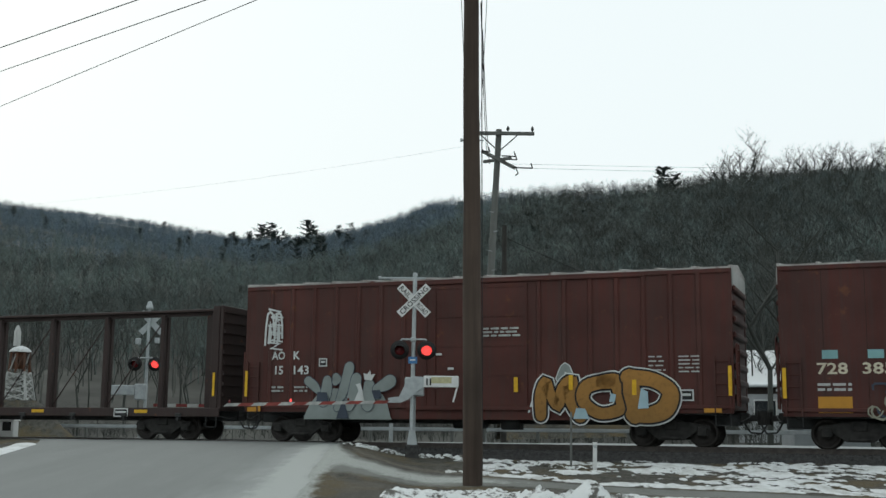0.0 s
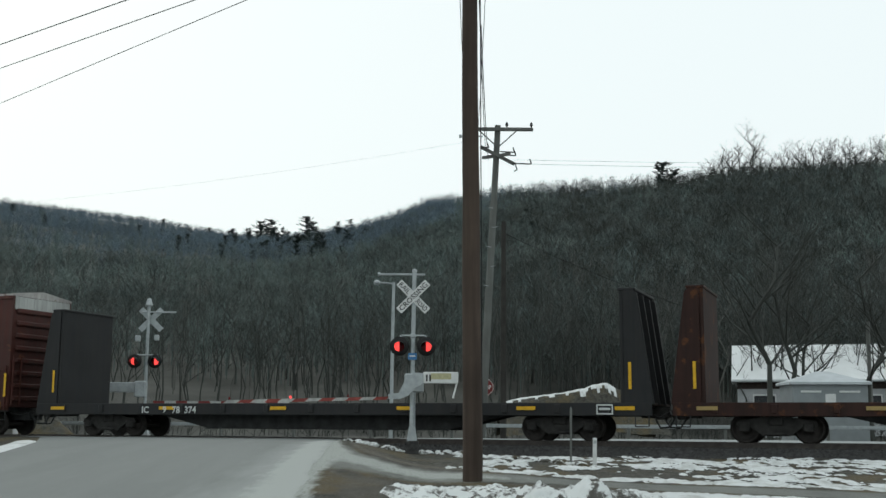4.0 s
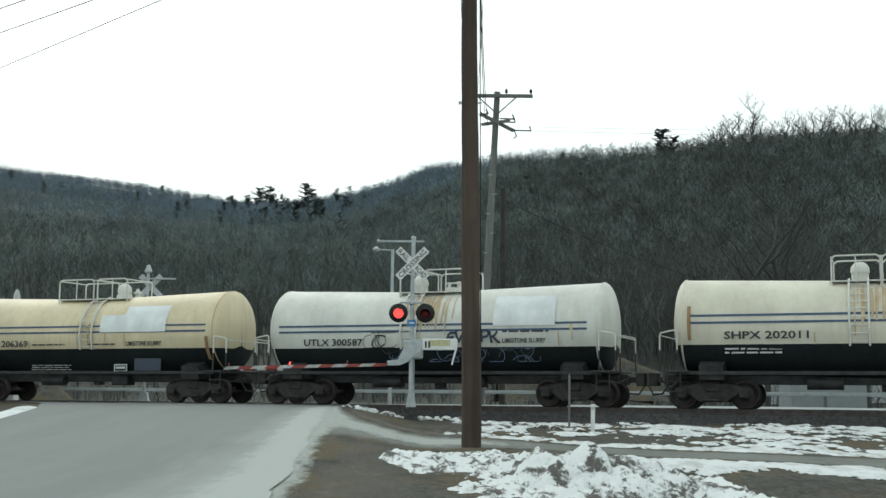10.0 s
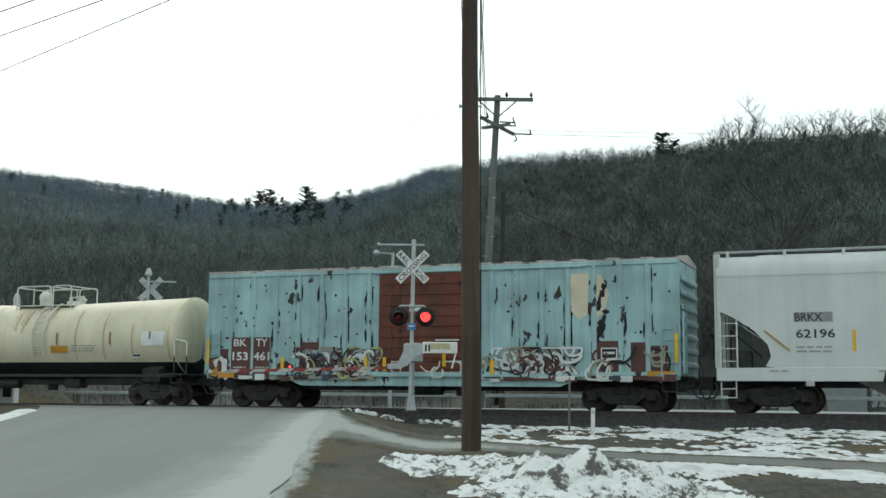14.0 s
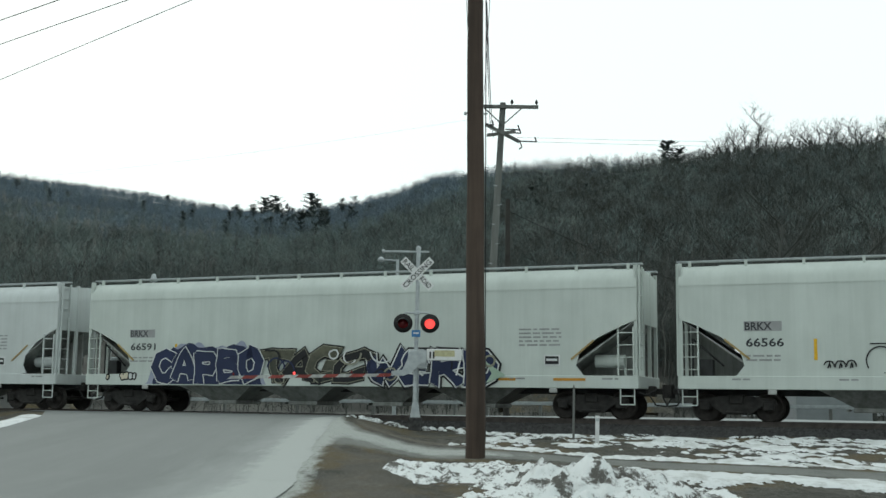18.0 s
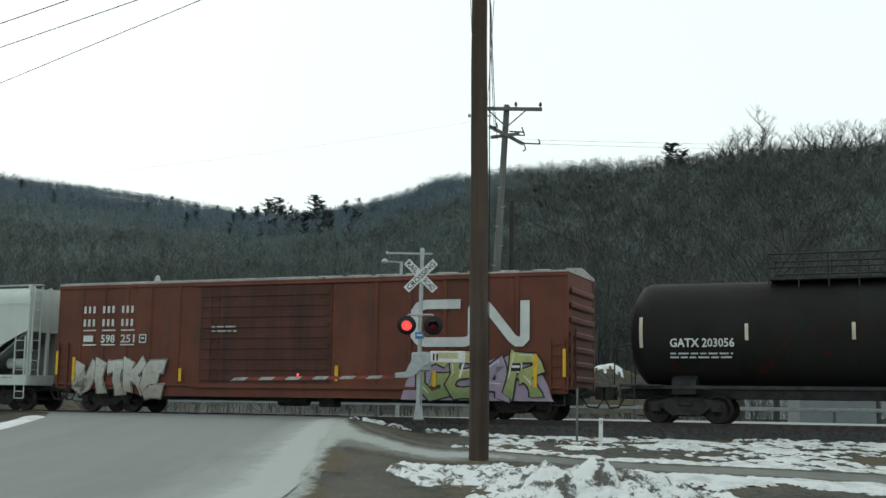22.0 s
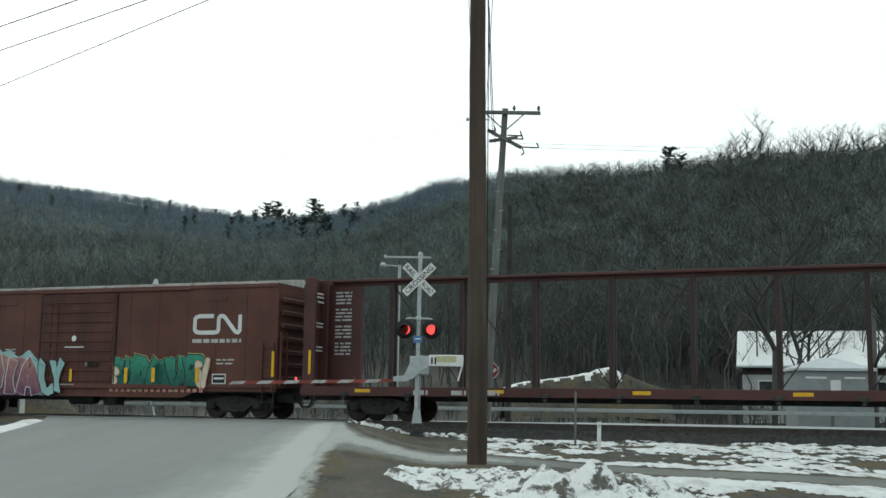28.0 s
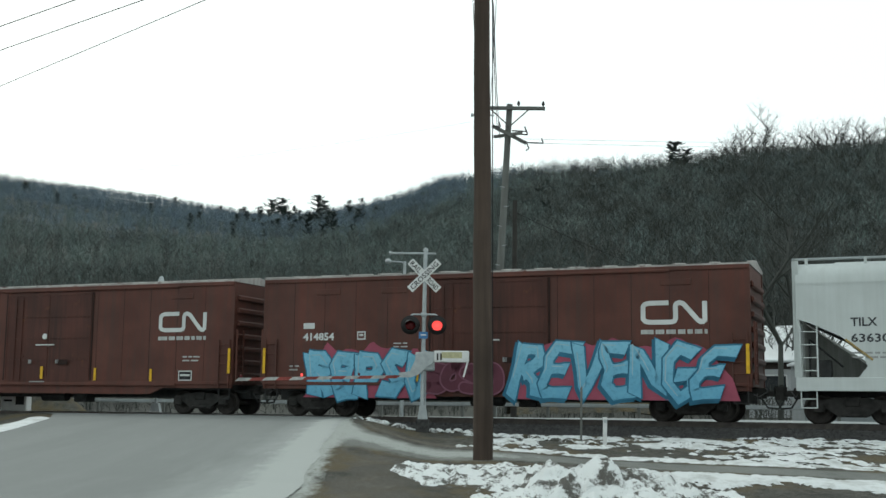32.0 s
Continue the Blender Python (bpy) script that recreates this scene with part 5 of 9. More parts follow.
        pt.append((np.array(v), np.array(f)))
    az_ = np.concatenate([rng.normal(-8.6, 2.4, 60), rng.normal(4.9, 0.7, 14), rng.normal(13.6, 0.5, 6), rng.uniform(7, 24, 7), rng.uniform(-22, -12, 10)])
    fr = np.concatenate([rng.uniform(0.5, 0.93, 60), rng.uniform(0.45, 0.75, 14), rng.uniform(0.5, 0.8, 6), rng.uniform(0.3, 0.8, 7), rng.uniform(0.5, 0.9, 10)])
    r0, r1 = np.interp(az_, *FOOT_R), np.interp(az_, *RIDGE_R)
    r = r0 + (r1 - r0) * fr
    x, y = r * np.sin(np.radians(az_)), r * np.cos(np.radians(az_))
    p = np.stack([x, y, ground_z(x, y) - 0.3], -1)
    scatter("hillside_pines", pt, p, rng.uniform(9, 16, len(p)) * np.interp(az_, [-6, 3], [1.0, 0.62]), MAT["needles"], "dark pines scattered through the bare forest", "forest", 12, 1.3)


forest()


def pine_tree(x, y, h, seed, label, wide=1.3):
    t = thing("pine_tree", label, "tree", pose(x, y, gz(x, y) - 0.3))
    (v, f), (tv, tf) = pine(seed, 13, 7)
    part("crown", Build().add([(p[0] * h * wide, p[1] * h * wide, p[2] * h) for p in v], f), MAT["needles"], t)
    part("trunk", Build().add([tuple(np.array(p) * h) for p in tv], tf), MAT["bark"], t)


for a_, k_, h_, s_ in ((-8.75, 0.985, 22, 71), (-8.2, 0.985, 23, 72), (-6.45, 0.985, 23, 73), (-6.1, 0.985, 17, 75), (-8.45, 0.98, 17, 76), (-7.4, 0.98, 12, 77), (-9.3, 0.98, 12, 78), (11.6, 0.97, 15, 74), (12.1, 0.965, 12, 79)):
    r_ = float(np.interp(a_, *RIDGE_R)) * k_
    pine_tree(r_ * math.sin(radians(a_)), r_ * math.cos(radians(a_)), h_, s_, "dark pine standing on the skyline of the hill", 1.7)


def yard_tree(x, y, h, seed, label, spread=0.42, first=0.2, thin=1.0, limbs=26, twigs=11):
    t = thing("bare_tree", label, "tree", pose(x, y, gz(x, y) - 0.1))
    tr, cr = bare_tree(seed, limbs, twigs, spread, 1.0 * thin, 5, first)
    part("trunk", Build().add([tuple(np.array(p) * h) for p in tr[0]], tr[1], True), MAT["bark"], t)
    part("crown", Build().add([tuple(np.array(p) * h) for p in cr[0]], cr[1], True), MAT["bark"], t, "bare limbs and twigs")


yard_tree(18.15, 62, 14.5, 501, "dark leafless tree with spreading limbs before the low building", 0.36, 0.3, 0.8, 20, 8)
yard_tree(19.3, 62.4, 13.5, 502, "dark leafless tree with spreading limbs before the low building", 0.36, 0.3, 0.8, 20, 8)
yard_tree(20.4, 64, 11, 503, "dark leafless tree with spreading limbs before the low building", 0.36, 0.3, 0.8, 20, 8)
yard_tree(23.8, 62.2, 12, 504, "dark leafless tree with spreading limbs before the low building", 0.36, 0.3, 0.8, 20, 8)
yard_tree(27.5, 66, 13, 505, "dark leafless tree with spreading limbs before the low building", 0.36, 0.3, 0.8, 20, 8)
sky_ = random.Random(77)
for k_ in range(58):
    # a thicket of tall thin trees, tallest in its middle
    a_ = 9.8 + 1.3 * sky_.random() if k_ < 3 else 12.3 + 10.0 * (k_ - 3 + sky_.random()) / 55
    h_ = (10 if k_ < 3 else float(np.interp(a_, [12.3, 13.4, 14.5, 15.6, 16.4, 18.5, 21.5], [10, 12.5, 17, 20.5, 16.5, 18.5, 17]))) * sky_.uniform(0.8, 1.12)
    r_ = float(np.interp(a_, *RIDGE_R)) * sky_.uniform(0.96, 0.99)
    yard_tree(r_ * math.sin(radians(a_)), r_ * math.cos(radians(a_)), h_, 511 + k_, "tall thin bare tree on the skyline of the hill", 0.25, 0.3, 0.95, 24, 9)
r_ = float(np.interp(16.0, *RIDGE_R)) * 0.985
yard_tree(r_ * math.sin(radians(16.0)), r_ * math.cos(radians(16.0)), 27.5, 560, "tallest bare tree of the thicket on the skyline", 0.32, 0.4, 0.95, 24, 9)


# snow that lies in the wood and on the bank at its foot
def hill_snow():
    xs, ys = np.meshgrid(np.arange(-50, 50, 0.8), np.arange(130, 225, 0.9))
    v = 0.8 * cheap_noise(xs * 0.9, ys * 1.5, 0.2, 61) + 0.8 * cheap_noise(xs, ys, 0.8, 62) + 0.6 * cheap_noise(xs, ys, 1.9, 63)
    z = ground_z(xs, ys)
    r = np.hypot(xs, ys)
    v = v - 1.2 - 0.4 * smooth(185, 222, r) - 2 * smooth(150, 136, r)
    n, m = xs.shape
    i = np.arange(n * m).reshape(n, m)
    f = np.stack([i[:-1, :-1], i[:-1, 1:], i[1:, 1:], i[1:, :-1]], -1).reshape(-1, 4)
    f = f[(v > -0.1).reshape(-1)[f].any(1)]
    me = bpy.data.meshes.new("wood_snow")
    me.from_pydata(np.stack([xs, ys, z + 0.1 + np.clip(v, -0.5, 0.5) * 0.5], -1).reshape(-1, 3).tolist(), [], f.tolist())
    me.materials.append(MAT["snow"])
    tagged(new("wood_snow", me), "patches of old snow between the trunks of the wood", "snow", kind="stuff")
    p = thing("snow_heap", "earth bank capped with heaped snow beyond the far road", "snow bank", pose(9.0, 70, 0))
    xs, ys = np.meshgrid(np.linspace(-5, 5, 60), np.linspace(-2.5, 2.5, 24))
    top = lambda x: np.interp(x, [-5, -4.2, -1, 0.3, 0.8, 1.6, 2.2, 3.0, 5], [1.7, 2.0, 2.45, 2.7, 2.95, 3.0, 2.6, 2.35, 1.6])
    h = (top(xs) + 0.6) * np.exp(-(ys / 1.9) ** 2) - 0.6 + 0.16 * cheap_noise(xs, ys, 2.6, 65) * smooth(0.2, 1.0, xs) + 0.05 * cheap_noise(xs, ys, 6, 66)
    n, m = xs.shape
    i = np.arange(n * m).reshape(n, m)
    f = np.stack([i[:-1, :-1], i[:-1, 1:], i[1:, 1:], i[1:, :-1]], -1).reshape(-1, 4)
    m_ = part("mound", Build().add(np.stack([xs, ys, h], -1).reshape(-1, 3), f.tolist(), True), MAT["snow"], p)
    m_.data.materials.append(MAT["ground"])
    for q in m_.data.polygons:
        x, y, z = q.center
        patch = 0.3 * math.sin(x * 7.1 + 3 * y) + 0.25 * math.sin(x * 12.7 - 5 * y)
        if x > 2.2 or z < top(x) - (0.14 if x < 0 else 0.35) + (0.1 if x < 0 else 0.5) * patch:
            q.material_index = 1


hill_snow()

# ---------------------------------------------------------------- the train
CARS = []          # (thing, place along the track at the clip's start)
WHEELSETS = []     # (wheelset, its car's start, its own place on the car)
WHEEL_R = 0.42


def wheelset_mesh():
    b = Build()
    b.cyl((0, -1.0, 0), (0, 1.0, 0), 0.075, seg=10)
    for q in (-0.755, 0.755):
        s = 1 if q > 0 else -1
        prof = [(q - 0.085 * s, 0.445), (q - 0.06 * s, 0.45), (q - 0.05 * s, WHEEL_R), (q + 0.06 * s, WHEEL_R - 0.004), (q + 0.06 * s, 0.36), (q + 0.02 * s, 0.34), (q - 0.01 * s, 0.16), (q + 0.07 * s, 0.13), (q + 0.09 * s, 0.0)]
        b.lathe(prof, (0, 0, 0), 1, 26)
        b.lathe([(q - 0.085 * s, 0.445), (q - 0.085 * s, 0.0)], (0, 0, 0), 1, 26)
    for q in (-1.03, 1.03):
        b.lathe([(q - 0.06, 0.0), (q - 0.06, 0.12), (q + 0.06, 0.12), (q + 0.06, 0.0)], (0, 0, 0), 1, 12)
        for k in range(3):
            a = k * 2.094
            b.cyl((0.07 * math.cos(a), q * 1.05, 0.07 * math.sin(a)), (0.07 * math.cos(a), q * 1.075, 0.07 * math.sin(a)), 0.02, seg=6)
    me = b.mesh("wheelset")
    me.materials.append(MAT["wheel"])
    return me


def truck_meshes():
    b = Build()
    for q in (-1.03, 1.03):
        y0, y1 = q - 0.07, q + 0.07
        top = [(-1.12, 0.5), (-1.1, 0.62), (-0.85, 0.66), (-0.45, 0.74), (0.45, 0.74), (0.85, 0.66), (1.1, 0.62), (1.12, 0.5), (0.9, 0.5), (0.7, 0.44), (0.36, 0.2), (-0.36, 0.2), (-0.7, 0.44), (-0.9, 0.5)]
        b.prism(top, 1, y0, y1)
        for s in (-1, 1):
            b.box(s * 0.89 - 0.15, s * 0.89 + 0.15, q - 0.1, q + 0.1, 0.32, 0.6, 0.03)
        b.box(-0.3, 0.3, q - 0.12, q + 0.12, 0.22, 0.3, 0.02)
        for dx in (-0.16, 0.0, 0.16):
            for k in range(5):
                b.cyl((dx, q, 0.3 + 0.05 * k), (dx, q, 0.325 + 0.05 * k), 0.07, seg=8)
    b.box(-0.2, 0.2, -1.15, 1.15, 0.5, 0.78, 0.03)
    b.box(-1.0, 1.0, -0.08, 0.08, 0.5, 0.6, 0.02)
    for s in (-1, 1):
        b.box(s * 0.43 - 0.04, s * 0.43 + 0.04, -0.95, 0.95, 0.4, 0.52)
    me = b.mesh("truck_frame")
    me.materials.append(MAT["truck"])
    return me


WHEELSET = wheelset_mesh()
TRUCK = truck_meshes()


def add_trucks(car, xs, start):
    for x in xs:
        t = part("truck", None, None, car, "black cast steel truck", mesh=TRUCK)
        t.location.x = x
        for dx in (-0.89, 0.89):
            w = part("wheelset", None, None, t, mesh=WHEELSET)
            w.location = (dx, 0, WHEEL_R)
            WHEELSETS.append((w, start, x + dx, dx))


def end_gear(car, half, z=0.86, gap=0.75, brake=True):
    """Couplers, hoses and uncoupling levers at both ends."""
    for s in (-1, 1):
        b = Build().box(min(s * (half - 0.6), s * (half + 0.25)), max(s * (half - 0.6), s * (half + 0.25)), -0.18, 0.18, z - 0.16, z + 0.16, 0.03)
        b.box(min(s * (half + 0.2), s * (half + gap)), max(s * (half + 0.2), s * (half + gap)), -0.09, 0.09, z - 0.09, z + 0.09, 0.03)
        b.prism([(s * (half + gap - 0.25), -0.16), (s * (half + gap), -0.2), (s * (half + gap + 0.06), 0.0), (s * (half + gap - 0.06), 0.17), (s * (half + gap - 0.3), 0.14)], 2, z - 0.2, z + 0.2)
        part("coupler", b, MAT["truck"], car, "black knuckle coupler")
        h = Build().path([(s * (half + 0.1), -0.35, z - 0.1), (s * (half + 0.3), -0.32, z - 0.42), (s * (half + 0.6), -0.25, z - 0.45), (s * (half + gap), -0.15, z - 0.2)], 0.028)
        h.path([(s * (half + 0.03), -1.45, z - 0.05), (s * (half + 0.12), -1.0, z - 0.12), (s * (half + 0.3), -0.2, z + 0.05)], 0.016)
        part("brake_hose", h, MAT["steel_black"], car)


def ladder(car, x, y, z0, z1, w, mat, rungs, along="x", name="ladder"):
    b = Build()
    if along == "x":
        for dx in (-w / 2, w / 2):
            b.box(x + dx - 0.022, x + dx + 0.022, y - 0.03, y + 0.02, z0, z1)
        for i in range(rungs):
            z = z0 + (z1 - z0) * (i + 0.5) / rungs
            b.cyl((x - w / 2, y - 0.02, z), (x + w / 2, y - 0.02, z), 0.016, seg=6)
    else:
        for dy in (-w / 2, w / 2):
            b.box(x - 0.03, x + 0.03, y + dy - 0.022, y + dy + 0.022, z0, z1)
        for i in range(rungs):
            z = z0 + (z1 - z0) * (i + 0.5) / rungs
            b.cyl((x, y - w / 2, z), (x, y + w / 2, z), 0.016, seg=6)
    return part(name, b, mat, car)


def start_car(name, label, category, centre):
    car = thing(name, label, category, track_pose(centre), group="freight train")
    CARS.append((car, centre))
    return car


def marker(car, x, z, h=0.5, w=0.08, y=-1.62, flat=False):
    part("reflector", Build().box(x - w / 2, x + w / 2, y - 0.004, y, z, z + h), MAT["yellow"], car, "yellow reflective strip")


def bars(car, x, z, w, rows, mat, y, h=0.05, gap=0.045, seed=1, name="stencil"):
    """Lines of small stencilled writing, too small to read, as broken bars."""
    rng = random.Random(seed)
    b = Build()
    for r in range(rows):
        xx = x
        while xx < x + w - 0.05:
            l = min(rng.uniform(0.12, 0.4), x + w - xx)
            b.box(xx, xx + l, y - 0.003, y, z - r * (h + gap), z - r * (h + gap) + h)
            xx += l + 0.06
    return part(name, b, mat, car, "small stencilled lettering")


def box_car(centre, half, trucks, sill, eave, door, mat, door_mat, label, ribs=(), roof_mat=None, door_kind="flat", end_plate=None, sill_mat=None):
    car = start_car("boxcar", label, "boxcar", centre)
    W = 1.6
    body = Build()
    body.box(-half, half, -W, W, sill + 0.22, eave, 0.02)
    part("body", body, mat, car)
    # roof with raised seams
    r = Build().prism([(-W - 0.02, eave), (-W - 0.02, eave + 0.05), (0, eave + 0.24), (W + 0.02, eave + 0.05), (W + 0.02, eave)], 0, -half - 0.03, half + 0.03)
    roof = part("roof", r, roof_mat or mat, car)
    n = int(half * 2 / 1.05)
    seam = Build()
    for i in range(n + 1):
        x = -half + i * 2 * half / n
        seam.prism([(-W - 0.03, eave + 0.02), (-W - 0.03, eave + 0.09), (0, eave + 0.285), (W + 0.03, eave + 0.09), (W + 0.03, eave + 0.02), (0, eave + 0.2)], 0, x - 0.04, x + 0.04)
    part("roof_seam", seam, roof_mat or mat, roof, "raised seams of the roof sheets")
    # side sills: deeper between the trucks
    for s in (-1, 1):
        y0, y1 = (s * W - 0.02 * s, s * W - 0.1 * s)
        o = [(-half, sill + 0.24), (-half, sill + 0.1), (-trucks - 1.3, sill + 0.1), (-trucks + 1.25, sill + 0.1), (-trucks + 1.8, sill - 0.12), (trucks - 1.8, sill - 0.12), (trucks - 1.25, sill + 0.1), (half, sill + 0.1), (half, sill + 0.24)]
        part("side_sill", Build().prism(o, 1, min(y0, y1), max(y0, y1)), sill_mat or mat, car)
    part("underframe", Build().box(-half + 0.3, half - 0.3, -1.3, 1.3, sill + 0.05, sill + 0.22).box(-half, half, -0.35, 0.35, sill - 0.25, sill + 0.06), MAT["steel_black"], car)
    b = Build().cyl((-0.9, -0.5, sill - 0.2), (0.2, -0.5, sill - 0.2), 0.2, seg=12).box(0.8, 1.4, -0.9, -0.4, sill - 0.42, sill, 0.03)
    b.cyl((-trucks + 1, 0.5, sill - 0.15), (trucks - 1, 0.5, sill - 0.2), 0.03, seg=6)
    part("brake_gear", b, MAT["steel_black"], car)
    # vertical side posts
    for x in ribs:
        for s in (-1, 1):
            y = s * W
            part("side_post", Build().prism([(x - 0.09, y), (x - 0.05, y + 0.05 * s), (x + 0.05, y + 0.05 * s), (x + 0.09, y)], 2, sill + 0.25, eave - 0.12), mat, car)
    # top and bottom chords
    for s in (-1, 1):
        a, e = sorted((s * W, s * (W + 0.045)))
        part("chord", Build().box(-half, half, a, e, eave - 0.13, eave, 0.012), mat, car)
        part("chord", Build().box(-half, half, a, e, sill + 0.22, sill + 0.33, 0.012), mat, car)
    # doors
    d0, d1 = door
    for s in (-1, 1):
        y = s * (W + 0.004)
        a, e = sorted((y, y + 0.032 * s))
        dr = part("door", Build().box(d0, d1, a, e, sill + 0.3, eave - 0.18, 0.015), door_mat, car, "sliding side door")
        b = Build()
        if door_kind == "ribbed":
            k = 9
            for i in range(k):
                z = sill + 0.5 + (eave - sill - 0.95) * i / (k - 1)
                a2, e2 = sorted((y + 0.032 * s, y + 0.06 * s))
                part("stiffener", Build().box(d0 + 0.1, d1 - 0.1, a2, e2, z - 0.09, z + 0.09, 0.03), door_mat, dr)
        else:
            a2, e2 = sorted((y + 0.032 * s, y + 0.05 * s))
            for i in range(5):
                z = sill + 0.34 + (eave - sill - 0.62) * i / 4
                part("stiffener", Build().box(d0 + 0.02, d1 - 0.02, a2, e2, z - 0.035, z + 0.035), door_mat, dr)
            for x in (d0 + 0.05, (d0 + d1) / 2, d1 - 0.05):
                a3, e3 = sorted((y + 0.032 * s, y + 0.047 * s))
                part("stiffener", Build().box(x - 0.03, x + 0.03, a3, e3, sill + 0.3, eave - 0.18), door_mat, dr)
        b = Build()
        a2, e2 = sorted((y + 0.05 * s, y + 0.07 * s))
        for x in (d0 + 0.45, d0 + 0.75):
            b.box(x - 0.02, x + 0.02, a2, e2, sill + 0.35, eave - 0.4)
        b.box(d0 + 0.3, d0 + 0.9, a2, e2, sill + 1.2, sill + 1.26)
        part("lock_rod", b, door_mat, dr)
        a2, e2 = sorted((y, y + 0.075 * s))
        w = d1 - d0
        for z0, z1 in ((sill + 0.17, sill + 0.27), (eave - 0.16, eave - 0.09)):
            part("door_track", Build().box(d0 - w * 0.05, min(d1 + w * 0.95, half - 0.1), a2, e2, z0, z1, 0.01), mat, car)
    # corrugated ends
    for s in (-1, 1):
        x = s * half
        b = Build()
        k = 7 if eave < 4.9 else 8
        for i in range(k):
            z = sill + 0.55 + (eave - sill - 1.1) * i / (k - 1)
            a, e = sorted((x, x + 0.1 * s))
            b.box(a, e, -1.4, 1.4, z - 0.1, z + 0.1, 0.06)
        part("end_rib", b, mat, car, "horizontal corrugations of the end wall")
        for q in (-1.56, 1.56):
            part("corner_post", Build().box(min(x - 0.05 * s, x + 0.03 * s), max(x - 0.05 * s, x + 0.03 * s), q - 0.05, q + 0.05, sill + 0.22, eave), mat, car)
        if end_plate:
            a, e = sorted((x + 0.03 * s, x + 0.06 * s))
            part("end_plate", Build().box(a, e, -1.52, 1.52, eave - 0.5, eave - 0.02, 0.01), end_plate, car, "white-painted top of the end wall")
        ladder(car, x + 0.12 * s, -1.3, sill + 0.3, sill + 2.1, 0.42, mat, 5, "y")
        ladder(car, x - 0.3 * s, -1.65, sill + 0.1, sill + 1.75, 0.42, mat, 5)
        b = Build().path([(x - 0.52 * s, -1.55, sill + 0.2), (x - 0.52 * s, -1.55, sill - 0.25), (x - 0.1 * s, -1.55, sill - 0.25), (x - 0.1 * s, -1.55, sill + 0.2)], 0.02)
        part("sill_step", b, MAT["steel_black"], car)
        marker(car, x - 0.07 * s, sill + 0.6, 0.85, 0.1, -1.69)
    part("brake_wheel", Build().lathe([(-0.02, 0.24), (0.02, 0.27), (0.02, 0.22), (-0.02, 0.22)], (-half - 0.22, -0.5, sill + 2.2), 0, 16).box(-half - 0.24, -half - 0.1, -0.55, -0.45, sill + 2.15, sill + 2.25), mat, car)
    add_trucks(car, (-trucks, trucks), centre)
    end_gear(car, half)
    return car


def flat_car(centre, half, trucks, mat, bulk_mat, label):
    car = start_car("bulkhead_flat_car", label, "flat car", centre)
    part("deck", Build().box(-half, half, -1.45, 1.45, 1.06, 1.14, 0.01), MAT["deck"], car, "worn timber deck")
    for s in (-1, 1):
        y0, y1 = sorted((s * 1.45, s * 1.52))
        part("side_sill", Build().box(-half, half, y0, y1, 0.76, 1.15, 0.012), mat, car)
        y0, y1 = sorted((s * 0.55, s * 0.62))
        o = [(-trucks + 1.4, 1.05), (-trucks + 1.5, 0.85), (-trucks + 3.8, 0.32), (trucks - 3.8, 0.32), (trucks - 1.5, 0.85), (trucks - 1.4, 1.05)]
        part("fish_belly_sill", Build().prism(o, 1, y0, y1).box(-trucks + 3.8, trucks - 3.8, y0 - 0.08, y1 + 0.08, 0.29, 0.33), MAT["steel_black"], car, "deep black centre sill")
        for i in range(13):
            x = -half + 1.2 + i * (2 * half - 2.4) / 12
            part("stake_pocket", Build().box(x - 0.09, x + 0.09, s * 1.52 - 0.05, s * 1.52 + 0.05, 0.84, 1.1, 0.015), mat, car)
    part("crossbearers", Build().box(-half + 0.2, half - 0.2, -1.4, 1.4, 0.96, 1.05), MAT["steel_black"], car)
    for s in (-1, 1):
        x = s * half
        inner = x - 0.95 * s
        # bulkhead: upright inner face, outer braces that taper upwards
        bk = part("bulkhead", Build().box(min(inner, inner + 0.12 * s), max(inner, inner + 0.12 * s), -1.42, 1.42, 1.14, 4.55, 0.02), bulk_mat, car, "tall steel end bulkhead")
        for q in (-1.4, -0.48, 0.48, 1.4):
            o = [(inner + 0.12 * s, 1.1), (x + 0.05 * s, 1.1), (inner + 0.55 * s, 4.4), (inner + 0.4 * s, 4.55), (inner + 0.12 * s, 4.55)]
            part("brace", Build().prism(o, 1, q - 0.05, q + 0.05), bulk_mat, bk)
        b = Build()
        for i in range(6):
            z = 1.5 + i * 0.55
            part("stiffener", Build().box(min(inner + 0.12 * s, inner + 0.22 * s), max(inner + 0.12 * s, inner + 0.22 * s), -1.4, 1.4, z, z + 0.1), bulk_mat, bk)
        part("cap", Build().box(min(inner - 0.04 * s, inner + 0.5 * s), max(inner - 0.04 * s, inner + 0.5 * s), -1.46, 1.46, 4.5, 4.58, 0.015), bulk_mat, bk)
        marker(car, inner + 0.3 * s, 1.55, 0.8, 0.09, -1.46)
        b = Build().path([(x - 0.5 * s, -1.5, 0.8), (x - 0.5 * s, -1.5, 0.45), (x - 0.1 * s, -1.5, 0.45), (x - 0.1 * s, -1.5, 0.8)], 0.02)
        part("sill_step", b, MAT["steel_black"], car)
    for x in (-half + 1.0, -5.6, -1.2, 3.4, 7.4, half - 0.8):
        part("reflector", Build().box(x - 0.3, x + 0.3, -1.575, -1.57, 0.93, 1.04), MAT["strip_worn" if mat.name.startswith("rusted") else "yellow"], car, "yellow reflective strip")
    add_trucks(car, (-trucks, trucks), centre)
    end_gear(car, half)
    return car


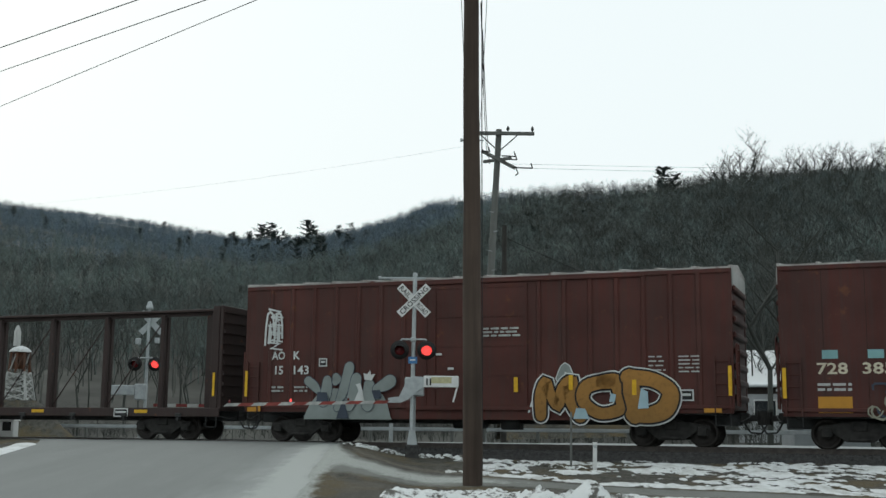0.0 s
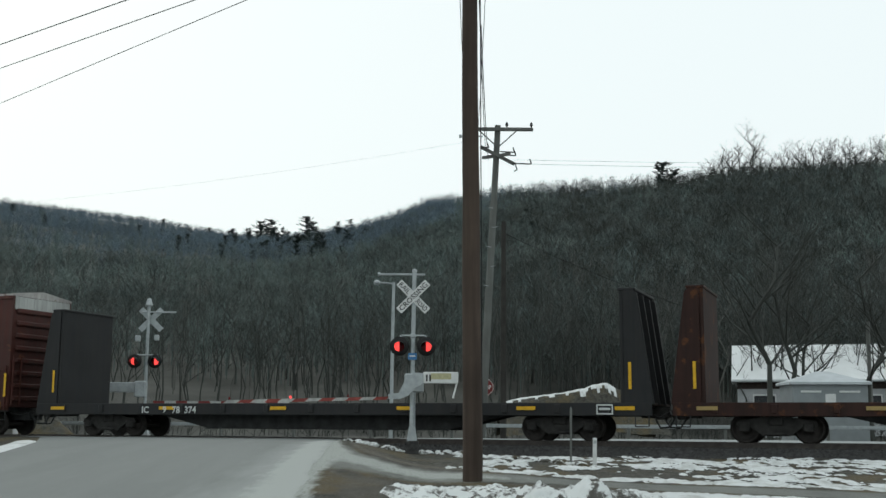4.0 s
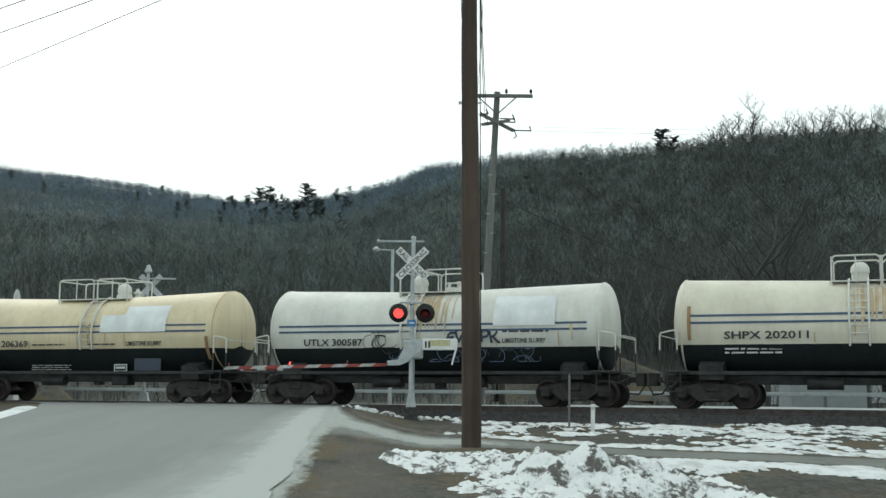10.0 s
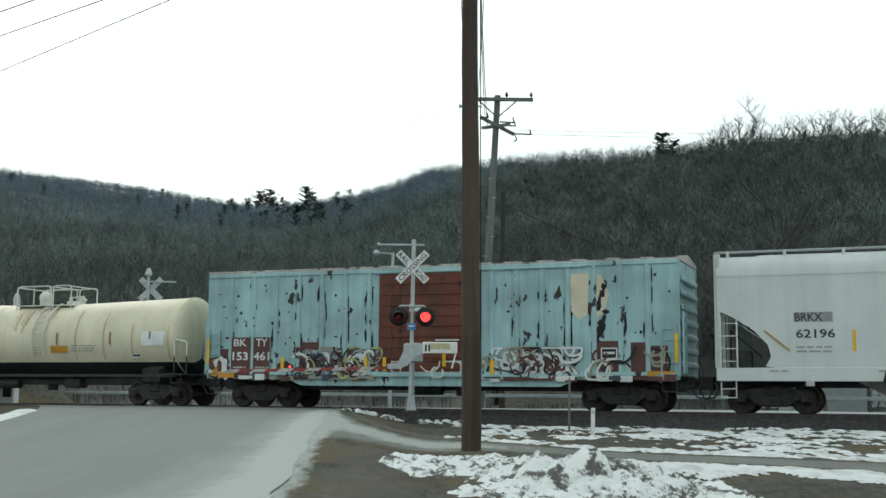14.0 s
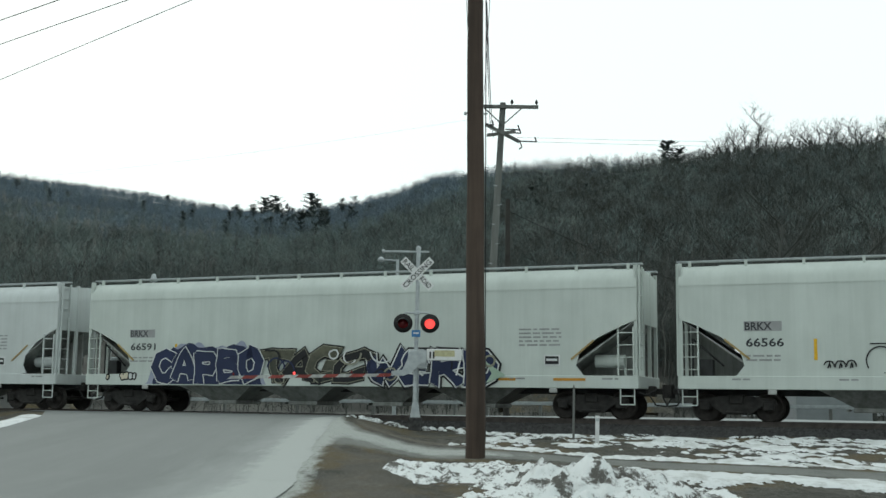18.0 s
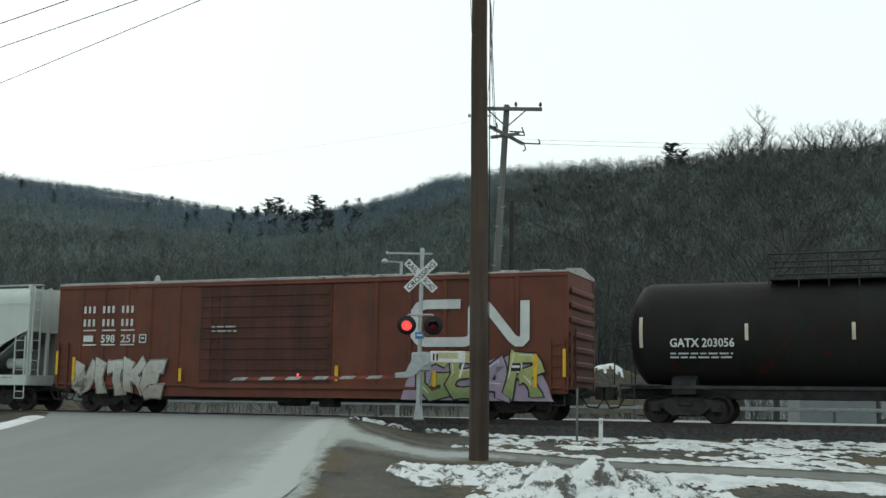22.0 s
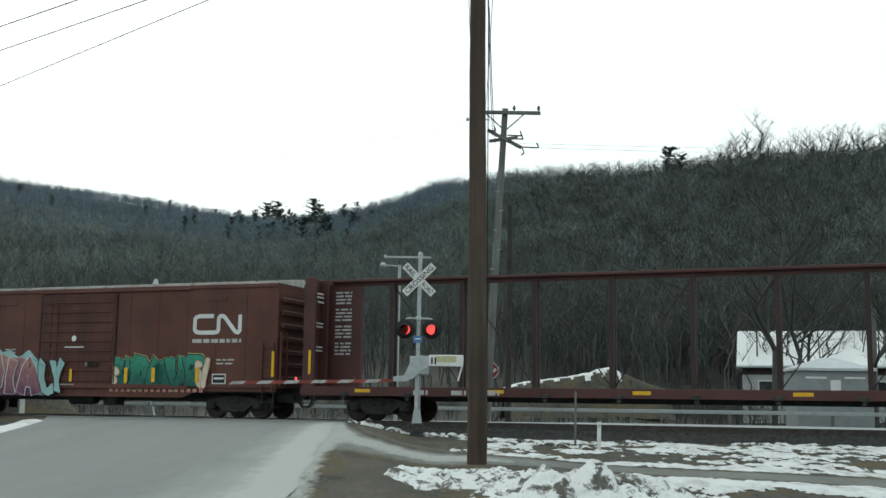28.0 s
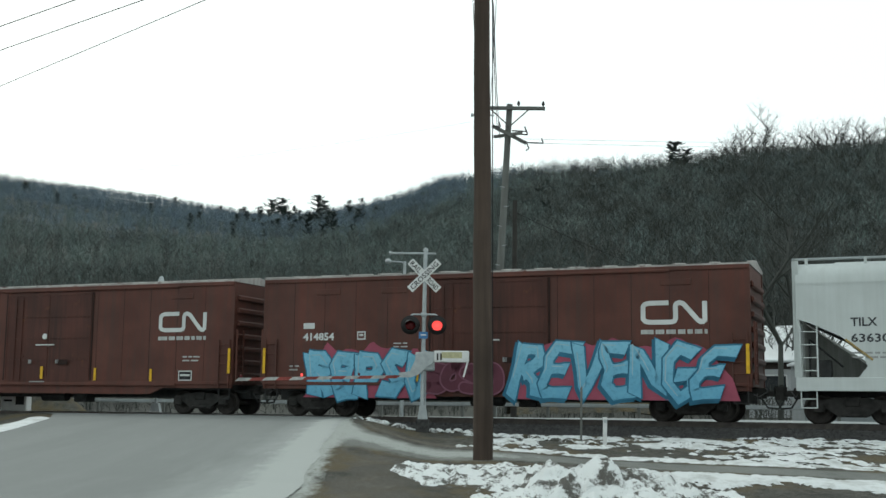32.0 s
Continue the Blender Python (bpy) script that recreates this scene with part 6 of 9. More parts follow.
def tank_car(centre, half, trucks, r, axis, sag, mat, label, low_mat=None, split=1.97, sill_mat=None, rail_mat=None, dome="hatch", platform=(-1.5, 1.5), hatch=(-1.38, 0.18, 0.35, 1.66, 1.0, 0.48), stripes=None, band_mat=None, hd=0.7):
    car = start_car("tank_car", label, "tank car", centre)
    seg = 48
    xs, rs = [], []
    for i in range(9):                      # rounded head
        a = math.pi / 2 * i / 8
        xs.append(-half + hd - hd * math.cos(a))
        rs.append(max(r * math.sin(a), 0.02))
    n = 20
    for i in range(1, n):
        xs.append(-half + hd + (2 * half - 2 * hd) * i / n)
        rs.append(r)
    for i in range(9):
        a = math.pi / 2 * (1 - i / 8)
        xs.append(half - hd + hd * math.cos(a))
        rs.append(max(r * math.sin(a), 0.02))
    zc = lambda x: axis - sag * (1 - abs(x) / half)

    def shell(lo, hi, grow, x0, x1):
        b = Build()
        v, rows = [], []
        for x, q in zip(xs, rs):
            if x0 <= x <= x1:
                row = []
                for i in range(seg):
                    a = 2 * math.pi * i / seg
                    row.append(len(v))
                    v.append((x, (q + grow) * math.cos(a), zc(x) + (q + grow) * math.sin(a)))
                rows.append(row)
        f = []
        for a, c in zip(rows, rows[1:]):
            for i in range(seg):
                j = (i + 1) % seg
                zz = (v[a[i]][2] + v[a[j]][2] + v[c[i]][2] + v[c[j]][2]) / 4
                if lo <= zz < hi:
                    f.append((a[i], a[j], c[j], c[i]))
        b.add(v, f, True)
        return b

    if low_mat:
        # one seam at a level height: cut the rings there
        def cut_shell(top):
            b = Build()
            m = 22
            v, rows = [], []
            for x, q in zip(xs, rs):
                h = min(max((split - zc(x)) / q, -0.999), 0.999)
                a0 = math.asin(h)
                lo_, hi_ = (a0, math.pi - a0) if top else (math.pi - a0, 2 * math.pi + a0)
                row = []
                for i in range(m + 1):
                    a = lo_ + (hi_ - lo_) * i / m
                    row.append(len(v))
                    v.append((x, q * math.cos(a), zc(x) + q * math.sin(a)))
                rows.append(row)
            f = [(a[i], a[i + 1], c[i + 1], c[i]) for a, c in zip(rows, rows[1:]) for i in range(m)]
            return b.add(v, f, True)
        part("shell", cut_shell(True), mat, car, "upper half of the tank")
        part("lower_shell", cut_shell(False), low_mat, car, "black lower half of the tank")
    else:
        part("shell", shell(-9, 9, 0, -99, 99), mat, car, "rounded steel tank")
    # the seams where the heads are welded on
    if low_mat:
        for s in (-1, 1):
            x = s * (half - hd)
            part("head_seam", Build().lathe([(-0.03, r - 0.002), (-0.015, r + 0.012), (0.015, r + 0.012), (0.03, r - 0.002)], (x, 0, zc(x)), 0, seg), band_mat or MAT["tan_streaks"], car, "stained seam of the tank head")
    # weld rings
    for x in np.linspace(-half + hd + 0.1, half - hd - 0.1, 7) if not low_mat else ():
        part("weld_ring", Build().lathe([(-0.025, r + 0.001), (-0.012, r + 0.008), (0.012, r + 0.008), (0.025, r + 0.001)], (x, 0, zc(x)), 0, seg), band_mat or mat, car)
    if stripes:
        for z0 in stripes:
            b = Build()
            n = 40
            pv = []
            for i in range(n + 1):
                x = -half + 0.62 + (2 * half - 1.24) * i / n
                for z in (z0, z0 + 0.065):
                    h = (z - zc(x)) / r
                    pv.append((x, -r * math.sqrt(max(1 - h * h, 0)) - 0.012, z))
            b.add(pv, [(2 * i, 2 * i + 1, 2 * i + 3, 2 * i + 2) for i in range(n)])
            part("stripe", b, MAT["tank_blue"], car, "thin blue stripe")
    # underframe
    sm = sill_mat or MAT["steel_black"]
    part("centre_sill", Build().box(-half - 0.1, half + 0.1, -0.3, 0.3, 0.72, 1.0, 0.02), sm, car)
    for s in (-1, 1):
        x = s * trucks
        bo = Build().prism([(-1.3, 0.85), (1.3, 0.85), (1.38, 1.25), (0.9, 1.42), (-0.9, 1.42), (-1.38, 1.25)], 0, x - 0.35, x + 0.35)
        part("bolster", bo, sm, car)
        e = s * (half + 0.12)
        st = Build().box(min(s * (trucks + 0.6), e), max(s * (trucks + 0.6), e), -1.48, 1.48, 1.06, 1.12, 0.01)
        part("end_platform", st, sm, car)
        rl = Build()
        rm = rail_mat or sm
        for q in (-1.45, 1.45):
            x0 = s * (half - 0.25)
            rl.path([(x0, q, 1.72), (x0, q, 2.25), (x0 + 0.06 * s, q, 2.3), (e + 0.1 * s, q, 2.22), (e + 0.14 * s, q, 2.15), (e + 0.14 * s, q, 1.72)], 0.024)
            part("railing_post", Build().path([(x0, q, 1.1), (x0, q, 1.72)], 0.024).path([(e + 0.14 * s, q, 1.1), (e + 0.14 * s, q, 1.72)], 0.024), sm, car)
        rl.path([(e + 0.14 * s, -1.45, 2.15), (e + 0.14 * s, 1.45, 2.15)], 0.02)
        part("end_railing", rl, rm, car)
        b = Build().path([(e - 0.45 * s, -1.48, 1.1), (e - 0.45 * s, -1.48, 0.5), (e - 0.05 * s, -1.48, 0.5), (e - 0.05 * s, -1.48, 1.1)], 0.02)
        b.path([(e - 0.45 * s, -1.48, 0.8), (e - 0.05 * s, -1.48, 0.8)], 0.018)
        part("sill_step", b, sm, car)
    part("running_sill", Build().box(-half + 0.2, half - 0.2, -1.38, -1.26, 1.0, 1.1).box(-half + 0.2, half - 0.2, 1.26, 1.38, 1.0, 1.1), sm, car)
    part("outlet", Build().cyl((0, 0, axis - sag - r - 0.35), (0, 0, axis - sag - r + 0.1), 0.2, seg=12), MAT["steel_black"], car)
    part("brake_valve", Build().box(1.0, 1.7, -0.6, -0.1, 0.6, 0.95, 0.04), MAT["steel_black"], car)
    part("air_reservoir", Build().cyl((-2.2, -0.4, 0.75), (-1.2, -0.4, 0.75), 0.18, seg=10), MAT["steel_black"], car)
    # top fittings
    rm = rail_mat or sm
    p0, p1 = platform
    zt = zc(0) + r
    if dome == "hatch":
        a0, a1, b0, b1, xm, xl = hatch
        for a, c in ((a0, a1), (b0, b1)):
            b = Build()
            for q in (-0.75, 0.75):
                b.path([(a, q, zt - 0.3), (a, q, zt + 0.6), (a + 0.1, q, zt + 0.69), (c - 0.1, q, zt + 0.69), (c, q, zt + 0.6), (c, q, zt - 0.3)], 0.027)
            for x in (a, c):
                b.path([(x, -0.75, zt + 0.66), (x, 0.75, zt + 0.66)], 0.024)
            if c - a > 1.2:
                b.path([((a + c) / 2, -0.75, zt - 0.1), ((a + c) / 2, -0.75, zt + 0.66)], 0.022)
            part("safety_rail", b, rm, car, "tubular rail on top of the tank")
        part("dome", Build().cyl((xm, 0, zt - 0.1), (xm, 0, zt + 0.25), 0.24, seg=16).lathe([(0.25, 0.27), (0.42, 0.25), (0.54, 0.15), (0.58, 0)], (xm, 0, zt), 2, 16), rm, car, "round manway cover")
        b = Build()
        x = (b0 + b1) / 2
        b.cyl((x, 0, zt - 0.1), (x, 0, zt + 0.14), 0.3, seg=16).cyl((x - 0.12, -0.1, zt + 0.14), (x - 0.12, -0.1, zt + 0.32), 0.06, seg=8).cyl((x + 0.15, 0.1, zt + 0.14), (x + 0.15, 0.1, zt + 0.36), 0.08, seg=8)
        b.cyl((x - 0.25, 0, zt + 0.3), (x + 0.2, 0, zt + 0.3), 0.03, seg=6)
        part("valve_set", b, rm, car)
        part("vent_valve", Build().cyl((b1 - 0.3, 0.3, zt - 0.1), (b1 - 0.3, 0.3, zt + 0.2), 0.1, seg=12).lathe([(0.2, 0.16), (0.25, 0.16), (0.32, 0.06), (0.38, 0.06), (0.4, 0)], (b1 - 0.3, 0.3, zt), 2, 12), rm, car)
        part("walkway", Build().box(a0 - 0.05, b1 + 0.05, -0.75, -0.35, zt - 0.06, zt - 0.02).box(a0 - 0.05, b1 + 0.05, 0.35, 0.75, zt - 0.06, zt - 0.02), rm, car)
        # ladder that bends over the shell
        b = Build()
        arc = [(-(r + 0.1) * math.cos(radians(a)), zc(xl) + (r + 0.1) * math.sin(radians(a))) for a in (-20, -2, 16, 34, 52, 70)]
        for dx in (-0.26, 0.26):
            b.path([(xl + dx, y, z) for y, z in arc], 0.034)
        for (ya, za), (yb, zb) in zip(arc, arc[1:]):
            for k in range(2):
                t = (k + 0.5) / 2
                b.cyl((xl - 0.26, ya + (yb - ya) * t, za + (zb - za) * t), (xl + 0.26, ya + (yb - ya) * t, za + (zb - za) * t), 0.016, seg=6)
        part("ladder", b, rm, car)
    if dome == "round":
        part("dome", Build().cyl((0.1, 0, zt - 0.1), (0.1, 0, zt + 0.2), 0.26, seg=20).lathe([(0.2, 0.29), (0.34, 0.29), (0.44, 0.2), (0.47, 0)], (0.1, 0, zt), 2, 20), sm, car, "round black manway cover")
        part("valve_housing", Build().box(-1.1, -0.45, -0.4, 0.4, zt - 0.1, zt + 0.22, 0.05), sm, car)
        part("vent_pipe", Build().cyl((-1.45, -0.3, zt - 0.1), (-1.45, -0.3, zt + 0.55), 0.03, seg=8), sm, car)
        part("vent_pipe", Build().cyl((0.75, 0, zt - 0.1), (0.75, 0, zt + 0.25), 0.05, seg=8), sm, car)
        part("walkway", Build().box(-1.6, 0.5, -0.8, -0.5, zt - 0.1, zt - 0.07).box(-1.6, 0.5, 0.5, 0.8, zt - 0.1, zt - 0.07), sm, car)
    if dome == "fence":
        b = Build()
        for q in (-0.95, 0.95):
            for z in (zt + 0.32, zt + 0.72):
                b.path([(p0, q, z), (p1, q, z)], 0.03)
            for i in range(9):
                x = p0 + (p1 - p0) * i / 8
                b.path([(x, q, zt - 0.25), (x, q, zt + 0.72)], 0.026)
        for x in (p0, p1):
            b.path([(x, -0.95, zt + 0.72), (x, 0.95, zt + 0.72)], 0.03)
        part("safety_rail", b, sm, car, "black tubular fence round the platform")
        part("walkway", Build().box(p0, p1, -1.0, 1.0, zt - 0.04, zt + 0.02), sm, car, "flat black walkway")
        part("dome", Build().lathe([(-0.1, 0.42), (0.3, 0.5), (0.55, 0.42), (0.62, 0.0)], (0.35, 0, zt), 2, 20), sm, car, "round protective housing")
    add_trucks(car, (-trucks, trucks), centre)
    end_gear(car, half + 0.1)
    return car


def hopper_car(centre, half, trucks, mat, label, top=4.6, cut=1.0):
    car = start_car("covered_hopper", label, "hopper car", centre)
    W = 1.6
    z0, z1 = 0.92, 1.3
    zs = 3.95
    # side sheets with a rounded cut-out at each end
    def outline():
        L = [(-half + x * cut, z) for x, z in ((0, 2.95), (0.45, 2.78), (1.2, 2.42), (1.75, 1.95), (1.85, 1.6), (1.65, 1.34))]
        return [(-half, zs)] + L + [(-half + 1.6, z1)] + [(half - 1.6, z1)] + [(-x, z) for x, z in L[::-1]] + [(half, zs)]
    for s in (-1, 1):
        y0, y1 = sorted((s * W, s * (W - 0.04)))
        part("side_sheet", Build().prism(outline(), 1, y0, y1), mat, car, "pale smooth side sheet")
        # curved upper side
        b = Build()
        prof = [(W, zs), (W - 0.02, zs + 0.2), (W - 0.1, zs + 0.4), (W - 0.28, zs + 0.55), (W - 0.32, zs + 0.57)]
        v = [(x, s * y, z) for x in (-half, half) for y, z in prof]
        k = len(prof)
        b.add(v, [(i, i + 1, k + i + 1, k + i) for i in range(k - 1)], True)
        part("shoulder", b, mat, car)
        part("side_sill", Build().box(-half - 0.02, half + 0.02, *sorted((s * (W + 0.03), s * (W - 0.09))), z0, z1, 0.012), mat, car)
        part("seam", Build().box(-half, half, *sorted((s * W, s * (W + 0.012))), zs - 0.03, zs + 0.01), mat, car)
    rf = Build().prism([(-1.32, zs + 0.55), (0, top - 0.02), (1.32, zs + 0.55), (1.25, zs + 0.5), (-1.25, zs + 0.5)], 0, -half + 0.02, half - 0.02)
    part("roof", rf, mat, car)
    # running boards with brackets
    for s in (-1, 1):
        y0, y1 = sorted((s * 1.28, s * 1.0))
        part("running_board", Build().box(-half - 0.1, half + 0.1, y0, y1, top + 0.06, top + 0.1), MAT["galv"], car, "grey roof walkway")
        for i in range(13):
            x = -half + 0.3 + i * (2 * half - 0.6) / 12
            part("bracket", Build().box(x - 0.04, x + 0.04, *sorted((s * 1.34, s * 1.25)), zs + 0.42, top + 0.08), mat, car)
    part("hatch_coaming", Build().box(-half + 1.0, half - 1.0, -0.35, 0.35, top - 0.06, top + 0.06, 0.03), mat, car)
    for s in (-1, 1):
        x = s * half
        # end sheet, slope sheet and end frame
        part("end_sheet", Build().box(*sorted((x, x - 0.05 * s)), -W + 0.04, W - 0.04, 2.9, zs + 0.5), mat, car)
        b = Build()
        b.add([(x - 0.02 * s, -W + 0.05, 2.95), (x - 0.02 * s, W - 0.05, 2.95), (x - 2.6 * s, W - 0.05, 1.1), (x - 2.6 * s, -W + 0.05, 1.1), (x - 0.06 * s, -W + 0.05, 2.95), (x - 0.06 * s, W - 0.05, 2.95), (x - 2.7 * s, W - 0.05, 1.14), (x - 2.7 * s, -W + 0.05, 1.14)],
              [(0, 1, 2, 3), (7, 6, 5, 4), (0, 3, 7, 4), (1, 5, 6, 2)])
        part("slope_sheet", b, MAT["hopper_shadow"], car, "slope sheet under the end, shade put into its grey")
        for q in (-1.5, -0.5, 0.5, 1.5):
            part("end_post", Build().box(*sorted((x - 0.09 * s, x + 0.01 * s)), q - 0.06, q + 0.06, z1 - 0.1, top), mat, car)
        part("end_sill", Build().box(*sorted((x - 0.2 * s, x + 0.05 * s)), -W, W, z0, z1, 0.02), mat, car)
        # plate added across the see-through recess, in the same darkened paint
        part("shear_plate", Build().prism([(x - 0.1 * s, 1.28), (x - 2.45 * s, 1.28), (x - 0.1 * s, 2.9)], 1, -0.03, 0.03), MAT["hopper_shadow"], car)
        part("end_platform", Build().box(*sorted((x - 1.7 * s, x)), -W + 0.1, W - 0.1, z1 - 0.06, z1 - 0.02), MAT["galv"], car)
        ladder(car, x - 0.32 * s, -W - 0.02, z1, 2.75, 0.46, mat, 4)
        ladder(car, x + 0.06 * s, -1.25, z1, top, 0.42, mat, 9, "y")
        part("tank", Build().cyl((x - 0.5 * s, -0.9, 1.75), (x - 1.4 * s, -0.9, 1.75), 0.2, seg=14).cyl((x - 0.5 * s, -0.9, 1.3), (x - 0.5 * s, -0.9, 1.75), 0.04, seg=6), mat, car, "pale air reservoir on the end platform") if s > 0 else part("brake_gear", Build().box(*sorted((x - 0.5 * s, x - 0.9 * s)), -1.1, -0.8, 1.3, 1.8, 0.03).path([(x - 0.3 * s, -1.0, 1.3), (x - 0.3 * s, -1.0, 2.4), (x - 1.2 * s, -1.0, 1.6)], 0.03), MAT["steel_black"], car)
        b = Build().path([(x - 0.5 * s, -1.58, z0), (x - 0.5 * s, -1.58, 0.45), (x - 0.08 * s, -1.58, 0.45), (x - 0.08 * s, -1.58, z0)], 0.02).path([(x - 0.5 * s, -1.58, 0.7), (x - 0.08 * s, -1.58, 0.7)], 0.018)
        part("sill_step", b, mat, car)
        part("reflector", Build().beam((x - 2.0 * s, -W - 0.015, 1.78), (x - 1.3 * s, -W - 0.015, 2.35), 0.02, 0.055), MAT["strip_worn"], car, "worn tan reflective strip")
    # discharge bays
    part("centre_sill", Build().box(-half, half, -0.3, 0.3, 0.75, 1.05, 0.02), MAT["steel_black"], car)
    for i in range(4):
        x = (i - 1.5) * 3.15
        b = Build()
        t = [(x - 1.5, -1.45, 0.95), (x + 1.5, -1.45, 0.95), (x + 1.5, 1.45, 0.95), (x - 1.5, 1.45, 0.95)]
        l = [(x - 0.5, -0.75, 0.42), (x + 0.5, -0.75, 0.42), (x + 0.5, 0.75, 0.42), (x - 0.5, 0.75, 0.42)]
        b.add(t + l, [(0, 1, 5, 4), (1, 2, 6, 5), (2, 3, 7, 6), (3, 0, 4, 7), (7, 6, 5, 4), (0, 3, 2, 1)])
        b.box(x - 0.55, x + 0.55, -0.85, 0.85, 0.3, 0.43, 0.02)
        b.cyl((x - 0.7, -0.9, 0.36), (x - 0.7, 0.9, 0.36), 0.04, seg=8)
        part("discharge_bay", b, MAT["hopper_shadow"], car, "dirty grey discharge bay, shade put into its colour")
    add_trucks(car, (-trucks, trucks), centre)
    end_gear(car, half)
    return car


def centre_beam_car(centre, half, trucks, mat, label, top=4.75):
    car = start_car("centre_beam_flat_car", label, "flat car", centre)
    part("deck", Build().box(-half, half, -1.42, 1.42, 1.0, 1.08, 0.01), mat, car)
    for s in (-1, 1):
        part("side_sill", Build().box(-half, half, *sorted((s * 1.42, s * 1.5)), 0.8, 1.1, 0.012), mat, car)
    part("underframe", Build().box(-half, half, -0.3, 0.3, 0.66, 1.0, 0.02), MAT["steel_black"], car)
    part("top_chord", Build().box(-half + 0.4, half - 0.4, -0.28, 0.28, top - 0.08, top + 0.02, 0.02).box(-half + 0.4, half - 0.4, -0.1, 0.1, top - 0.2, top - 0.08), mat, car, "long top chord of the centre beam")
    n = 8
    xs = [-9.2 + 2.51 * i for i in range(n)]
    for x in xs:
        part("post", Build().box(x - 0.075, x + 0.075, -0.2, -0.06, 1.08, top - 0.14).box(x - 0.075, x + 0.075, 0.06, 0.2, 1.08, top - 0.14), MAT["cb_dark"], car, "upright post of the centre beam")
    for i in range(0, n - 1):
        a, b = (xs[i], xs[i + 1]) if i < n / 2 - 1 else (xs[i + 1], xs[i])
        part("diagonal", Build().beam((b, 0, 1.1), (a, 0, top - 0.2), 0.03, 0.035), MAT["cb_dark"], car)
    for s in (-1, 1):
        x = s * half
        # end bulkhead and the plated end bay
        bk = part("bulkhead", Build().box(*sorted((x, x - 0.14 * s)), -1.4, 1.4, 1.05, top, 0.02), mat, car, "steel end bulkhead")
        for q in (-1.35, -0.45, 0.45, 1.35):
            part("brace", Build().box(*sorted((x - 0.14 * s, x - 0.42 * s)), q - 0.07, q + 0.07, 1.05, top - 0.02, 0.01), mat, bk)
        b = Build()
        for i in range(9):
            z = 1.5 + i * 0.36
            part("stiffener", Build().box(*sorted((x + 0.05 * s, x)), -1.35, 1.35, z, z + 0.12), mat, bk)
        part("end_panel", Build().box(*sorted((x - 0.15 * s, x - 1.5 * s)), -0.1, 0.1, 1.08, top - 0.14), mat, car, "plated end bay of the centre beam")
        marker(car, x - 0.28 * s, 1.5, 0.8, 0.09, -1.44)
        b = Build().path([(x - 0.5 * s, -1.48, 0.8), (x - 0.5 * s, -1.48, 0.45), (x - 0.1 * s, -1.48, 0.45), (x - 0.1 * s, -1.48, 0.8)], 0.02)
        part("sill_step", b, MAT["steel_black"], car)
    for i in range(10):
        x = -half + 1.6 + i * (2 * half - 3.2) / 9
        part("winch", Build().box(x - 0.12, x + 0.12, -1.56, -1.48, 0.78, 0.92, 0.02).cyl((x, -1.58, 0.72), (x, -1.4, 0.72), 0.06, seg=8), MAT["steel_black"], car)
        if i % 2 == 0:
            part("reflector", Build().box(x + 0.4, x + 0.95, -1.506, -1.5, 0.92, 1.03), MAT["yellow"], car, "yellow reflective strip")
    add_trucks(car, (-trucks, trucks), centre)
    end_gear(car, half)
    return car


MAT["ox_aok"] = paint("oxide_red_paint", (0.095, 0.028, 0.022), dirty=0.45, rust=0.15)
MAT["ox_dark"] = paint("dark_oxide_red_paint", (0.085, 0.024, 0.019), dirty=0.5, rust=0.25)
MAT["cn_red"] = paint("brown_red_boxcar_paint", (0.124, 0.044, 0.032), dirty=0.4, rust=0.08)
MAT["cn_orange"] = paint("faded_orange_brown_paint", (0.165, 0.05, 0.028), dirty=0.5, rust=0.25, rusty=(0.11, 0.035, 0.02))
MAT["cn_red_door"] = paint("sooty_brown_red_door", (0.1, 0.036, 0.027), dirt=(0.025, 0.017, 0.014), dirty=0.8, rust=0.12)
MAT["cn_door"] = paint("sooty_orange_brown_door", (0.1, 0.034, 0.022), dirt=(0.02, 0.016, 0.014), dirty=0.85, rust=0.3, rusty=(0.05, 0.022, 0.016))
MAT["joint_dark"] = plain("dark_joint", (0.03, 0.016, 0.013), 0.8, 0, 0.4, 2)
MAT["cb_brown"] = paint("brown_red_centre_beam_paint", (0.095, 0.038, 0.035), dirty=0.4, rust=0.2)
MAT["cb_dark"] = paint("dark_brown_centre_beam_paint", (0.045, 0.028, 0.026), dirty=0.4, rust=0.2)
MAT["bk_blue"] = paint("flaking_pale_blue_paint", (0.36, 0.56, 0.58), dirt=(0.2, 0.25, 0.24), dirty=0.4, worn=(0.035, 0.03, 0.03), wear=0.1)
MAT["bk_door"] = paint("rust_red_door_paint", (0.17, 0.05, 0.03), dirty=0.6, rust=0.4, rusty=(0.07, 0.03, 0.02))
MAT["flat_black"] = paint("black_flat_car_paint", (0.022, 0.024, 0.026), dirty=0.3, dirt=(0.04, 0.035, 0.03))
MAT["flat_rust"] = paint("rusted_flat_car_paint", (0.045, 0.022, 0.018), dirty=0.8, rust=0.4, rusty=(0.11, 0.045, 0.02), dirt=(0.016, 0.013, 0.012), sheen=0.12)
MAT["deck"] = plain("worn_deck_timber", (0.07, 0.055, 0.045), 0.9, 0, 0.3, 3)
# black raised for the veil of haze over it
MAT["tank_black"] = paint("black_tank_paint", (0.019, 0.026, 0.029), dirty=0.3, dirt=(0.035, 0.036, 0.035), rough=0.5, sheen=0.05)
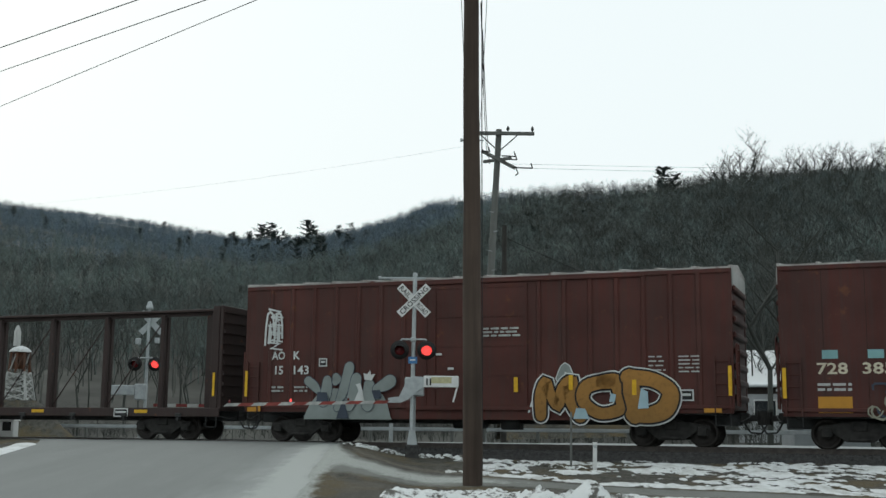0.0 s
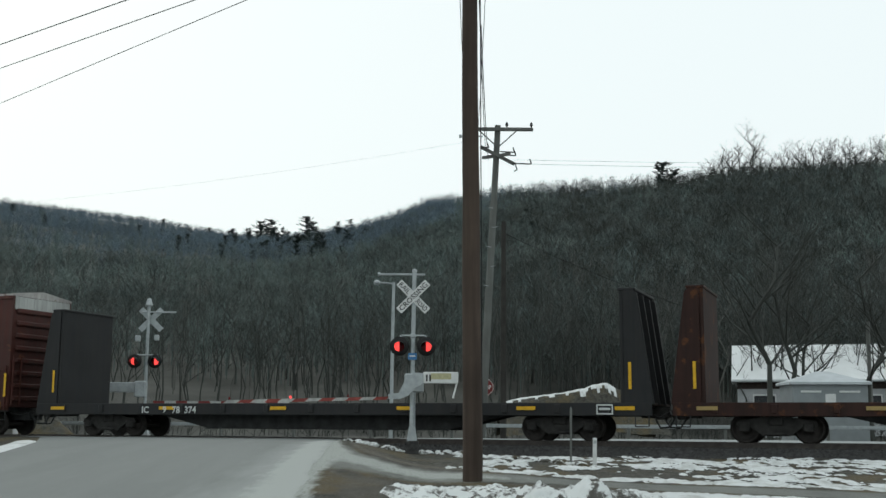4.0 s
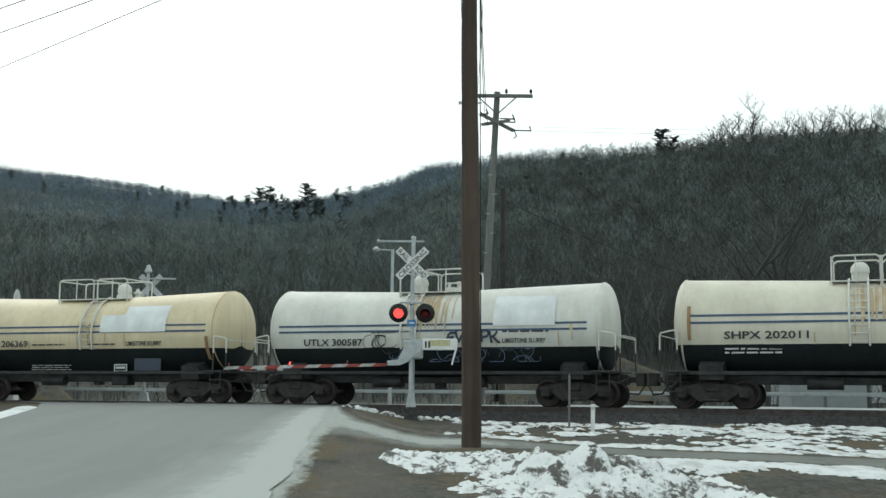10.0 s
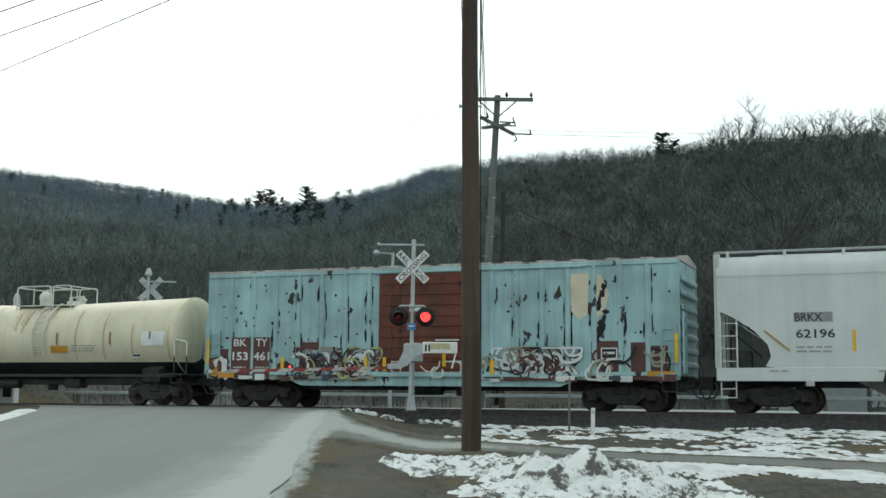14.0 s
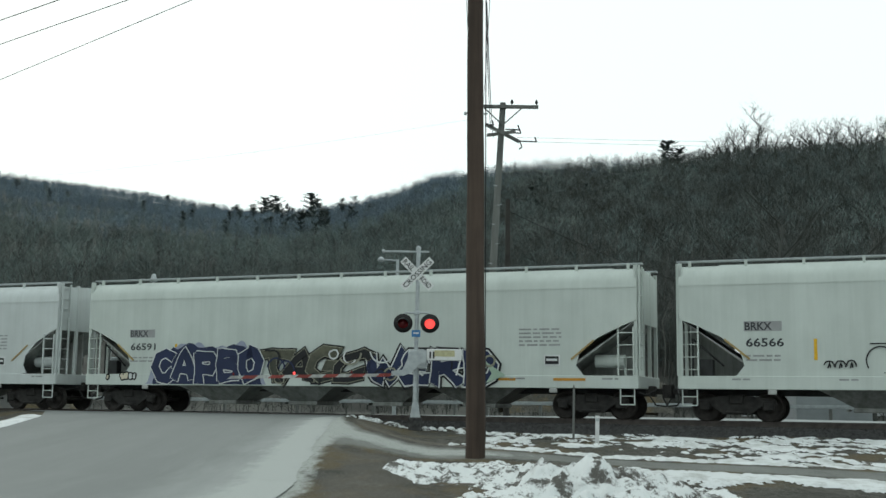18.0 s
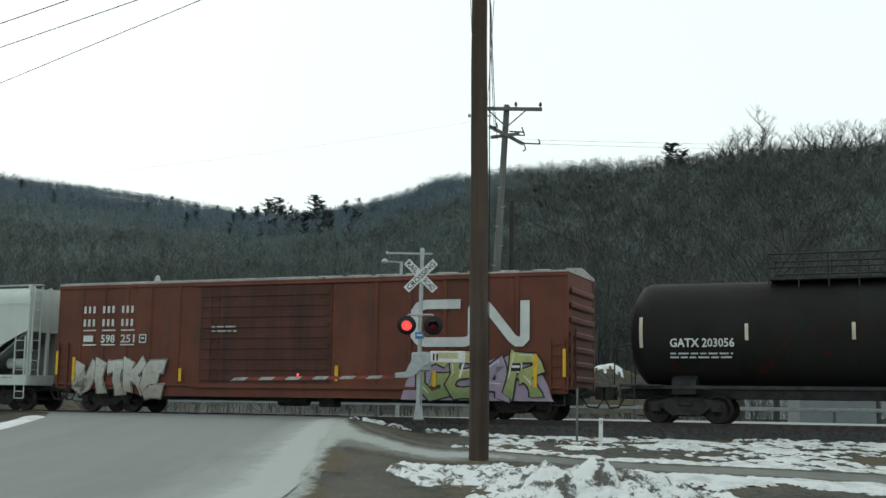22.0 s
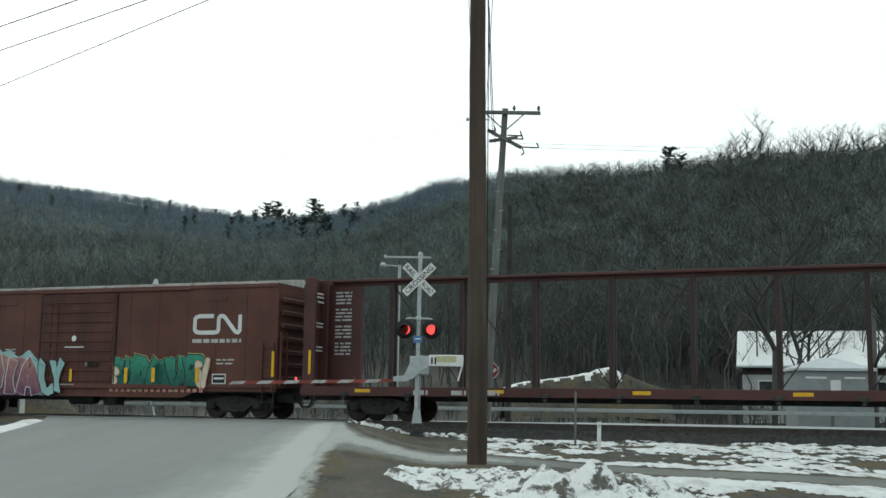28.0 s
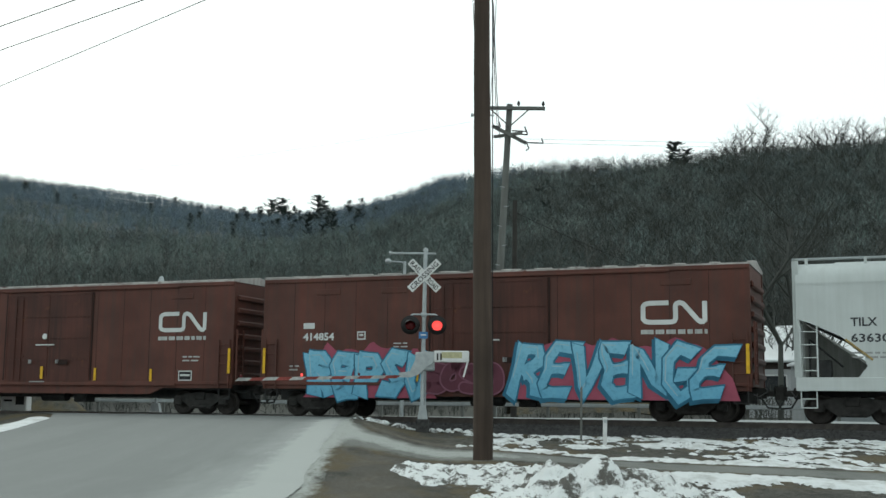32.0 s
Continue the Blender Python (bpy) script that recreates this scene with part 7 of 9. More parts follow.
MAT["tank_lpg"] = paint("sooty_black_tank_paint", (0.02, 0.025, 0.024), dirty=0.5, dirt=(0.04, 0.02, 0.016), rough=0.55, sheen=0.05, rust=0.28, rusty=(0.06, 0.016, 0.011))
MAT["tan_streaks"] = paint("tan_streaked_paint", (0.6, 0.49, 0.32), dirt=(0.4, 0.25, 0.12), dirty=0.8, rough=0.5)
MAT["tank_cream"] = paint("cream_tank_paint", (0.7, 0.62, 0.43), dirt=(0.42, 0.28, 0.14), dirty=0.3, rough=0.45, grime=0.15, uneven=0.5)
MAT["tank_white"] = paint("grey_white_tank_paint", (0.68, 0.7, 0.65), dirt=(0.36, 0.25, 0.14), dirty=0.25, rough=0.45, grime=0.15, uneven=0.5)
MAT["tank_cream_pale"] = paint("pale_cream_tank_paint", (0.68, 0.66, 0.55), dirt=(0.4, 0.28, 0.14), dirty=0.25, rough=0.45, grime=0.15, uneven=0.5)
MAT["tank_long"] = paint("ivory_tank_paint", (0.7, 0.66, 0.5), dirt=(0.42, 0.32, 0.18), dirty=0.25, rough=0.45, grime=0.15, uneven=0.5)
MAT["tank_blue"] = plain("blue_stripe", (0.06, 0.1, 0.17), 0.5, 0, 0.15, 3)
MAT["hopper_grey"] = paint("pale_grey_hopper_paint", (0.6, 0.65, 0.64), dirt=(0.34, 0.35, 0.33), dirty=0.25, grime=0.12, uneven=0.3)
MAT["hopper_green"] = paint("pale_green_grey_hopper_paint", (0.58, 0.64, 0.6), dirt=(0.34, 0.37, 0.34), dirty=0.25, grime=0.12, uneven=0.3)
MAT["roof_worn"] = paint("worn_galvanised_roof", (0.5, 0.5, 0.48), dirt=(0.1, 0.05, 0.04), dirty=0.5, rust=0.3, rusty=(0.12, 0.05, 0.04))
MAT["strip_worn"] = plain("worn_tan_strip", (0.36, 0.26, 0.1), 0.5, 0, 0.2, 6)
# hopper paint darkened for the shaded underside, with heavy dirt streaks
MAT["hopper_shadow"] = paint("dirty_shaded_hopper_paint", (0.33, 0.35, 0.33), dirt=(0.06, 0.055, 0.05), dirty=0.7)

RIB8 = lambda half, d0, d1: [-half + 0.9 + i * (d0 - 0.35 + half - 0.9) / 6 for i in range(7)] + [d1 + 0.35 + i * (half - 0.9 - d1 - 0.35) / 6 for i in range(7)]

cb0 = centre_beam_car(-18.95, 11.7, 9.2, MAT["cb_dark"], "dark brown empty centre beam flat car", 4.62)
bx1 = box_car(1.87, 8.03, 6.15, 0.88, 5.17, (-1.9, 1.9), MAT["ox_aok"], MAT["ox_aok"], "tall oxide red boxcar with grey and orange spray paintings", RIB8(8.0, -1.9, 1.9), roof_mat=MAT["roof_worn"], end_plate=MAT["white_worn"])
bx2 = box_car(19.3, 8.05, 6.05, 0.8, 5.15, (-2.6, 2.2), MAT["ox_dark"], MAT["ox_dark"], "tall dark oxide red boxcar with faded spray paint along its foot", (), roof_mat=MAT["roof_worn"], end_plate=MAT["white_worn"])
fl3 = flat_car(39.9, 11.25, 8.34, MAT["flat_black"], MAT["flat_black"], "empty black bulkhead flat car")
fl4 = flat_car(62.95, 11.2, 8.34, MAT["flat_rust"], MAT["flat_rust"], "empty rusty brown bulkhead flat car")
tk5 = tank_car(82.1, 6.85, 5.45, 1.5, 2.58, 0.0, MAT["tank_black"], "black tank car with yellow reflector strips", dome="round", platform=(-1.6, 1.0))
tk6 = tank_car(96.52, 6.1, 4.85, 1.42, 2.55, 0.18, MAT["tank_cream"], "stained cream tank car with blue stripes and a black belly", MAT["tank_black"], 1.9, rail_mat=MAT["tank_white"], stripes=(2.46, 2.67), hd=0.36)
tk7 = tank_car(110.2, 5.92, 4.8, 1.42, 2.48, 0.18, MAT["tank_white"], "grey-white tank car with blue stripes and a black belly", MAT["tank_black"], 1.85, rail_mat=MAT["tank_white"], hatch=(-1.16, -0.4, -0.3, 1.2, -0.74, -0.56), stripes=(2.35, 2.54), band_mat=MAT["tank_white"], hd=0.36)
tk8 = tank_car(123.96, 6.0, 4.8, 1.42, 2.48, 0.18, MAT["tank_cream_pale"], "pale cream tank car with blue stripes and a black belly", MAT["tank_black"], 1.87, rail_mat=MAT["tank_white"], hatch=(-1.42, -0.1, -0.05, 1.4, -0.66, -0.7), stripes=(2.47, 2.68), band_mat=MAT["tank_cream_pale"], hd=0.36)
tk9 = tank_car(138.6, 6.62, 5.35, 1.42, 2.47, 0.18, MAT["tank_long"], "long ivory tank car with railed hatches and a black belly", MAT["tank_black"], 1.53, rail_mat=MAT["tank_white"], hatch=(-1.26, 0.3, 0.42, 1.25, -0.52, 0.42), band_mat=MAT["tank_long"], hd=0.36)
bx10 = box_car(154.45, 8.03, 6.2, 0.85, 4.5, (-1.6, 1.9), MAT["bk_blue"], MAT["bk_door"], "pale blue boxcar with flaking paint and a rust red door", RIB8(8.02, -1.6, 1.9), roof_mat=MAT["roof_worn"], door_kind="ribbed")
hp11 = hopper_car(173.5, 9.92, 8.45, MAT["hopper_grey"], "pale grey covered hopper car with black spray paint", cut=0.8)
hp12 = hopper_car(194.8, 9.95, 8.45, MAT["hopper_green"], "pale green-grey covered hopper car with blue and white spray painting")
hp13 = hopper_car(216.0, 10.0, 8.46, MAT["hopper_green"], "pale green-grey covered hopper car with black line spray paint")
bx14 = box_car(237.0, 9.6, 7.72, 0.72, 4.54, (-3.5, 1.6), MAT["cn_orange"], MAT["cn_door"], "long faded orange-brown boxcar with a large white emblem", [-8.6, -7.6, -6.6, -5.6, -4.4, 3.2, 4.4, 5.6, 6.8, 8.0], roof_mat=MAT["roof_worn"], door_kind="ribbed")
tk15 = tank_car(257.8, 9.52, 7.75, 1.58, 2.64, 0.0, MAT["tank_lpg"], "long sooty black tank car with a fenced platform on top", dome="fence", platform=(-5.3, 1.3))
bx16 = box_car(276.87, 7.95, 6.35, 0.8, 4.56, (-1.92, 1.9), MAT["cn_red"], MAT["cn_red_door"], "brown-red boxcar with pale blue and pink spray paintings", roof_mat=MAT["roof_worn"])
bx17 = box_car(294.4, 8.33, 6.45, 0.8, 4.56, (-1.55, 1.75), MAT["cn_red"], MAT["cn_red_door"], "brown-red boxcar with pink and green spray paintings", roof_mat=MAT["roof_worn"], door_kind="ribbed")
cb18 = centre_beam_car(315.5, 11.87, 9.18, MAT["cb_brown"], "empty brown-red centre beam flat car")
bx19 = box_car(336.26, 8.0, 6.45, 0.8, 4.56, (-1.86, 2.05), MAT["cn_red"], MAT["cn_red_door"], "plain brown-red boxcar with a white emblem", roof_mat=MAT["roof_worn"])
bx20 = box_car(353.5, 8.0, 6.2, 0.8, 4.56, (-1.9, 2.0), MAT["cn_red"], MAT["cn_red_door"], "brown-red boxcar with a large blue and pink spray painting", roof_mat=MAT["roof_worn"])
hp21 = hopper_car(372.62, 9.85, 8.45, MAT["hopper_grey"], "pale grey covered hopper car")


# panel joints and dark door edges of the smooth-sided boxcars
for car_, half_, d0_, d1_, z0_, z1_ in ((bx2, 8.05, -2.6, 2.2, 1.15, 4.98), (bx16, 7.95, -1.92, 1.9, 1.15, 4.4), (bx17, 8.33, -1.55, 1.75, 1.15, 4.4), (bx19, 8.0, -1.86, 2.05, 1.15, 4.4), (bx20, 8.0, -1.9, 2.0, 1.15, 4.4)):
    for k_ in range(1, 14):
        x_ = -half_ + k_ * 2 * half_ / 14
        if d0_ - 0.1 < x_ < d1_ + 0.1:
            continue
        part("panel_joint", Build().box(x_ - 0.006, x_ + 0.006, -1.6045, -1.6, z0_, z1_), MAT["joint_dark"], car_)
    for x_ in (d0_ - 0.03, d1_ + 0.03):
        part("door_edge", Build().box(x_ - 0.025, x_ + 0.025, -1.63, -1.6, z0_, z1_ - 0.05), MAT["joint_dark"], car_, "dark upright edge of the door")


# ---------------------------------------------------------------- lettering and spray paint on the cars
def flat_mat(name, col):
    MAT[name] = plain(name, col, 0.55, 0, 0.15, 1.5)


for name_, col_ in (("spray_grey", (0.25, 0.29, 0.28)), ("spray_slate", (0.05, 0.065, 0.09)), ("spray_orange", (0.46, 0.2, 0.035)), ("spray_white", (0.62, 0.65, 0.64)),
                    ("spray_navy", (0.02, 0.03, 0.075)), ("spray_lavender", (0.3, 0.33, 0.42)), ("spray_sky", (0.17, 0.45, 0.62)), ("spray_blue", (0.035, 0.12, 0.27)), ("spray_pink", (0.34, 0.075, 0.12)),
                    ("spray_rose", (0.5, 0.24, 0.21)), ("spray_green", (0.03, 0.22, 0.16)), ("spray_lime", (0.38, 0.42, 0.16)), ("spray_black", (0.014, 0.015, 0.017)), ("spray_aqua", (0.3, 0.5, 0.5)),
                    ("spray_mint", (0.36, 0.48, 0.38)), ("spray_lilac", (0.33, 0.27, 0.36)), ("spray_khaki", (0.26, 0.26, 0.2)), ("spray_ice", (0.35, 0.5, 0.56)), ("faded_cream", (0.6, 0.55, 0.42)),
                    ("rust_stain", (0.3, 0.19, 0.1)), ("panel_grey", (0.3, 0.31, 0.31)), ("patch_white", (0.68, 0.72, 0.72)), ("oxide_patch", (0.1, 0.045, 0.04)), ("teal_mark", (0.22, 0.42, 0.43)), ("orange_decal", (0.5, 0.24, 0.03)), ("decal_olive", (0.16, 0.12, 0.03)), ("panel_dark", (0.035, 0.042, 0.045))):
    flat_mat(name_, col_)

def fade(name, top, bottom, z0, z1):
    """Spray paint that runs from one colour at the foot to another at the top."""
    m, t, b = nodes_of(name, 0.55)
    b.inputs["Specular IOR Level"].default_value = 0.2
    sx = t.nodes.new("ShaderNodeSeparateXYZ")
    tc = t.nodes.new("ShaderNodeTexCoord")
    t.links.new(tc.outputs["Object"], sx.inputs[0])
    k = t.nodes.new("ShaderNodeMath")
    k.operation = "MULTIPLY_ADD"
    k.inputs[1].default_value = (z1 - z0) * 1.2
    t.links.new(noise_node(t, 2.2, 4, 0.6), k.inputs[0])
    t.links.new(sx.outputs[2], k.inputs[2])
    f = ramp(t, k.outputs[0], z0 + (z1 - z0) * 0.5, z1 + (z1 - z0) * 0.7)
    c = mix(t, f, tuple(x * ALBEDO for x in bottom), tuple(x * ALBEDO for x in top))
    c = mix(t, ramp(t, noise_node(t, 7, 5, 0.7), 0.5, 0.85), c, tuple(x * 0.5 for x in bottom))
    t.links.new(c, b.inputs["Base Color"])
    MAT[name] = m


for name_, top_, low_, z0_, z1_ in (("fade_ice", (0.3, 0.48, 0.52), (0.13, 0.29, 0.36), 0.7, 2.4), ("fade_sky", (0.24, 0.56, 0.72), (0.13, 0.4, 0.58), 0.7, 2.4), ("fade_rose", (0.48, 0.26, 0.22), (0.14, 0.055, 0.12), 0.8, 2.2),
                                     ("fade_green", (0.05, 0.3, 0.21), (0.012, 0.075, 0.065), 1.0, 2.1), ("fade_lime", (0.5, 0.5, 0.2), (0.2, 0.26, 0.12), 0.7, 2.0), ("fade_olive", (0.13, 0.13, 0.09), (0.025, 0.03, 0.03), 1.0, 2.1),
                                     ("fade_ochre", (0.4, 0.2, 0.05), (0.26, 0.14, 0.04), 0.8, 2.3), ("fade_chalk", (0.6, 0.62, 0.58), (0.3, 0.28, 0.24), 0.8, 1.9), ("fade_smoke", (0.14, 0.14, 0.14), (0.03, 0.028, 0.03), 0.8, 2.1)):
    fade(name_, top_, low_, z0_, z1_)
for name_, col_ in (("spray_teal_dark", (0.02, 0.05, 0.06)), ("spray_dusk", (0.09, 0.12, 0.2)), ("spray_plum", (0.12, 0.035, 0.055)), ("spray_mauve", (0.2, 0.08, 0.12)), ("spray_deep", (0.03, 0.16, 0.26)), ("spray_chalk", (0.42, 0.42, 0.39)), ("spray_smoke", (0.06, 0.05, 0.045))):
    flat_mat(name_, col_)

SIDE = -1.606


def shape_part(car, name, polys, mat, y, label=""):
    """Flat outlines on a side wall, each a hair's breadth above the one before."""
    b = Build()
    for i, p in enumerate(polys):
        yy_ = y - 0.00025 * i
        b.add([(x, yy_, z) for x, z in p], [tuple(range(len(p)))])
    return part(name, b, MAT[mat], car, label)


def ribbon(car, pts, w, mat, y, name="emblem", label=""):
    """A band of even width along a line, as one strip."""
    v = []
    n = len(pts)
    for i, (x, z) in enumerate(pts):
        a, c = pts[max(i - 1, 0)], pts[min(i + 1, n - 1)]
        d1 = Vector((x - a[0], z - a[1])) if i > 0 else Vector((c[0] - x, c[1] - z))
        d2 = Vector((c[0] - x, c[1] - z)) if i < n - 1 else d1
        d1.normalize(), d2.normalize()
        t = (d1 + d2)
        t = t.normalized() if t.length > 1e-6 else d1
        nrm = Vector((-t.y, t.x))
        k = w / 2 / max(0.45, nrm.dot(Vector((-d1.y, d1.x))))
        v += [(x + nrm.x * k, y, z + nrm.y * k), (x - nrm.x * k, y, z - nrm.y * k)]
    b = Build().add(v, [(2 * i, 2 * i + 1, 2 * i + 3, 2 * i + 2) for i in range(n - 1)])
    return part(name, b, MAT[mat], car, label)


def emblem(car, x0, x1, z0, z1, y=SIDE, mat="spray_white", w=None):
    """The railway's white mark, one bent band."""
    p = [(0.42, 1), (0.1, 1), (0.03, 0.94), (0, 0.82), (0, 0.18), (0.03, 0.06), (0.1, 0), (0.46, 0), (0.51, 0.05), (0.53, 0.16), (0.53, 0.84), (0.55, 0.95), (0.59, 1.0), (0.63, 0.98), (0.67, 0.9), (0.89, 0.08), (0.93, 0.0), (0.97, 0.0), (1.0, 0.1), (1.0, 0.2), (1.0, 1.06)]
    k = w or (z1 - z0) * 0.2
    ribbon(car, [(x0 + k / 2 + (x1 - x0 - k) * a, z0 + k / 2 + (z1 - z0 - k) * b) for a, b in p], k, mat, y, "emblem", "white emblem of one bent band")


# the strokes of a capital, in a box one wide and one high
STROKES = {}
STROKES["A"] = [[(0.02, 0.0), (0.3, 0.75), (0.52, 1.0), (0.7, 0.7), (0.98, 0.0)], [(0.2, 0.35), (0.8, 0.32)]]
STROKES["B"] = [[(0.15, 0.0), (0.12, 0.5), (0.1, 1.0)], [(0.1, 0.96), (0.75, 0.95), (0.85, 0.72), (0.3, 0.52)], [(0.3, 0.54), (0.9, 0.42), (0.92, 0.12), (0.15, 0.03)]]
STROKES["C"] = [[(0.92, 0.85), (0.6, 1.0), (0.2, 0.85), (0.08, 0.45), (0.3, 0.06), (0.65, 0.04), (0.98, 0.22)]]
STROKES["D"] = [[(0.12, 0.0), (0.1, 1.0)], [(0.05, 0.97), (0.6, 0.95), (0.95, 0.6), (0.85, 0.2), (0.5, 0.03), (0.1, 0.05)]]
STROKES["E"] = [[(0.9, 0.95), (0.25, 0.98), (0.1, 0.75), (0.2, 0.52), (0.08, 0.25), (0.25, 0.03), (0.98, 0.06)], [(0.2, 0.52), (0.75, 0.54)]]
STROKES["F"] = [[(0.2, 0.0), (0.12, 0.6), (0.18, 0.96), (0.95, 0.98)], [(0.15, 0.55), (0.75, 0.55)]]
STROKES["G"] = [[(0.9, 0.9), (0.5, 1.0), (0.12, 0.75), (0.08, 0.3), (0.4, 0.02), (0.85, 0.15), (0.9, 0.45), (0.5, 0.47)]]
STROKES["I"] = [[(0.5, 0.0), (0.42, 0.5), (0.55, 1.0)]]
STROKES["K"] = [[(0.15, 0.0), (0.1, 0.5), (0.15, 1.0)], [(0.9, 1.0), (0.55, 0.62), (0.2, 0.48)], [(0.35, 0.52), (0.65, 0.3), (1.0, 0.0)]]
STROKES["L"] = [[(0.25, 1.0), (0.1, 0.55), (0.12, 0.1), (0.5, 0.04), (0.98, 0.15)]]
STROKES["M"] = [[(0.02, 0.0), (0.12, 0.6), (0.2, 0.98), (0.38, 0.7), (0.5, 0.3), (0.65, 0.75), (0.8, 0.98), (0.9, 0.5), (1.0, 0.0)]]
STROKES["N"] = [[(0.05, 0.0), (0.1, 0.95), (0.45, 0.6), (0.85, 0.05), (0.95, 1.0)]]
STROKES["O"] = [[(0.55, 1.0), (0.15, 0.8), (0.08, 0.35), (0.4, 0.02), (0.85, 0.18), (0.95, 0.65), (0.72, 0.95), (0.45, 0.99)]]
STROKES["R"] = [[(0.12, 0.0), (0.1, 1.0)], [(0.05, 0.96), (0.7, 0.97), (0.88, 0.72), (0.3, 0.5)], [(0.35, 0.52), (0.7, 0.3), (1.0, 0.0)]]
STROKES["S"] = [[(0.9, 0.92), (0.4, 1.0), (0.1, 0.75), (0.5, 0.52), (0.9, 0.3), (0.6, 0.02), (0.05, 0.1)]]
STROKES["T"] = [[(0.0, 0.9), (0.5, 0.98), (1.0, 0.95)], [(0.5, 0.95), (0.45, 0.45), (0.55, 0.0)]]
STROKES["U"] = [[(0.08, 1.0), (0.1, 0.35), (0.4, 0.02), (0.8, 0.2), (0.92, 1.0)]]
STROKES["V"] = [[(0.02, 1.0), (0.25, 0.5), (0.5, 0.0), (0.75, 0.5), (0.98, 1.0)]]
STROKES["P"] = [[(0.15, 0.0), (0.1, 1.0)], [(0.05, 0.96), (0.75, 0.97), (0.92, 0.72), (0.75, 0.46), (0.2, 0.45)]]
STROKES["Y"] = [[(0.02, 1.0), (0.3, 0.6), (0.5, 0.5), (0.95, 1.0)], [(0.5, 0.52), (0.45, 0.0)]]
STROKES["W"] = [[(0.0, 1.0), (0.15, 0.3), (0.28, 0.02), (0.5, 0.6), (0.7, 0.02), (0.88, 0.4), (1.0, 1.0)]]


def bend(pts, n=5):
    """A smooth line through points."""
    p = [Vector(q) for q in pts]
    p = [p[0] * 2 - p[1]] + p + [p[-1] * 2 - p[-2]]
    out = []
    for i in range(1, len(p) - 2):
        for k in range(n):
            t = k / n
            a, b, c, d = p[i - 1:i + 3]
            out.append(0.5 * ((2 * b) + (c - a) * t + (2 * a - 5 * b + 4 * c - d) * t * t + (3 * b - a - 3 * c + d) * t ** 3))
    return out + [p[-2]]


def brush(b, line, width, y, cut=0.0):
    """A fat stroke as one strip, with round ends, or with ends cut off at a slant; width is a function of the way along."""
    n = len(line)
    v = []

    def put(p, t, w, slant=0.0):
        v.extend([(p.x - t.y * w + t.x * slant, y, p.y + t.x * w + t.y * slant), (p.x + t.y * w - t.x * slant, y, p.y - t.x * w - t.y * slant)])

    def way(i):
        t = line[min(i + 1, n - 1)] - line[max(i - 1, 0)]
        return t.normalized() if t.length > 1e-6 else Vector((1, 0))

    if cut:
        put(line[0] - way(0) * width(0) * 0.2, way(0), width(0) / 2, cut * width(0))
    else:
        for a in (85, 55, 25):
            put(line[0] - way(0) * (width(0) / 2 * math.sin(radians(a))), way(0), width(0) / 2 * math.cos(radians(a)))
    for i in range(n):
        a = (line[i] - line[i - 1]) if i > 0 else way(0)
        a = a.normalized() if a.length > 1e-6 else way(i)
        put(line[i], way(i), width(i / (n - 1)) / 2 / max(0.72, way(i).dot(a)))
    if cut:
        put(line[-1] + way(n - 1) * width(1) * 0.2, way(n - 1), width(1) / 2, cut * width(1))
    else:
        for a in (25, 55, 85):
            put(line[-1] + way(n - 1) * (width(1) / 2 * math.sin(radians(a))), way(n - 1), width(1) / 2 * math.cos(radians(a)))
    b.add(v, [(2 * i, 2 * i + 1, 2 * i + 3, 2 * i + 2) for i in range(len(v) // 2 - 1)])


def stroke(car, pts, w0, w1, mat, y, edge=None, rim=0.03, name="spray_stroke"):
    """One swelling stroke of a spray can, with an outline."""
    line = bend(pts)
    for k, (m_, extra) in enumerate(((edge, rim * 2), (mat, 0.0))):
        if m_:
            b = Build()
            brush(b, line, lambda t: w0 + (w1 - w0) * t + 0.25 * min(w0, w1) * math.sin(t * 3.14) + extra, y - 0.003 * k)
            part(name if k else "spray_outline", b, MAT[m_], car)


def cloud(car, x0, x1, z0, z1, mat, seed, y, bumps=9, name="spray_backing"):
    """A sprayed patch with a flat foot and a wavy top."""
    rng = random.Random(seed)
    n = bumps * 4
    ph = [rng.uniform(0, 6.28) for _ in range(3)]
    pts = [(x0 - 0.05, z0), (x1 + 0.05, z0)]
    for i in range(n + 1):
        t = 1 - i / n
        e = min(1.0, 6 * t, 6 * (1 - t)) ** 0.5
        hgt = (z1 - z0) * e * (0.9 + 0.06 * math.sin(bumps * 2.2 * t + ph[0]) + 0.05 * math.sin(bumps * 5.3 * t + ph[1]) + rng.uniform(-0.02, 0.02))
        pts.append((x0 + (x1 - x0) * t + 0.05 * math.sin(17 * t + ph[2]), z0 + max(hgt, 0.08)))
    return shape_part(car, name, [pts], mat, y)


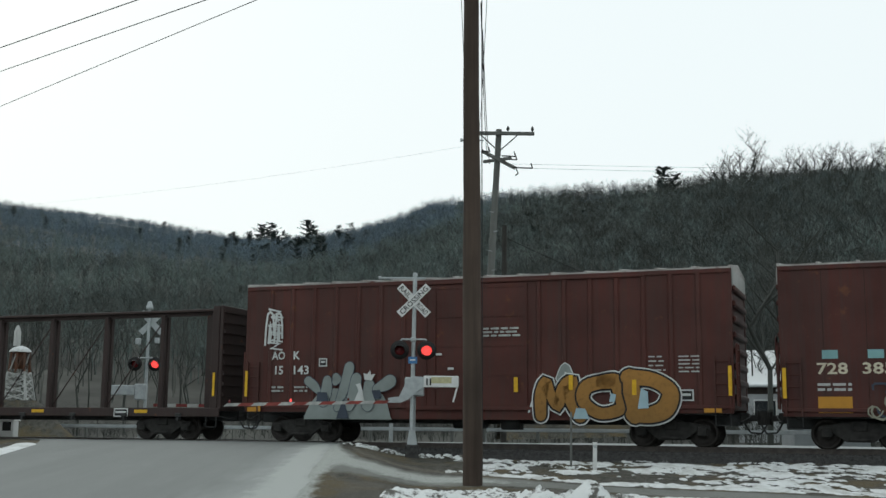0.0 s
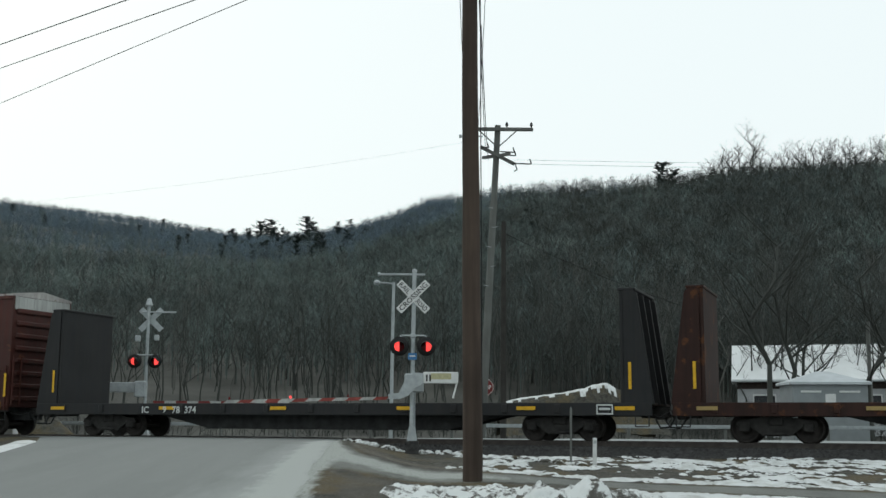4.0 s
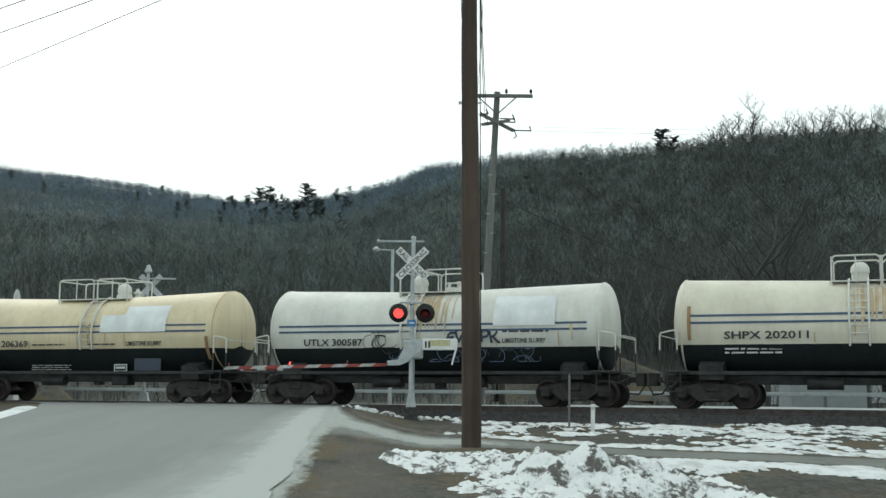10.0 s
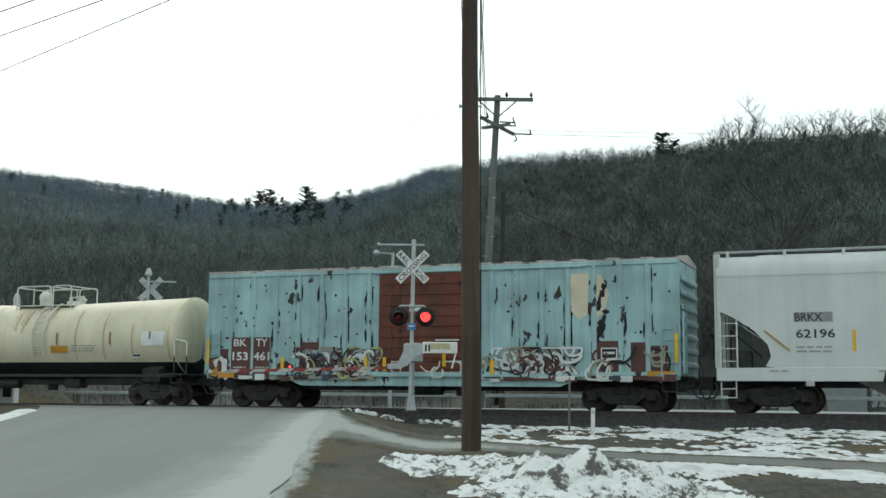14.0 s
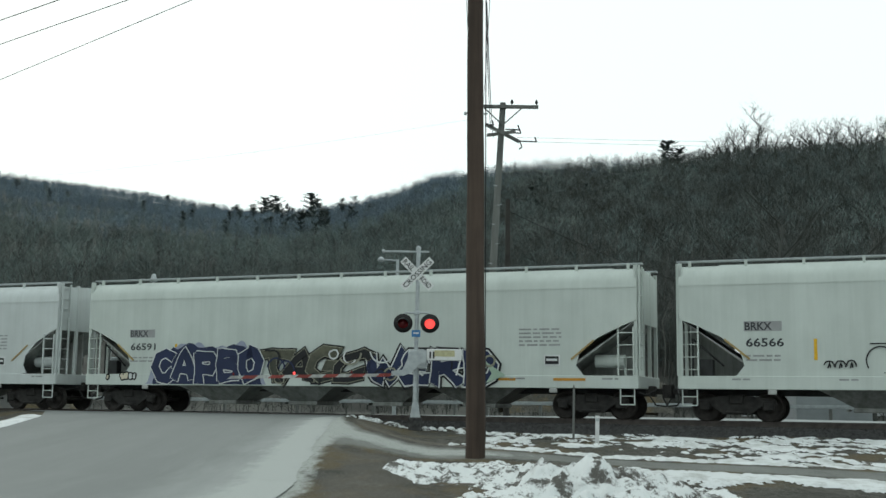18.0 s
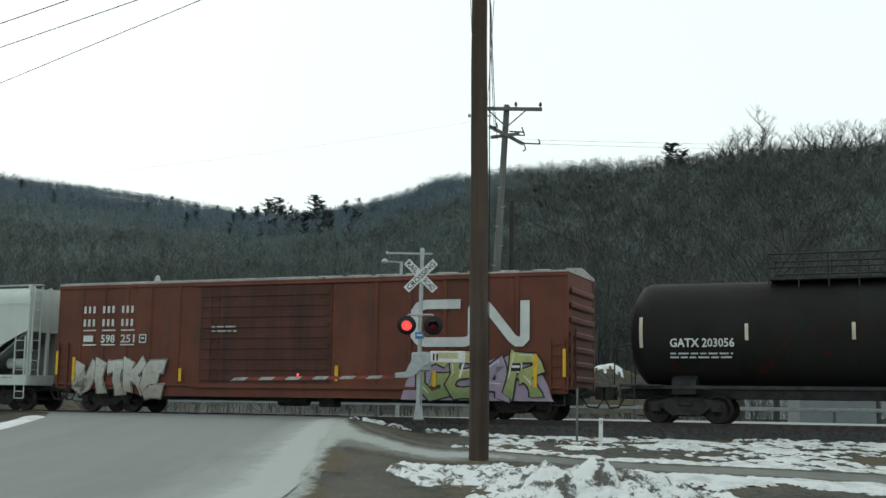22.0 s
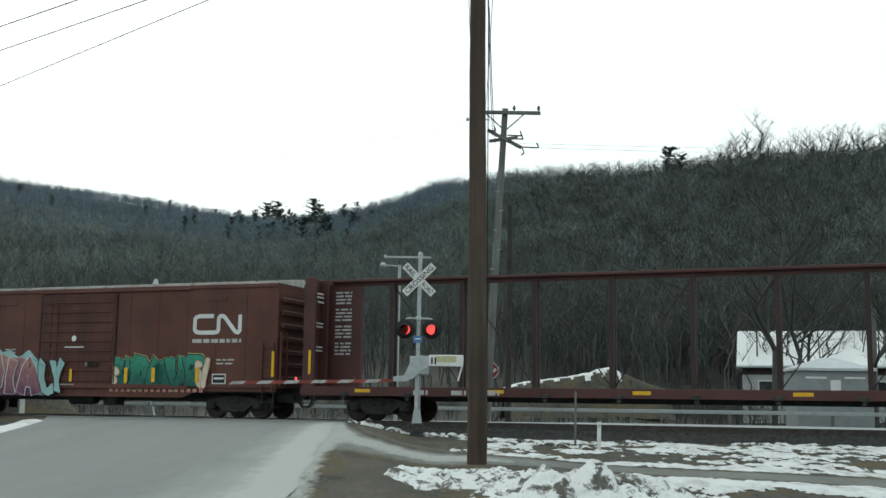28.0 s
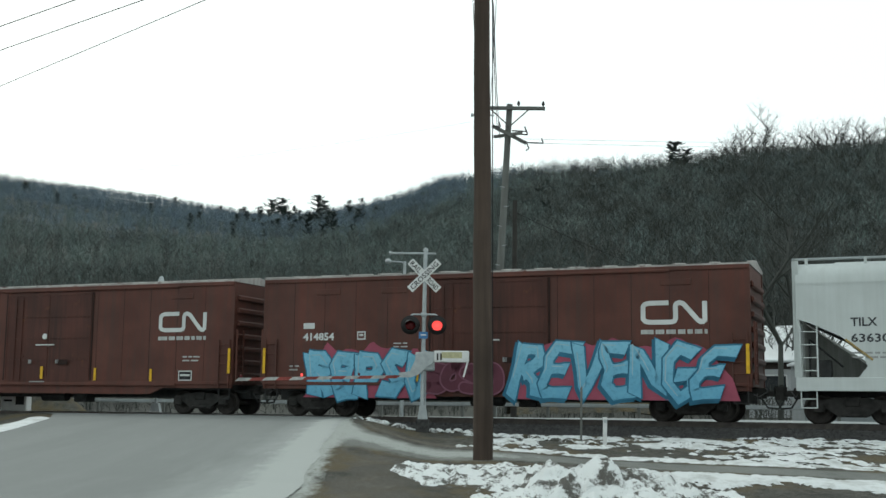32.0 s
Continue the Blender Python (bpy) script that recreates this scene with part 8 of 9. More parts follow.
def throw_up(car, word, x0, x1, z0, z1, fill, edge, halo, seed, y=SIDE, fat=0.27, rim=0.05, glowing=0.12, shine=None, lean=0.12, shade=None, squeeze=1.1, cut=0.0, fills=None, name="spray_letter"):
    """Fat bent letters that lap over one another: halo, outline, fill and a light line on each."""
    rng = random.Random(seed)
    n = len(word)
    step = (x1 - x0) / n
    for i, ch in enumerate(word):
        h = (z1 - z0)
        w = step * squeeze * rng.uniform(0.88, 1.05) - fat * 0.55
        cx = x0 + step * (i + 0.5)
        lift, grow = rng.uniform(-0.05, 0.05) * h, rng.uniform(0.86, 1.0)
        ln, ph, tw = lean * rng.uniform(-0.8, 1.5), rng.uniform(0, 6.28), rng.uniform(0.02, 0.07)
        lines = []
        for st in STROKES[ch]:
            q = []
            for a, c in st:
                a, c = a + rng.uniform(-0.03, 0.03), min(1.03, max(-0.03, c + rng.uniform(-0.03, 0.03)))
                zz = z0 + fat * 0.5 + c * (h - fat) * grow + lift
                q.append((cx + (a - 0.5) * w + (c - 0.5) * ln * h + tw * w * math.sin(c * 7 + ph), zz))
            if not cut and rng.random() < 0.6 and ch not in "OBDPG":
                e = q[-1]
                q.append((e[0] + rng.uniform(-0.1, 0.16) * w, e[1] + rng.uniform(-0.06, 0.06) * h))
            if cut:
                line = []
                for a_, b_ in zip(q, q[1:]):
                    line += [Vector(a_).lerp(Vector(b_), k_ / 3) for k_ in range(3)]
                lines.append(line + [Vector(q[-1])])
            else:
                lines.append(bend(q))
        f0, f1 = rng.uniform(0.75, 1.15), rng.uniform(0.8, 1.25)
        for layer, (m_, extra, nm) in enumerate(((halo, (rim + glowing) * 2, "spray_halo"), (shade, rim * 2.4, "spray_shadow"), (edge, rim * 2, "spray_outline"), (fill, 0.0, name), (shine, None, "spray_highlight"))):
            if m_ is None:
                continue
            if nm == name and fills:
                m_ = fills[i % len(fills)]
            b = Build()
            for k, line in enumerate(lines):
                yy_ = y - 0.003 * layer - (0.009 if layer > 1 else 0.0008) * i - 0.0002 * k
                if extra is None:
                    brush(b, [p + Vector((-0.22, 0.25)) * fat for p in line[1:len(line) // 2 + 2]], lambda t: 0.022 + 0.012 * math.sin(t * 3.1), yy_)
                else:
                    dx = Vector((-0.06, -0.07)) if nm == "spray_shadow" else Vector((0, 0))
                    brush(b, [p + dx for p in line], lambda t: fat * (f0 + (f1 - f0) * t + (0.12 * math.sin(t * 9 + ph) if not cut else 0.3 * abs(2 * t - 1) ** 3 - 0.05)) + extra, yy_, cut)
            part(nm, b, MAT[m_], car)


def spray_blobs(car, x0, x1, z0, z1, n, mats, seed, y=SIDE, size=(0.25, 0.6)):
    """A tangle of rounded strokes that spell nothing: one part for each colour."""
    rng = random.Random(seed)
    sets = {m: [] for m in mats}
    outl = []
    for i in range(n):
        cx, cz = rng.uniform(x0, x1), rng.uniform(z0 + 0.15, z1 - 0.15)
        r = rng.uniform(*size) * 0.42 * min(1.0, (z1 - z0))
        l = rng.uniform(0.3, 1.0) * (z1 - z0) * 0.5
        a = rng.gauss(1.45, 0.45)
        ux, uz = math.cos(a), math.sin(a)
        poly, big = [], []
        for k in range(14):
            t = 6.283 * k / 14
            e = l * 0.5 * (1 if math.sin(t) > 0 else -1)
            for rr, store in ((r, poly), (r + 0.05, big)):
                px_, pz_ = rr * math.cos(t), rr * math.sin(t) + e
                X_, Z_ = cx + px_ * uz + pz_ * ux, cz - px_ * ux + pz_ * uz
                store.append((X_, min(max(Z_, z0), z1)))
        sets[rng.choice(mats)].append(poly)
        outl.append(big)
    shape_part(car, "spray_shadow", outl, "spray_black" if "spray_black" not in mats else "spray_slate", y)
    for k, (m, polys) in enumerate(sets.items()):
        if polys:
            shape_part(car, "spray_stroke", polys, m, y - 0.012 - 0.006 * k)


def spray_scribble(car, x0, x1, z0, z1, n, mats, seed, y=SIDE, w=0.07):
    """Loose curling strokes of a spray can."""
    rng = random.Random(seed)
    for i in range(n):
        x, z = rng.uniform(x0, x1), rng.uniform(z0, z1)
        a = rng.uniform(0, 6.28)
        turn = rng.choice((-1, 1)) * rng.uniform(0.25, 0.75)
        pts = []
        for k in range(9):
            pts.append((x, min(max(z, z0), z1)))
            x, z = x + 0.13 * math.cos(a), z + 0.13 * math.sin(a)
            a += turn * rng.uniform(0.6, 1.3)
        ribbon(car, pts, w * rng.uniform(0.7, 1.3), rng.choice(mats), y - 0.0004 * i, "spray_line")


def spray_lines(car, x0, x1, z0, z1, n, seed, mat="spray_black", y=SIDE, w=0.045):
    """Outline letters drawn as a row of tall loops."""
    rng = random.Random(seed)
    step = (x1 - x0) / n
    for i in range(n):
        a = x0 + i * step
        h = (z1 - z0) * rng.uniform(0.82, 1.0)
        k = step * rng.uniform(0.95, 1.15)
        pts = [(a, z0 + rng.uniform(0, 0.2)), (a + 0.06 * k, z0 + 0.6 * h), (a + 0.2 * k, z0 + 0.93 * h), (a + 0.45 * k, z0 + h), (a + 0.7 * k, z0 + 0.93 * h), (a + 0.85 * k, z0 + 0.65 * h), (a + 0.9 * k, z0 + rng.uniform(0.2, 0.4) * h)]
        ribbon(car, pts, w, mat, y - 0.0004 * i, "spray_line")
        if rng.random() < 0.7:
            c = a + k * 0.45
            ribbon(car, [(c - 0.1 * k, z0 + 0.1 * h), (c, z0 + 0.55 * h), (c + 0.05 * k, z0 + 0.7 * h), (c + 0.12 * k, z0 + 0.45 * h), (c + 0.1 * k, z0 + 0.15 * h)], w, mat, y - 0.006 - 0.0004 * i, "spray_line")


def number(car, words, x, z, h, mat="spray_white", y=SIDE, width=None, bold=0.02):
    lettering(words, x, z, h, MAT[mat], car, y, width=width, bold=bold)


def plaque(car, x0, x1, z0, z1, y=SIDE, mat="spray_black", rim="spray_white"):
    p = part("data_plate", Build().box(x0, x1, y - 0.004, y, z0, z1), MAT[rim], car, "small framed data plate")
    part("field", Build().box(x0 + 0.04, x1 - 0.04, y - 0.007, y - 0.0045, z0 + 0.04, z1 - 0.04), MAT[mat], p)
    part("bar", Build().box(x0 + 0.08, x1 - 0.08, y - 0.01, y - 0.0075, (z0 + z1) / 2 - 0.02, (z0 + z1) / 2 + 0.05), MAT[rim], p)


def panel(car, x0, x1, z0, z1, mat, y=SIDE, name="paint_patch", label=""):
    part(name, Build().box(x0, x1, y - 0.003, y, z0, z1), MAT[mat], car, label)


POSTS = SIDE - 0.055       # in front of side posts

# tall red boxcar
c = bx1
spray_lines(c, -7.3, -6.6, 3.1, 4.5, 2, 3, "spray_white", POSTS, 0.07)
for i in range(5):
    ribbon(c, [(-7.2 + 0.1 * (i % 2), 4.4 - i * 0.28), (-6.75, 4.3 - i * 0.27), (-7.05, 4.15 - i * 0.27), (-6.62, 4.1 - i * 0.27)], 0.06, "spray_white", POSTS - 0.01 - 0.0004 * i, "spray_line")
number(c, "AO", -7.02, 2.7, 0.26, y=POSTS, width=0.5)
number(c, "K", -6.2, 2.7, 0.26, y=POSTS, width=0.24)
number(c, "15", -6.88, 2.21, 0.27, y=POSTS, width=0.3)
number(c, "143", -6.18, 2.21, 0.27, y=POSTS, width=0.56)
plaque(c, -5.25, -4.95, 2.45, 2.72, POSTS)
bars(c, -7.0, 1.75, 0.45, 2, MAT["white_worn"], POSTS, 0.06, 0.06, 1)
bars(c, -6.15, 1.75, 0.5, 2, MAT["white_worn"], POSTS, 0.06, 0.06, 2)
cloud(c, -5.7, -2.65, 0.74, 1.75, "spray_grey", 5, POSTS, 5)
for k_, (a_, b_, w0_, w1_) in enumerate((((-5.25, 1.65), (-5.62, 1.98), 0.2, 0.3), ((-5.05, 1.3), (-4.92, 2.0), 0.34, 0.3), ((-4.62, 1.95), (-4.6, 2.1), 0.24, 0.26), ((-4.55, 1.1), (-4.12, 2.42), 0.22, 0.34), ((-4.1, 1.15), (-3.86, 2.05), 0.3, 0.36), ((-3.45, 1.2), (-3.4, 1.85), 0.4, 0.36), ((-3.15, 1.72), (-2.66, 1.95), 0.24, 0.42))):
    stroke(c, [a_, ((a_[0] + b_[0]) / 2 + 0.04, (a_[1] + b_[1]) / 2), b_], w0_, w1_, "spray_grey", POSTS - 0.006 - 0.007 * k_, "spray_slate", 0.02)
shape_part(c, "spray_shadow", [[(-4.55, 0.76), (-4.08, 0.76), (-4.3, 1.42)], [(-5.28, 1.28), (-4.82, 1.28), (-4.9, 1.6), (-5.25, 1.62)], [(-3.2, 1.4), (-2.95, 1.4), (-3.0, 1.68), (-3.3, 1.66)]], "spray_slate", POSTS - 0.062)
shape_part(c, "spray_highlight", [[(-3.92, 1.3), (-3.56, 1.3), (-3.6, 1.62), (-3.7, 1.9), (-3.86, 1.86), (-3.76, 1.66)], [(-3.55, 2.0), (-3.3, 1.98), (-3.18, 2.2), (-3.32, 2.16), (-3.36, 2.32), (-3.46, 2.18), (-3.6, 2.22)]], "spray_white", POSTS - 0.066)
throw_up(c, "MOD", 2.15, 6.35, 0.74, 2.25, "fade_ochre", "spray_black", "spray_white", 4, POSTS - 0.03, 0.4, 0.055, 0.04, None, 0.1, None, 1.15)
stroke(c, [(1.95, 1.0), (2.2, 1.55), (2.6, 1.35), (2.75, 1.9)], 0.06, 0.05, "spray_white", POSTS - 0.01)
stroke(c, [(2.9, 2.0), (3.1, 2.35), (3.3, 2.0)], 0.16, 0.14, "spray_grey", POSTS - 0.012, "spray_white", 0.03)
shape_part(c, "spray_highlight", [[(3.35, 0.8), (3.85, 0.8), (3.72, 1.1), (3.45, 1.12)], [(4.45, 1.3), (4.62, 1.3), (4.66, 1.52), (4.5, 1.55)], [(5.3, 1.1), (5.62, 1.12), (5.6, 1.6), (5.4, 1.7)]], "spray_ice", POSTS - 0.08)
bars(c, 0.48, 3.53, 1.2, 3, MAT["white_worn"], SIDE - 0.085, 0.06, 0.05, 3)
bars(c, 5.62, 2.6, 0.5, 4, MAT["grey_text"], POSTS, 0.04, 0.09, 4)
bars(c, 6.5, 2.6, 0.6, 5, MAT["grey_text"], POSTS, 0.04, 0.07, 5)
plaque(c, 6.44, 6.92, 1.33, 1.66, POSTS)
for x, z in ((1.55, 1.6), (3.28, 1.65), (5.2, 1.5)):
    marker(c, x, z, 0.45, 0.13, POSTS - 0.06)
panel(c, 7.2, 7.7, 1.0, 1.12, "orange_decal", POSTS)
panel(c, -7.9, -7.4, 0.98, 1.18, "orange_decal", POSTS)
for x, z in ((-1.6, 2.9), (-1.1, 2.75), (-0.7, 2.3), (0.1, 2.35)):
    panel(c, x, x + 0.2, z, z + 0.07, "spray_white", SIDE - 0.085)

# dark red boxcar with a worn foot
c = bx2
for x in (-6.95, -5.75):
    panel(c, x, x + 0.42, 2.5, 2.74, "teal_mark")
number(c, "728", -7.1, 2.08, 0.3, "faded_cream", width=0.82)
number(c, "385", -5.9, 2.08, 0.3, "faded_cream", width=0.82)
bars(c, -7.1, 1.75, 0.9, 2, MAT["grey_text"], SIDE, 0.07, 0.07, 6)
panel(c, -7.1, -6.2, 1.0, 1.45, "orange_decal")
bars(c, 0.75, 4.58, 1.1, 3, MAT["white_worn"], SIDE - 0.085, 0.06, 0.05, 7)
for x, z, w in ((-1.5, 3.2, 0.3), (-1.7, 2.55, 0.8), (0.9, 2.5, 0.85), (1.4, 3.25, 0.15), (-1.3, 2.1, 0.12), (1.05, 2.1, 0.14), (0.4, 2.85, 0.25), (1.7, 2.9, 0.2), (-1.55, 2.85, 0.15), (1.3, 1.75, 0.4), (-0.4, 2.9, 0.1)):
    panel(c, x, x + w, z, z + (0.05 if w > 0.25 else 0.14), "spray_white", SIDE - 0.085)
plaque(c, -4.6, -4.3, 2.2, 2.5)
throw_up(c, "KASV", -5.05, -2.5, 0.8, 2.0, "spray_khaki", "spray_slate", "oxide_patch", 15, SIDE, 0.26, 0.03, 0.03, None, 0.2, None, 1.4, 0.15)
throw_up(c, "WM", -4.0, -2.3, 0.9, 2.15, "spray_mint", "spray_slate", None, 16, SIDE - 0.06, 0.17, 0.025, 0, None, 0.2, None, 1.2)
throw_up(c, "ORSENAW", 2.1, 7.4, 0.84, 2.2, "panel_grey", "spray_slate", "spray_khaki", 17, SIDE, 0.24, 0.03, 0.03, None, 0.2, None, 1.45, 0.12, ("panel_grey", "spray_khaki", "spray_grey"))
spray_scribble(c, -5.6, -2.0, 0.8, 1.8, 22, ["spray_slate", "oxide_patch", "spray_khaki"], 20, SIDE - 0.1, 0.05)
spray_scribble(c, 2.2, 7.4, 0.85, 2.2, 50, ["spray_grey", "spray_khaki", "spray_slate", "spray_white"], 19, SIDE - 0.075, 0.045)
spray_blobs(c, -0.6, 0.3, 1.2, 1.8, 4, ["spray_khaki"], 18, SIDE - 0.085, (0.4, 0.6))
plaque(c, 6.44, 6.95, 1.78, 2.1, SIDE - 0.05)
panel(c, 6.44, 6.95, 1.48, 1.74, "orange_decal", SIDE - 0.05)
panel(c, 6.7, 7.8, 0.98, 1.2, "orange_decal", SIDE - 0.05)

# flat cars
for x, w in (("IC", -6.6), ("9", -5.75), ("78", -5.35), ("374", -4.85)):
    number(fl3, x, w, 0.82, 0.22, y=-1.576)
for x, w in (("ICG", -2.55), ("97", -1.7), ("7", -0.1), ("83", 0.55)):
    number(fl4, x, w, 0.82, 0.22, y=-1.576)
for c in (fl3, fl4):
    plaque(c, 9.6, 10.1, 0.8, 1.1, -1.576)


# tank cars
def shell_y(car_r, car_axis, z):
    return -math.sqrt(max(car_r ** 2 - (z - car_axis) ** 2, 0.01)) - 0.02


def on_shell(car, r, axis, x0, x1, z0, z1, mat, name="paint_patch", label=""):
    b = Build()
    v = []
    for i in range(9):
        z = z0 + (z1 - z0) * i / 8
        v += [(x0, shell_y(r, axis, z), z), (x1, shell_y(r, axis, z), z)]
    b.add(v, [(2 * i, 2 * i + 1, 2 * i + 3, 2 * i + 2) for i in range(8)], True)
    part(name, b, MAT[mat], car, label)


c = tk5
number(c, "GATX 23292", -5.25, 1.96, 0.2, "panel_grey", -1.5, 2.05)
bars(c, -4.85, 1.8, 1.6, 1, MAT["panel_dark"], -1.46, 0.04, 0.04, 11)
for x, z, h in ((-6.42, 1.9, 0.9), (-3.0, 2.05, 0.5), (-1.47, 2.05, 0.5), (0.9, 2.05, 0.5), (3.13, 2.02, 0.5), (6.05, 1.88, 0.9)):
    on_shell(c, 1.5 if abs(x) < 6.2 else 1.44, 2.58, x - 0.06, x + 0.06, z, z + h, "yellow", "reflector", "yellow reflective strip")
on_shell(c, 1.5, 2.58, 1.28, 2.1, 1.95, 2.2, "decal_olive")
on_shell(c, 1.5, 2.58, 3.95, 5.05, 1.75, 2.5, "panel_dark")
on_shell(c, 1.5, 2.58, 0.1, 1.2, 1.75, 1.85, "panel_dark")
shape_part(c, "placard", [[(5.33, 1.2), (5.53, 1.4), (5.33, 1.6), (5.13, 1.4)]], "spray_white", -1.42, "white diamond placard")
def seams(c, xs, z0=1.95, z1=2.35):
    """Rusty drip lines under the weld rings."""
    for k, x in enumerate(xs):
        on_shell(c, 1.42, 2.36, x - 0.02, x + 0.02, z0, z1 + 0.1 * (k % 3), "tan_streaks", "drip_stain")


def white_end(c, x1):
    """The end course was painted white."""
    for ob in c.children:
        if ob.name.startswith("shell"):
            ob.data.materials.append(MAT["patch_white"])
            for p in ob.data.polygons:
                if p.center.x < x1:
                    p.material_index = 1


def streaks(c, x0, x1, n, seed, z0=2.0, z1=3.62):
    """Thin stains that ran down from the hatches."""
    r = random.Random(seed)
    for k in range(n):
        x = x0 + (x1 - x0) * (r.random() + r.random()) / 2
        on_shell(c, 1.423, 2.31, x, x + r.uniform(0.015, 0.06), z0 + (z1 - z0) * r.uniform(0, 0.75) ** 1.4, z1 - r.uniform(0, 0.4), "tan_streaks", "drip_stain")


c = tk6
white_end(c, -4.65)
number(c, "SHPX 206369", -4.5, 1.99, 0.22, "dark_text", -1.4, 2.3)
bars(c, -2.0, 2.03, 1.5, 1, MAT["dark_text"], -1.4, 0.05, 0.05, 12)
bars(c, 0.5, 2.03, 1.2, 1, MAT["dark_text"], -1.4, 0.05, 0.05, 13)
lettering("LIMESTONE SLURRY", 2.18, 2.0, 0.15, MAT["dark_text"], c, -1.4, width=1.5, bold=0.02)
on_shell(c, 1.432, 2.4, 1.05, 2.05, 2.48, 3.1, "patch_white", "paint_patch", "white repainted patch")
on_shell(c, 1.434, 2.44, 2.05, 3.85, 2.48, 3.42, "patch_white", "paint_patch", "white repainted patch")
on_shell(c, 1.42, 2.46, 5.45, 5.58, 1.5, 2.3, "rust_stain", "stiffener")
seams(c, (-2.12, 0.05, 2.11), 1.92, 2.25)
streaks(c, -1.3, 1.6, 9, 131)
plaque(c, 1.42, 1.98, 1.08, 1.35, -1.0)
bars(c, -2.2, 1.3, 1.8, 3, MAT["panel_grey"], -1.1, 0.03, 0.05, 132)
panel(c, 2.44, 3.55, 1.12, 1.55, "spray_slate", -1.2)
c = tk7
number(c, "UTLX 300587", -4.35, 1.93, 0.21, "dark_text", -1.41, 2.15)
streaks(c, -1.0, 0.9, 30, 141, 2.4, 3.66)
on_shell(c, 1.432, 2.41, 2.3, 4.3, 2.5, 3.45, "patch_white", "paint_patch", "white repainted patch")
spray_scribble(c, -1.72, -1.35, 1.85, 2.35, 9, ["spray_black"], 21, -1.44, 0.022)
throw_up(c, "EVESPK", 0.75, 2.5, 1.98, 2.4, "spray_slate", "spray_navy", None, 22, -1.44, 0.035, 0.018, 0, None, 0.2, None, 1.1, 0.1)
bars(c, 2.6, 2.3, 1.5, 1, MAT["dark_text"], -1.42, 0.06, 0.05, 14)
spray_scribble(c, -1.5, -0.7, 1.4, 1.8, 8, ["panel_dark", "spray_dusk"], 23, -1.3, 0.024)
spray_scribble(c, 0.3, 3.6, 1.4, 1.82, 22, ["spray_dusk", "spray_slate", "panel_dark"], 24, -1.3, 0.024)
lettering("LIMESTONE SLURRY", 2.6, 1.98, 0.14, MAT["dark_text"], c, -1.4, width=1.4, bold=0.02)
seams(c, (2.4, 4.4), 1.9, 2.2)
streaks(c, -1.4, 1.3, 8, 133)
streaks(c, 4.5, 5.2, 3, 134)
c = tk8
number(c, "SHPX 202011", -4.4, 2.03, 0.21, "dark_text", -1.42, 2.35)
bars(c, -4.4, 1.72, 1.6, 2, MAT["grey_text"], -1.26, 0.05, 0.06, 15)
streaks(c, -1.0, 1.0, 30, 142, 2.4, 3.66)
on_shell(c, 1.432, 2.4, 2.0, 3.9, 2.62, 3.55, "patch_white", "paint_patch", "white repainted patch")
bars(c, 2.1, 2.25, 1.3, 1, MAT["dark_text"], -1.42, 0.07, 0.05, 16)
plaque(c, 1.9, 2.5, 1.45, 1.78, -1.16)
on_shell(c, 1.42, 2.46, 5.2, 5.32, 2.25, 3.05, "rust_stain", "stiffener")
on_shell(c, 1.42, 2.46, -5.45, -5.35, 2.0, 3.0, "rust_stain", "stiffener")
seams(c, (-1.9, 2.2, 4.4), 1.9, 2.2)
streaks(c, -1.4, 1.4, 9, 135)
c = tk9
number(c, "SHPX 15412", -5.22, 2.16, 0.21, "dark_text", -1.43, 2.02)
bars(c, -4.9, 2.0, 2.0, 1, MAT["dark_text"], -1.37, 0.04, 0.05, 17)
for x in (-3.15, -1.45, 1.25, 3.6, 5.3):
    on_shell(c, 1.42, 2.36, x - 0.04, x + 0.04, 2.15, 2.6, "rust_stain", "stiffener")
on_shell(c, 1.42, 2.31, 0.97, 1.73, 1.86, 2.12, "orange_decal")
bars(c, 1.9, 2.1, 1.05, 3, MAT["panel_grey"], -1.4, 0.04, 0.05, 136)
on_shell(c, 1.42, 2.31, 4.95, 5.9, 2.1, 2.6, "patch_white", "data_panel", "pale printed panel")
plaque(c, 4.45, 4.86, 1.68, 1.94, -1.27)
streaks(c, -1.4, 1.2, 10, 137, 2.6)
streaks(c, -5.6, -4.6, 3, 138, 2.2, 3.3)
seams(c, (-5.6, -4.1, -1.9, 2.07, 3.3, 4.53, 6.05), 1.6, 3.45)
c = tk15
number(c, "GATX 203056", -8.1, 2.22, 0.24, "spray_white", -1.58, 1.85)
bars(c, -8.1, 2.0, 1.8, 2, MAT["grey_text"], -1.52, 0.05, 0.06, 18)
for x, z, h in ((-8.95, 2.2, 0.9), (-5.9, 2.4, 0.48), (-3.0, 2.4, 0.48), (-0.1, 2.4, 0.48), (2.6, 2.4, 0.48), (5.1, 2.4, 0.48), (8.72, 2.2, 0.9)):
    on_shell(c, 1.58, 2.64, x - 0.05, x + 0.05, z, z + h, "faded_cream", "reflector", "pale worn reflective strip")
on_shell(c, 1.58, 2.64, 0.65, 1.4, 1.95, 2.2, "faded_cream")
on_shell(c, 1.58, 2.64, 7.3, 8.35, 2.15, 2.65, "panel_grey")
lettering("LIQUEFIED PETROLEUM GAS", 5.75, 2.25, 0.085, MAT["white_worn"], c, -1.57, width=1.55, bold=0.01)
bars(c, 5.75, 2.12, 0.85, 1, MAT["white_worn"], -1.55, 0.06, 0.06, 19)
plaque(c, 6.75, 7.1, 1.58, 1.82, -1.25)
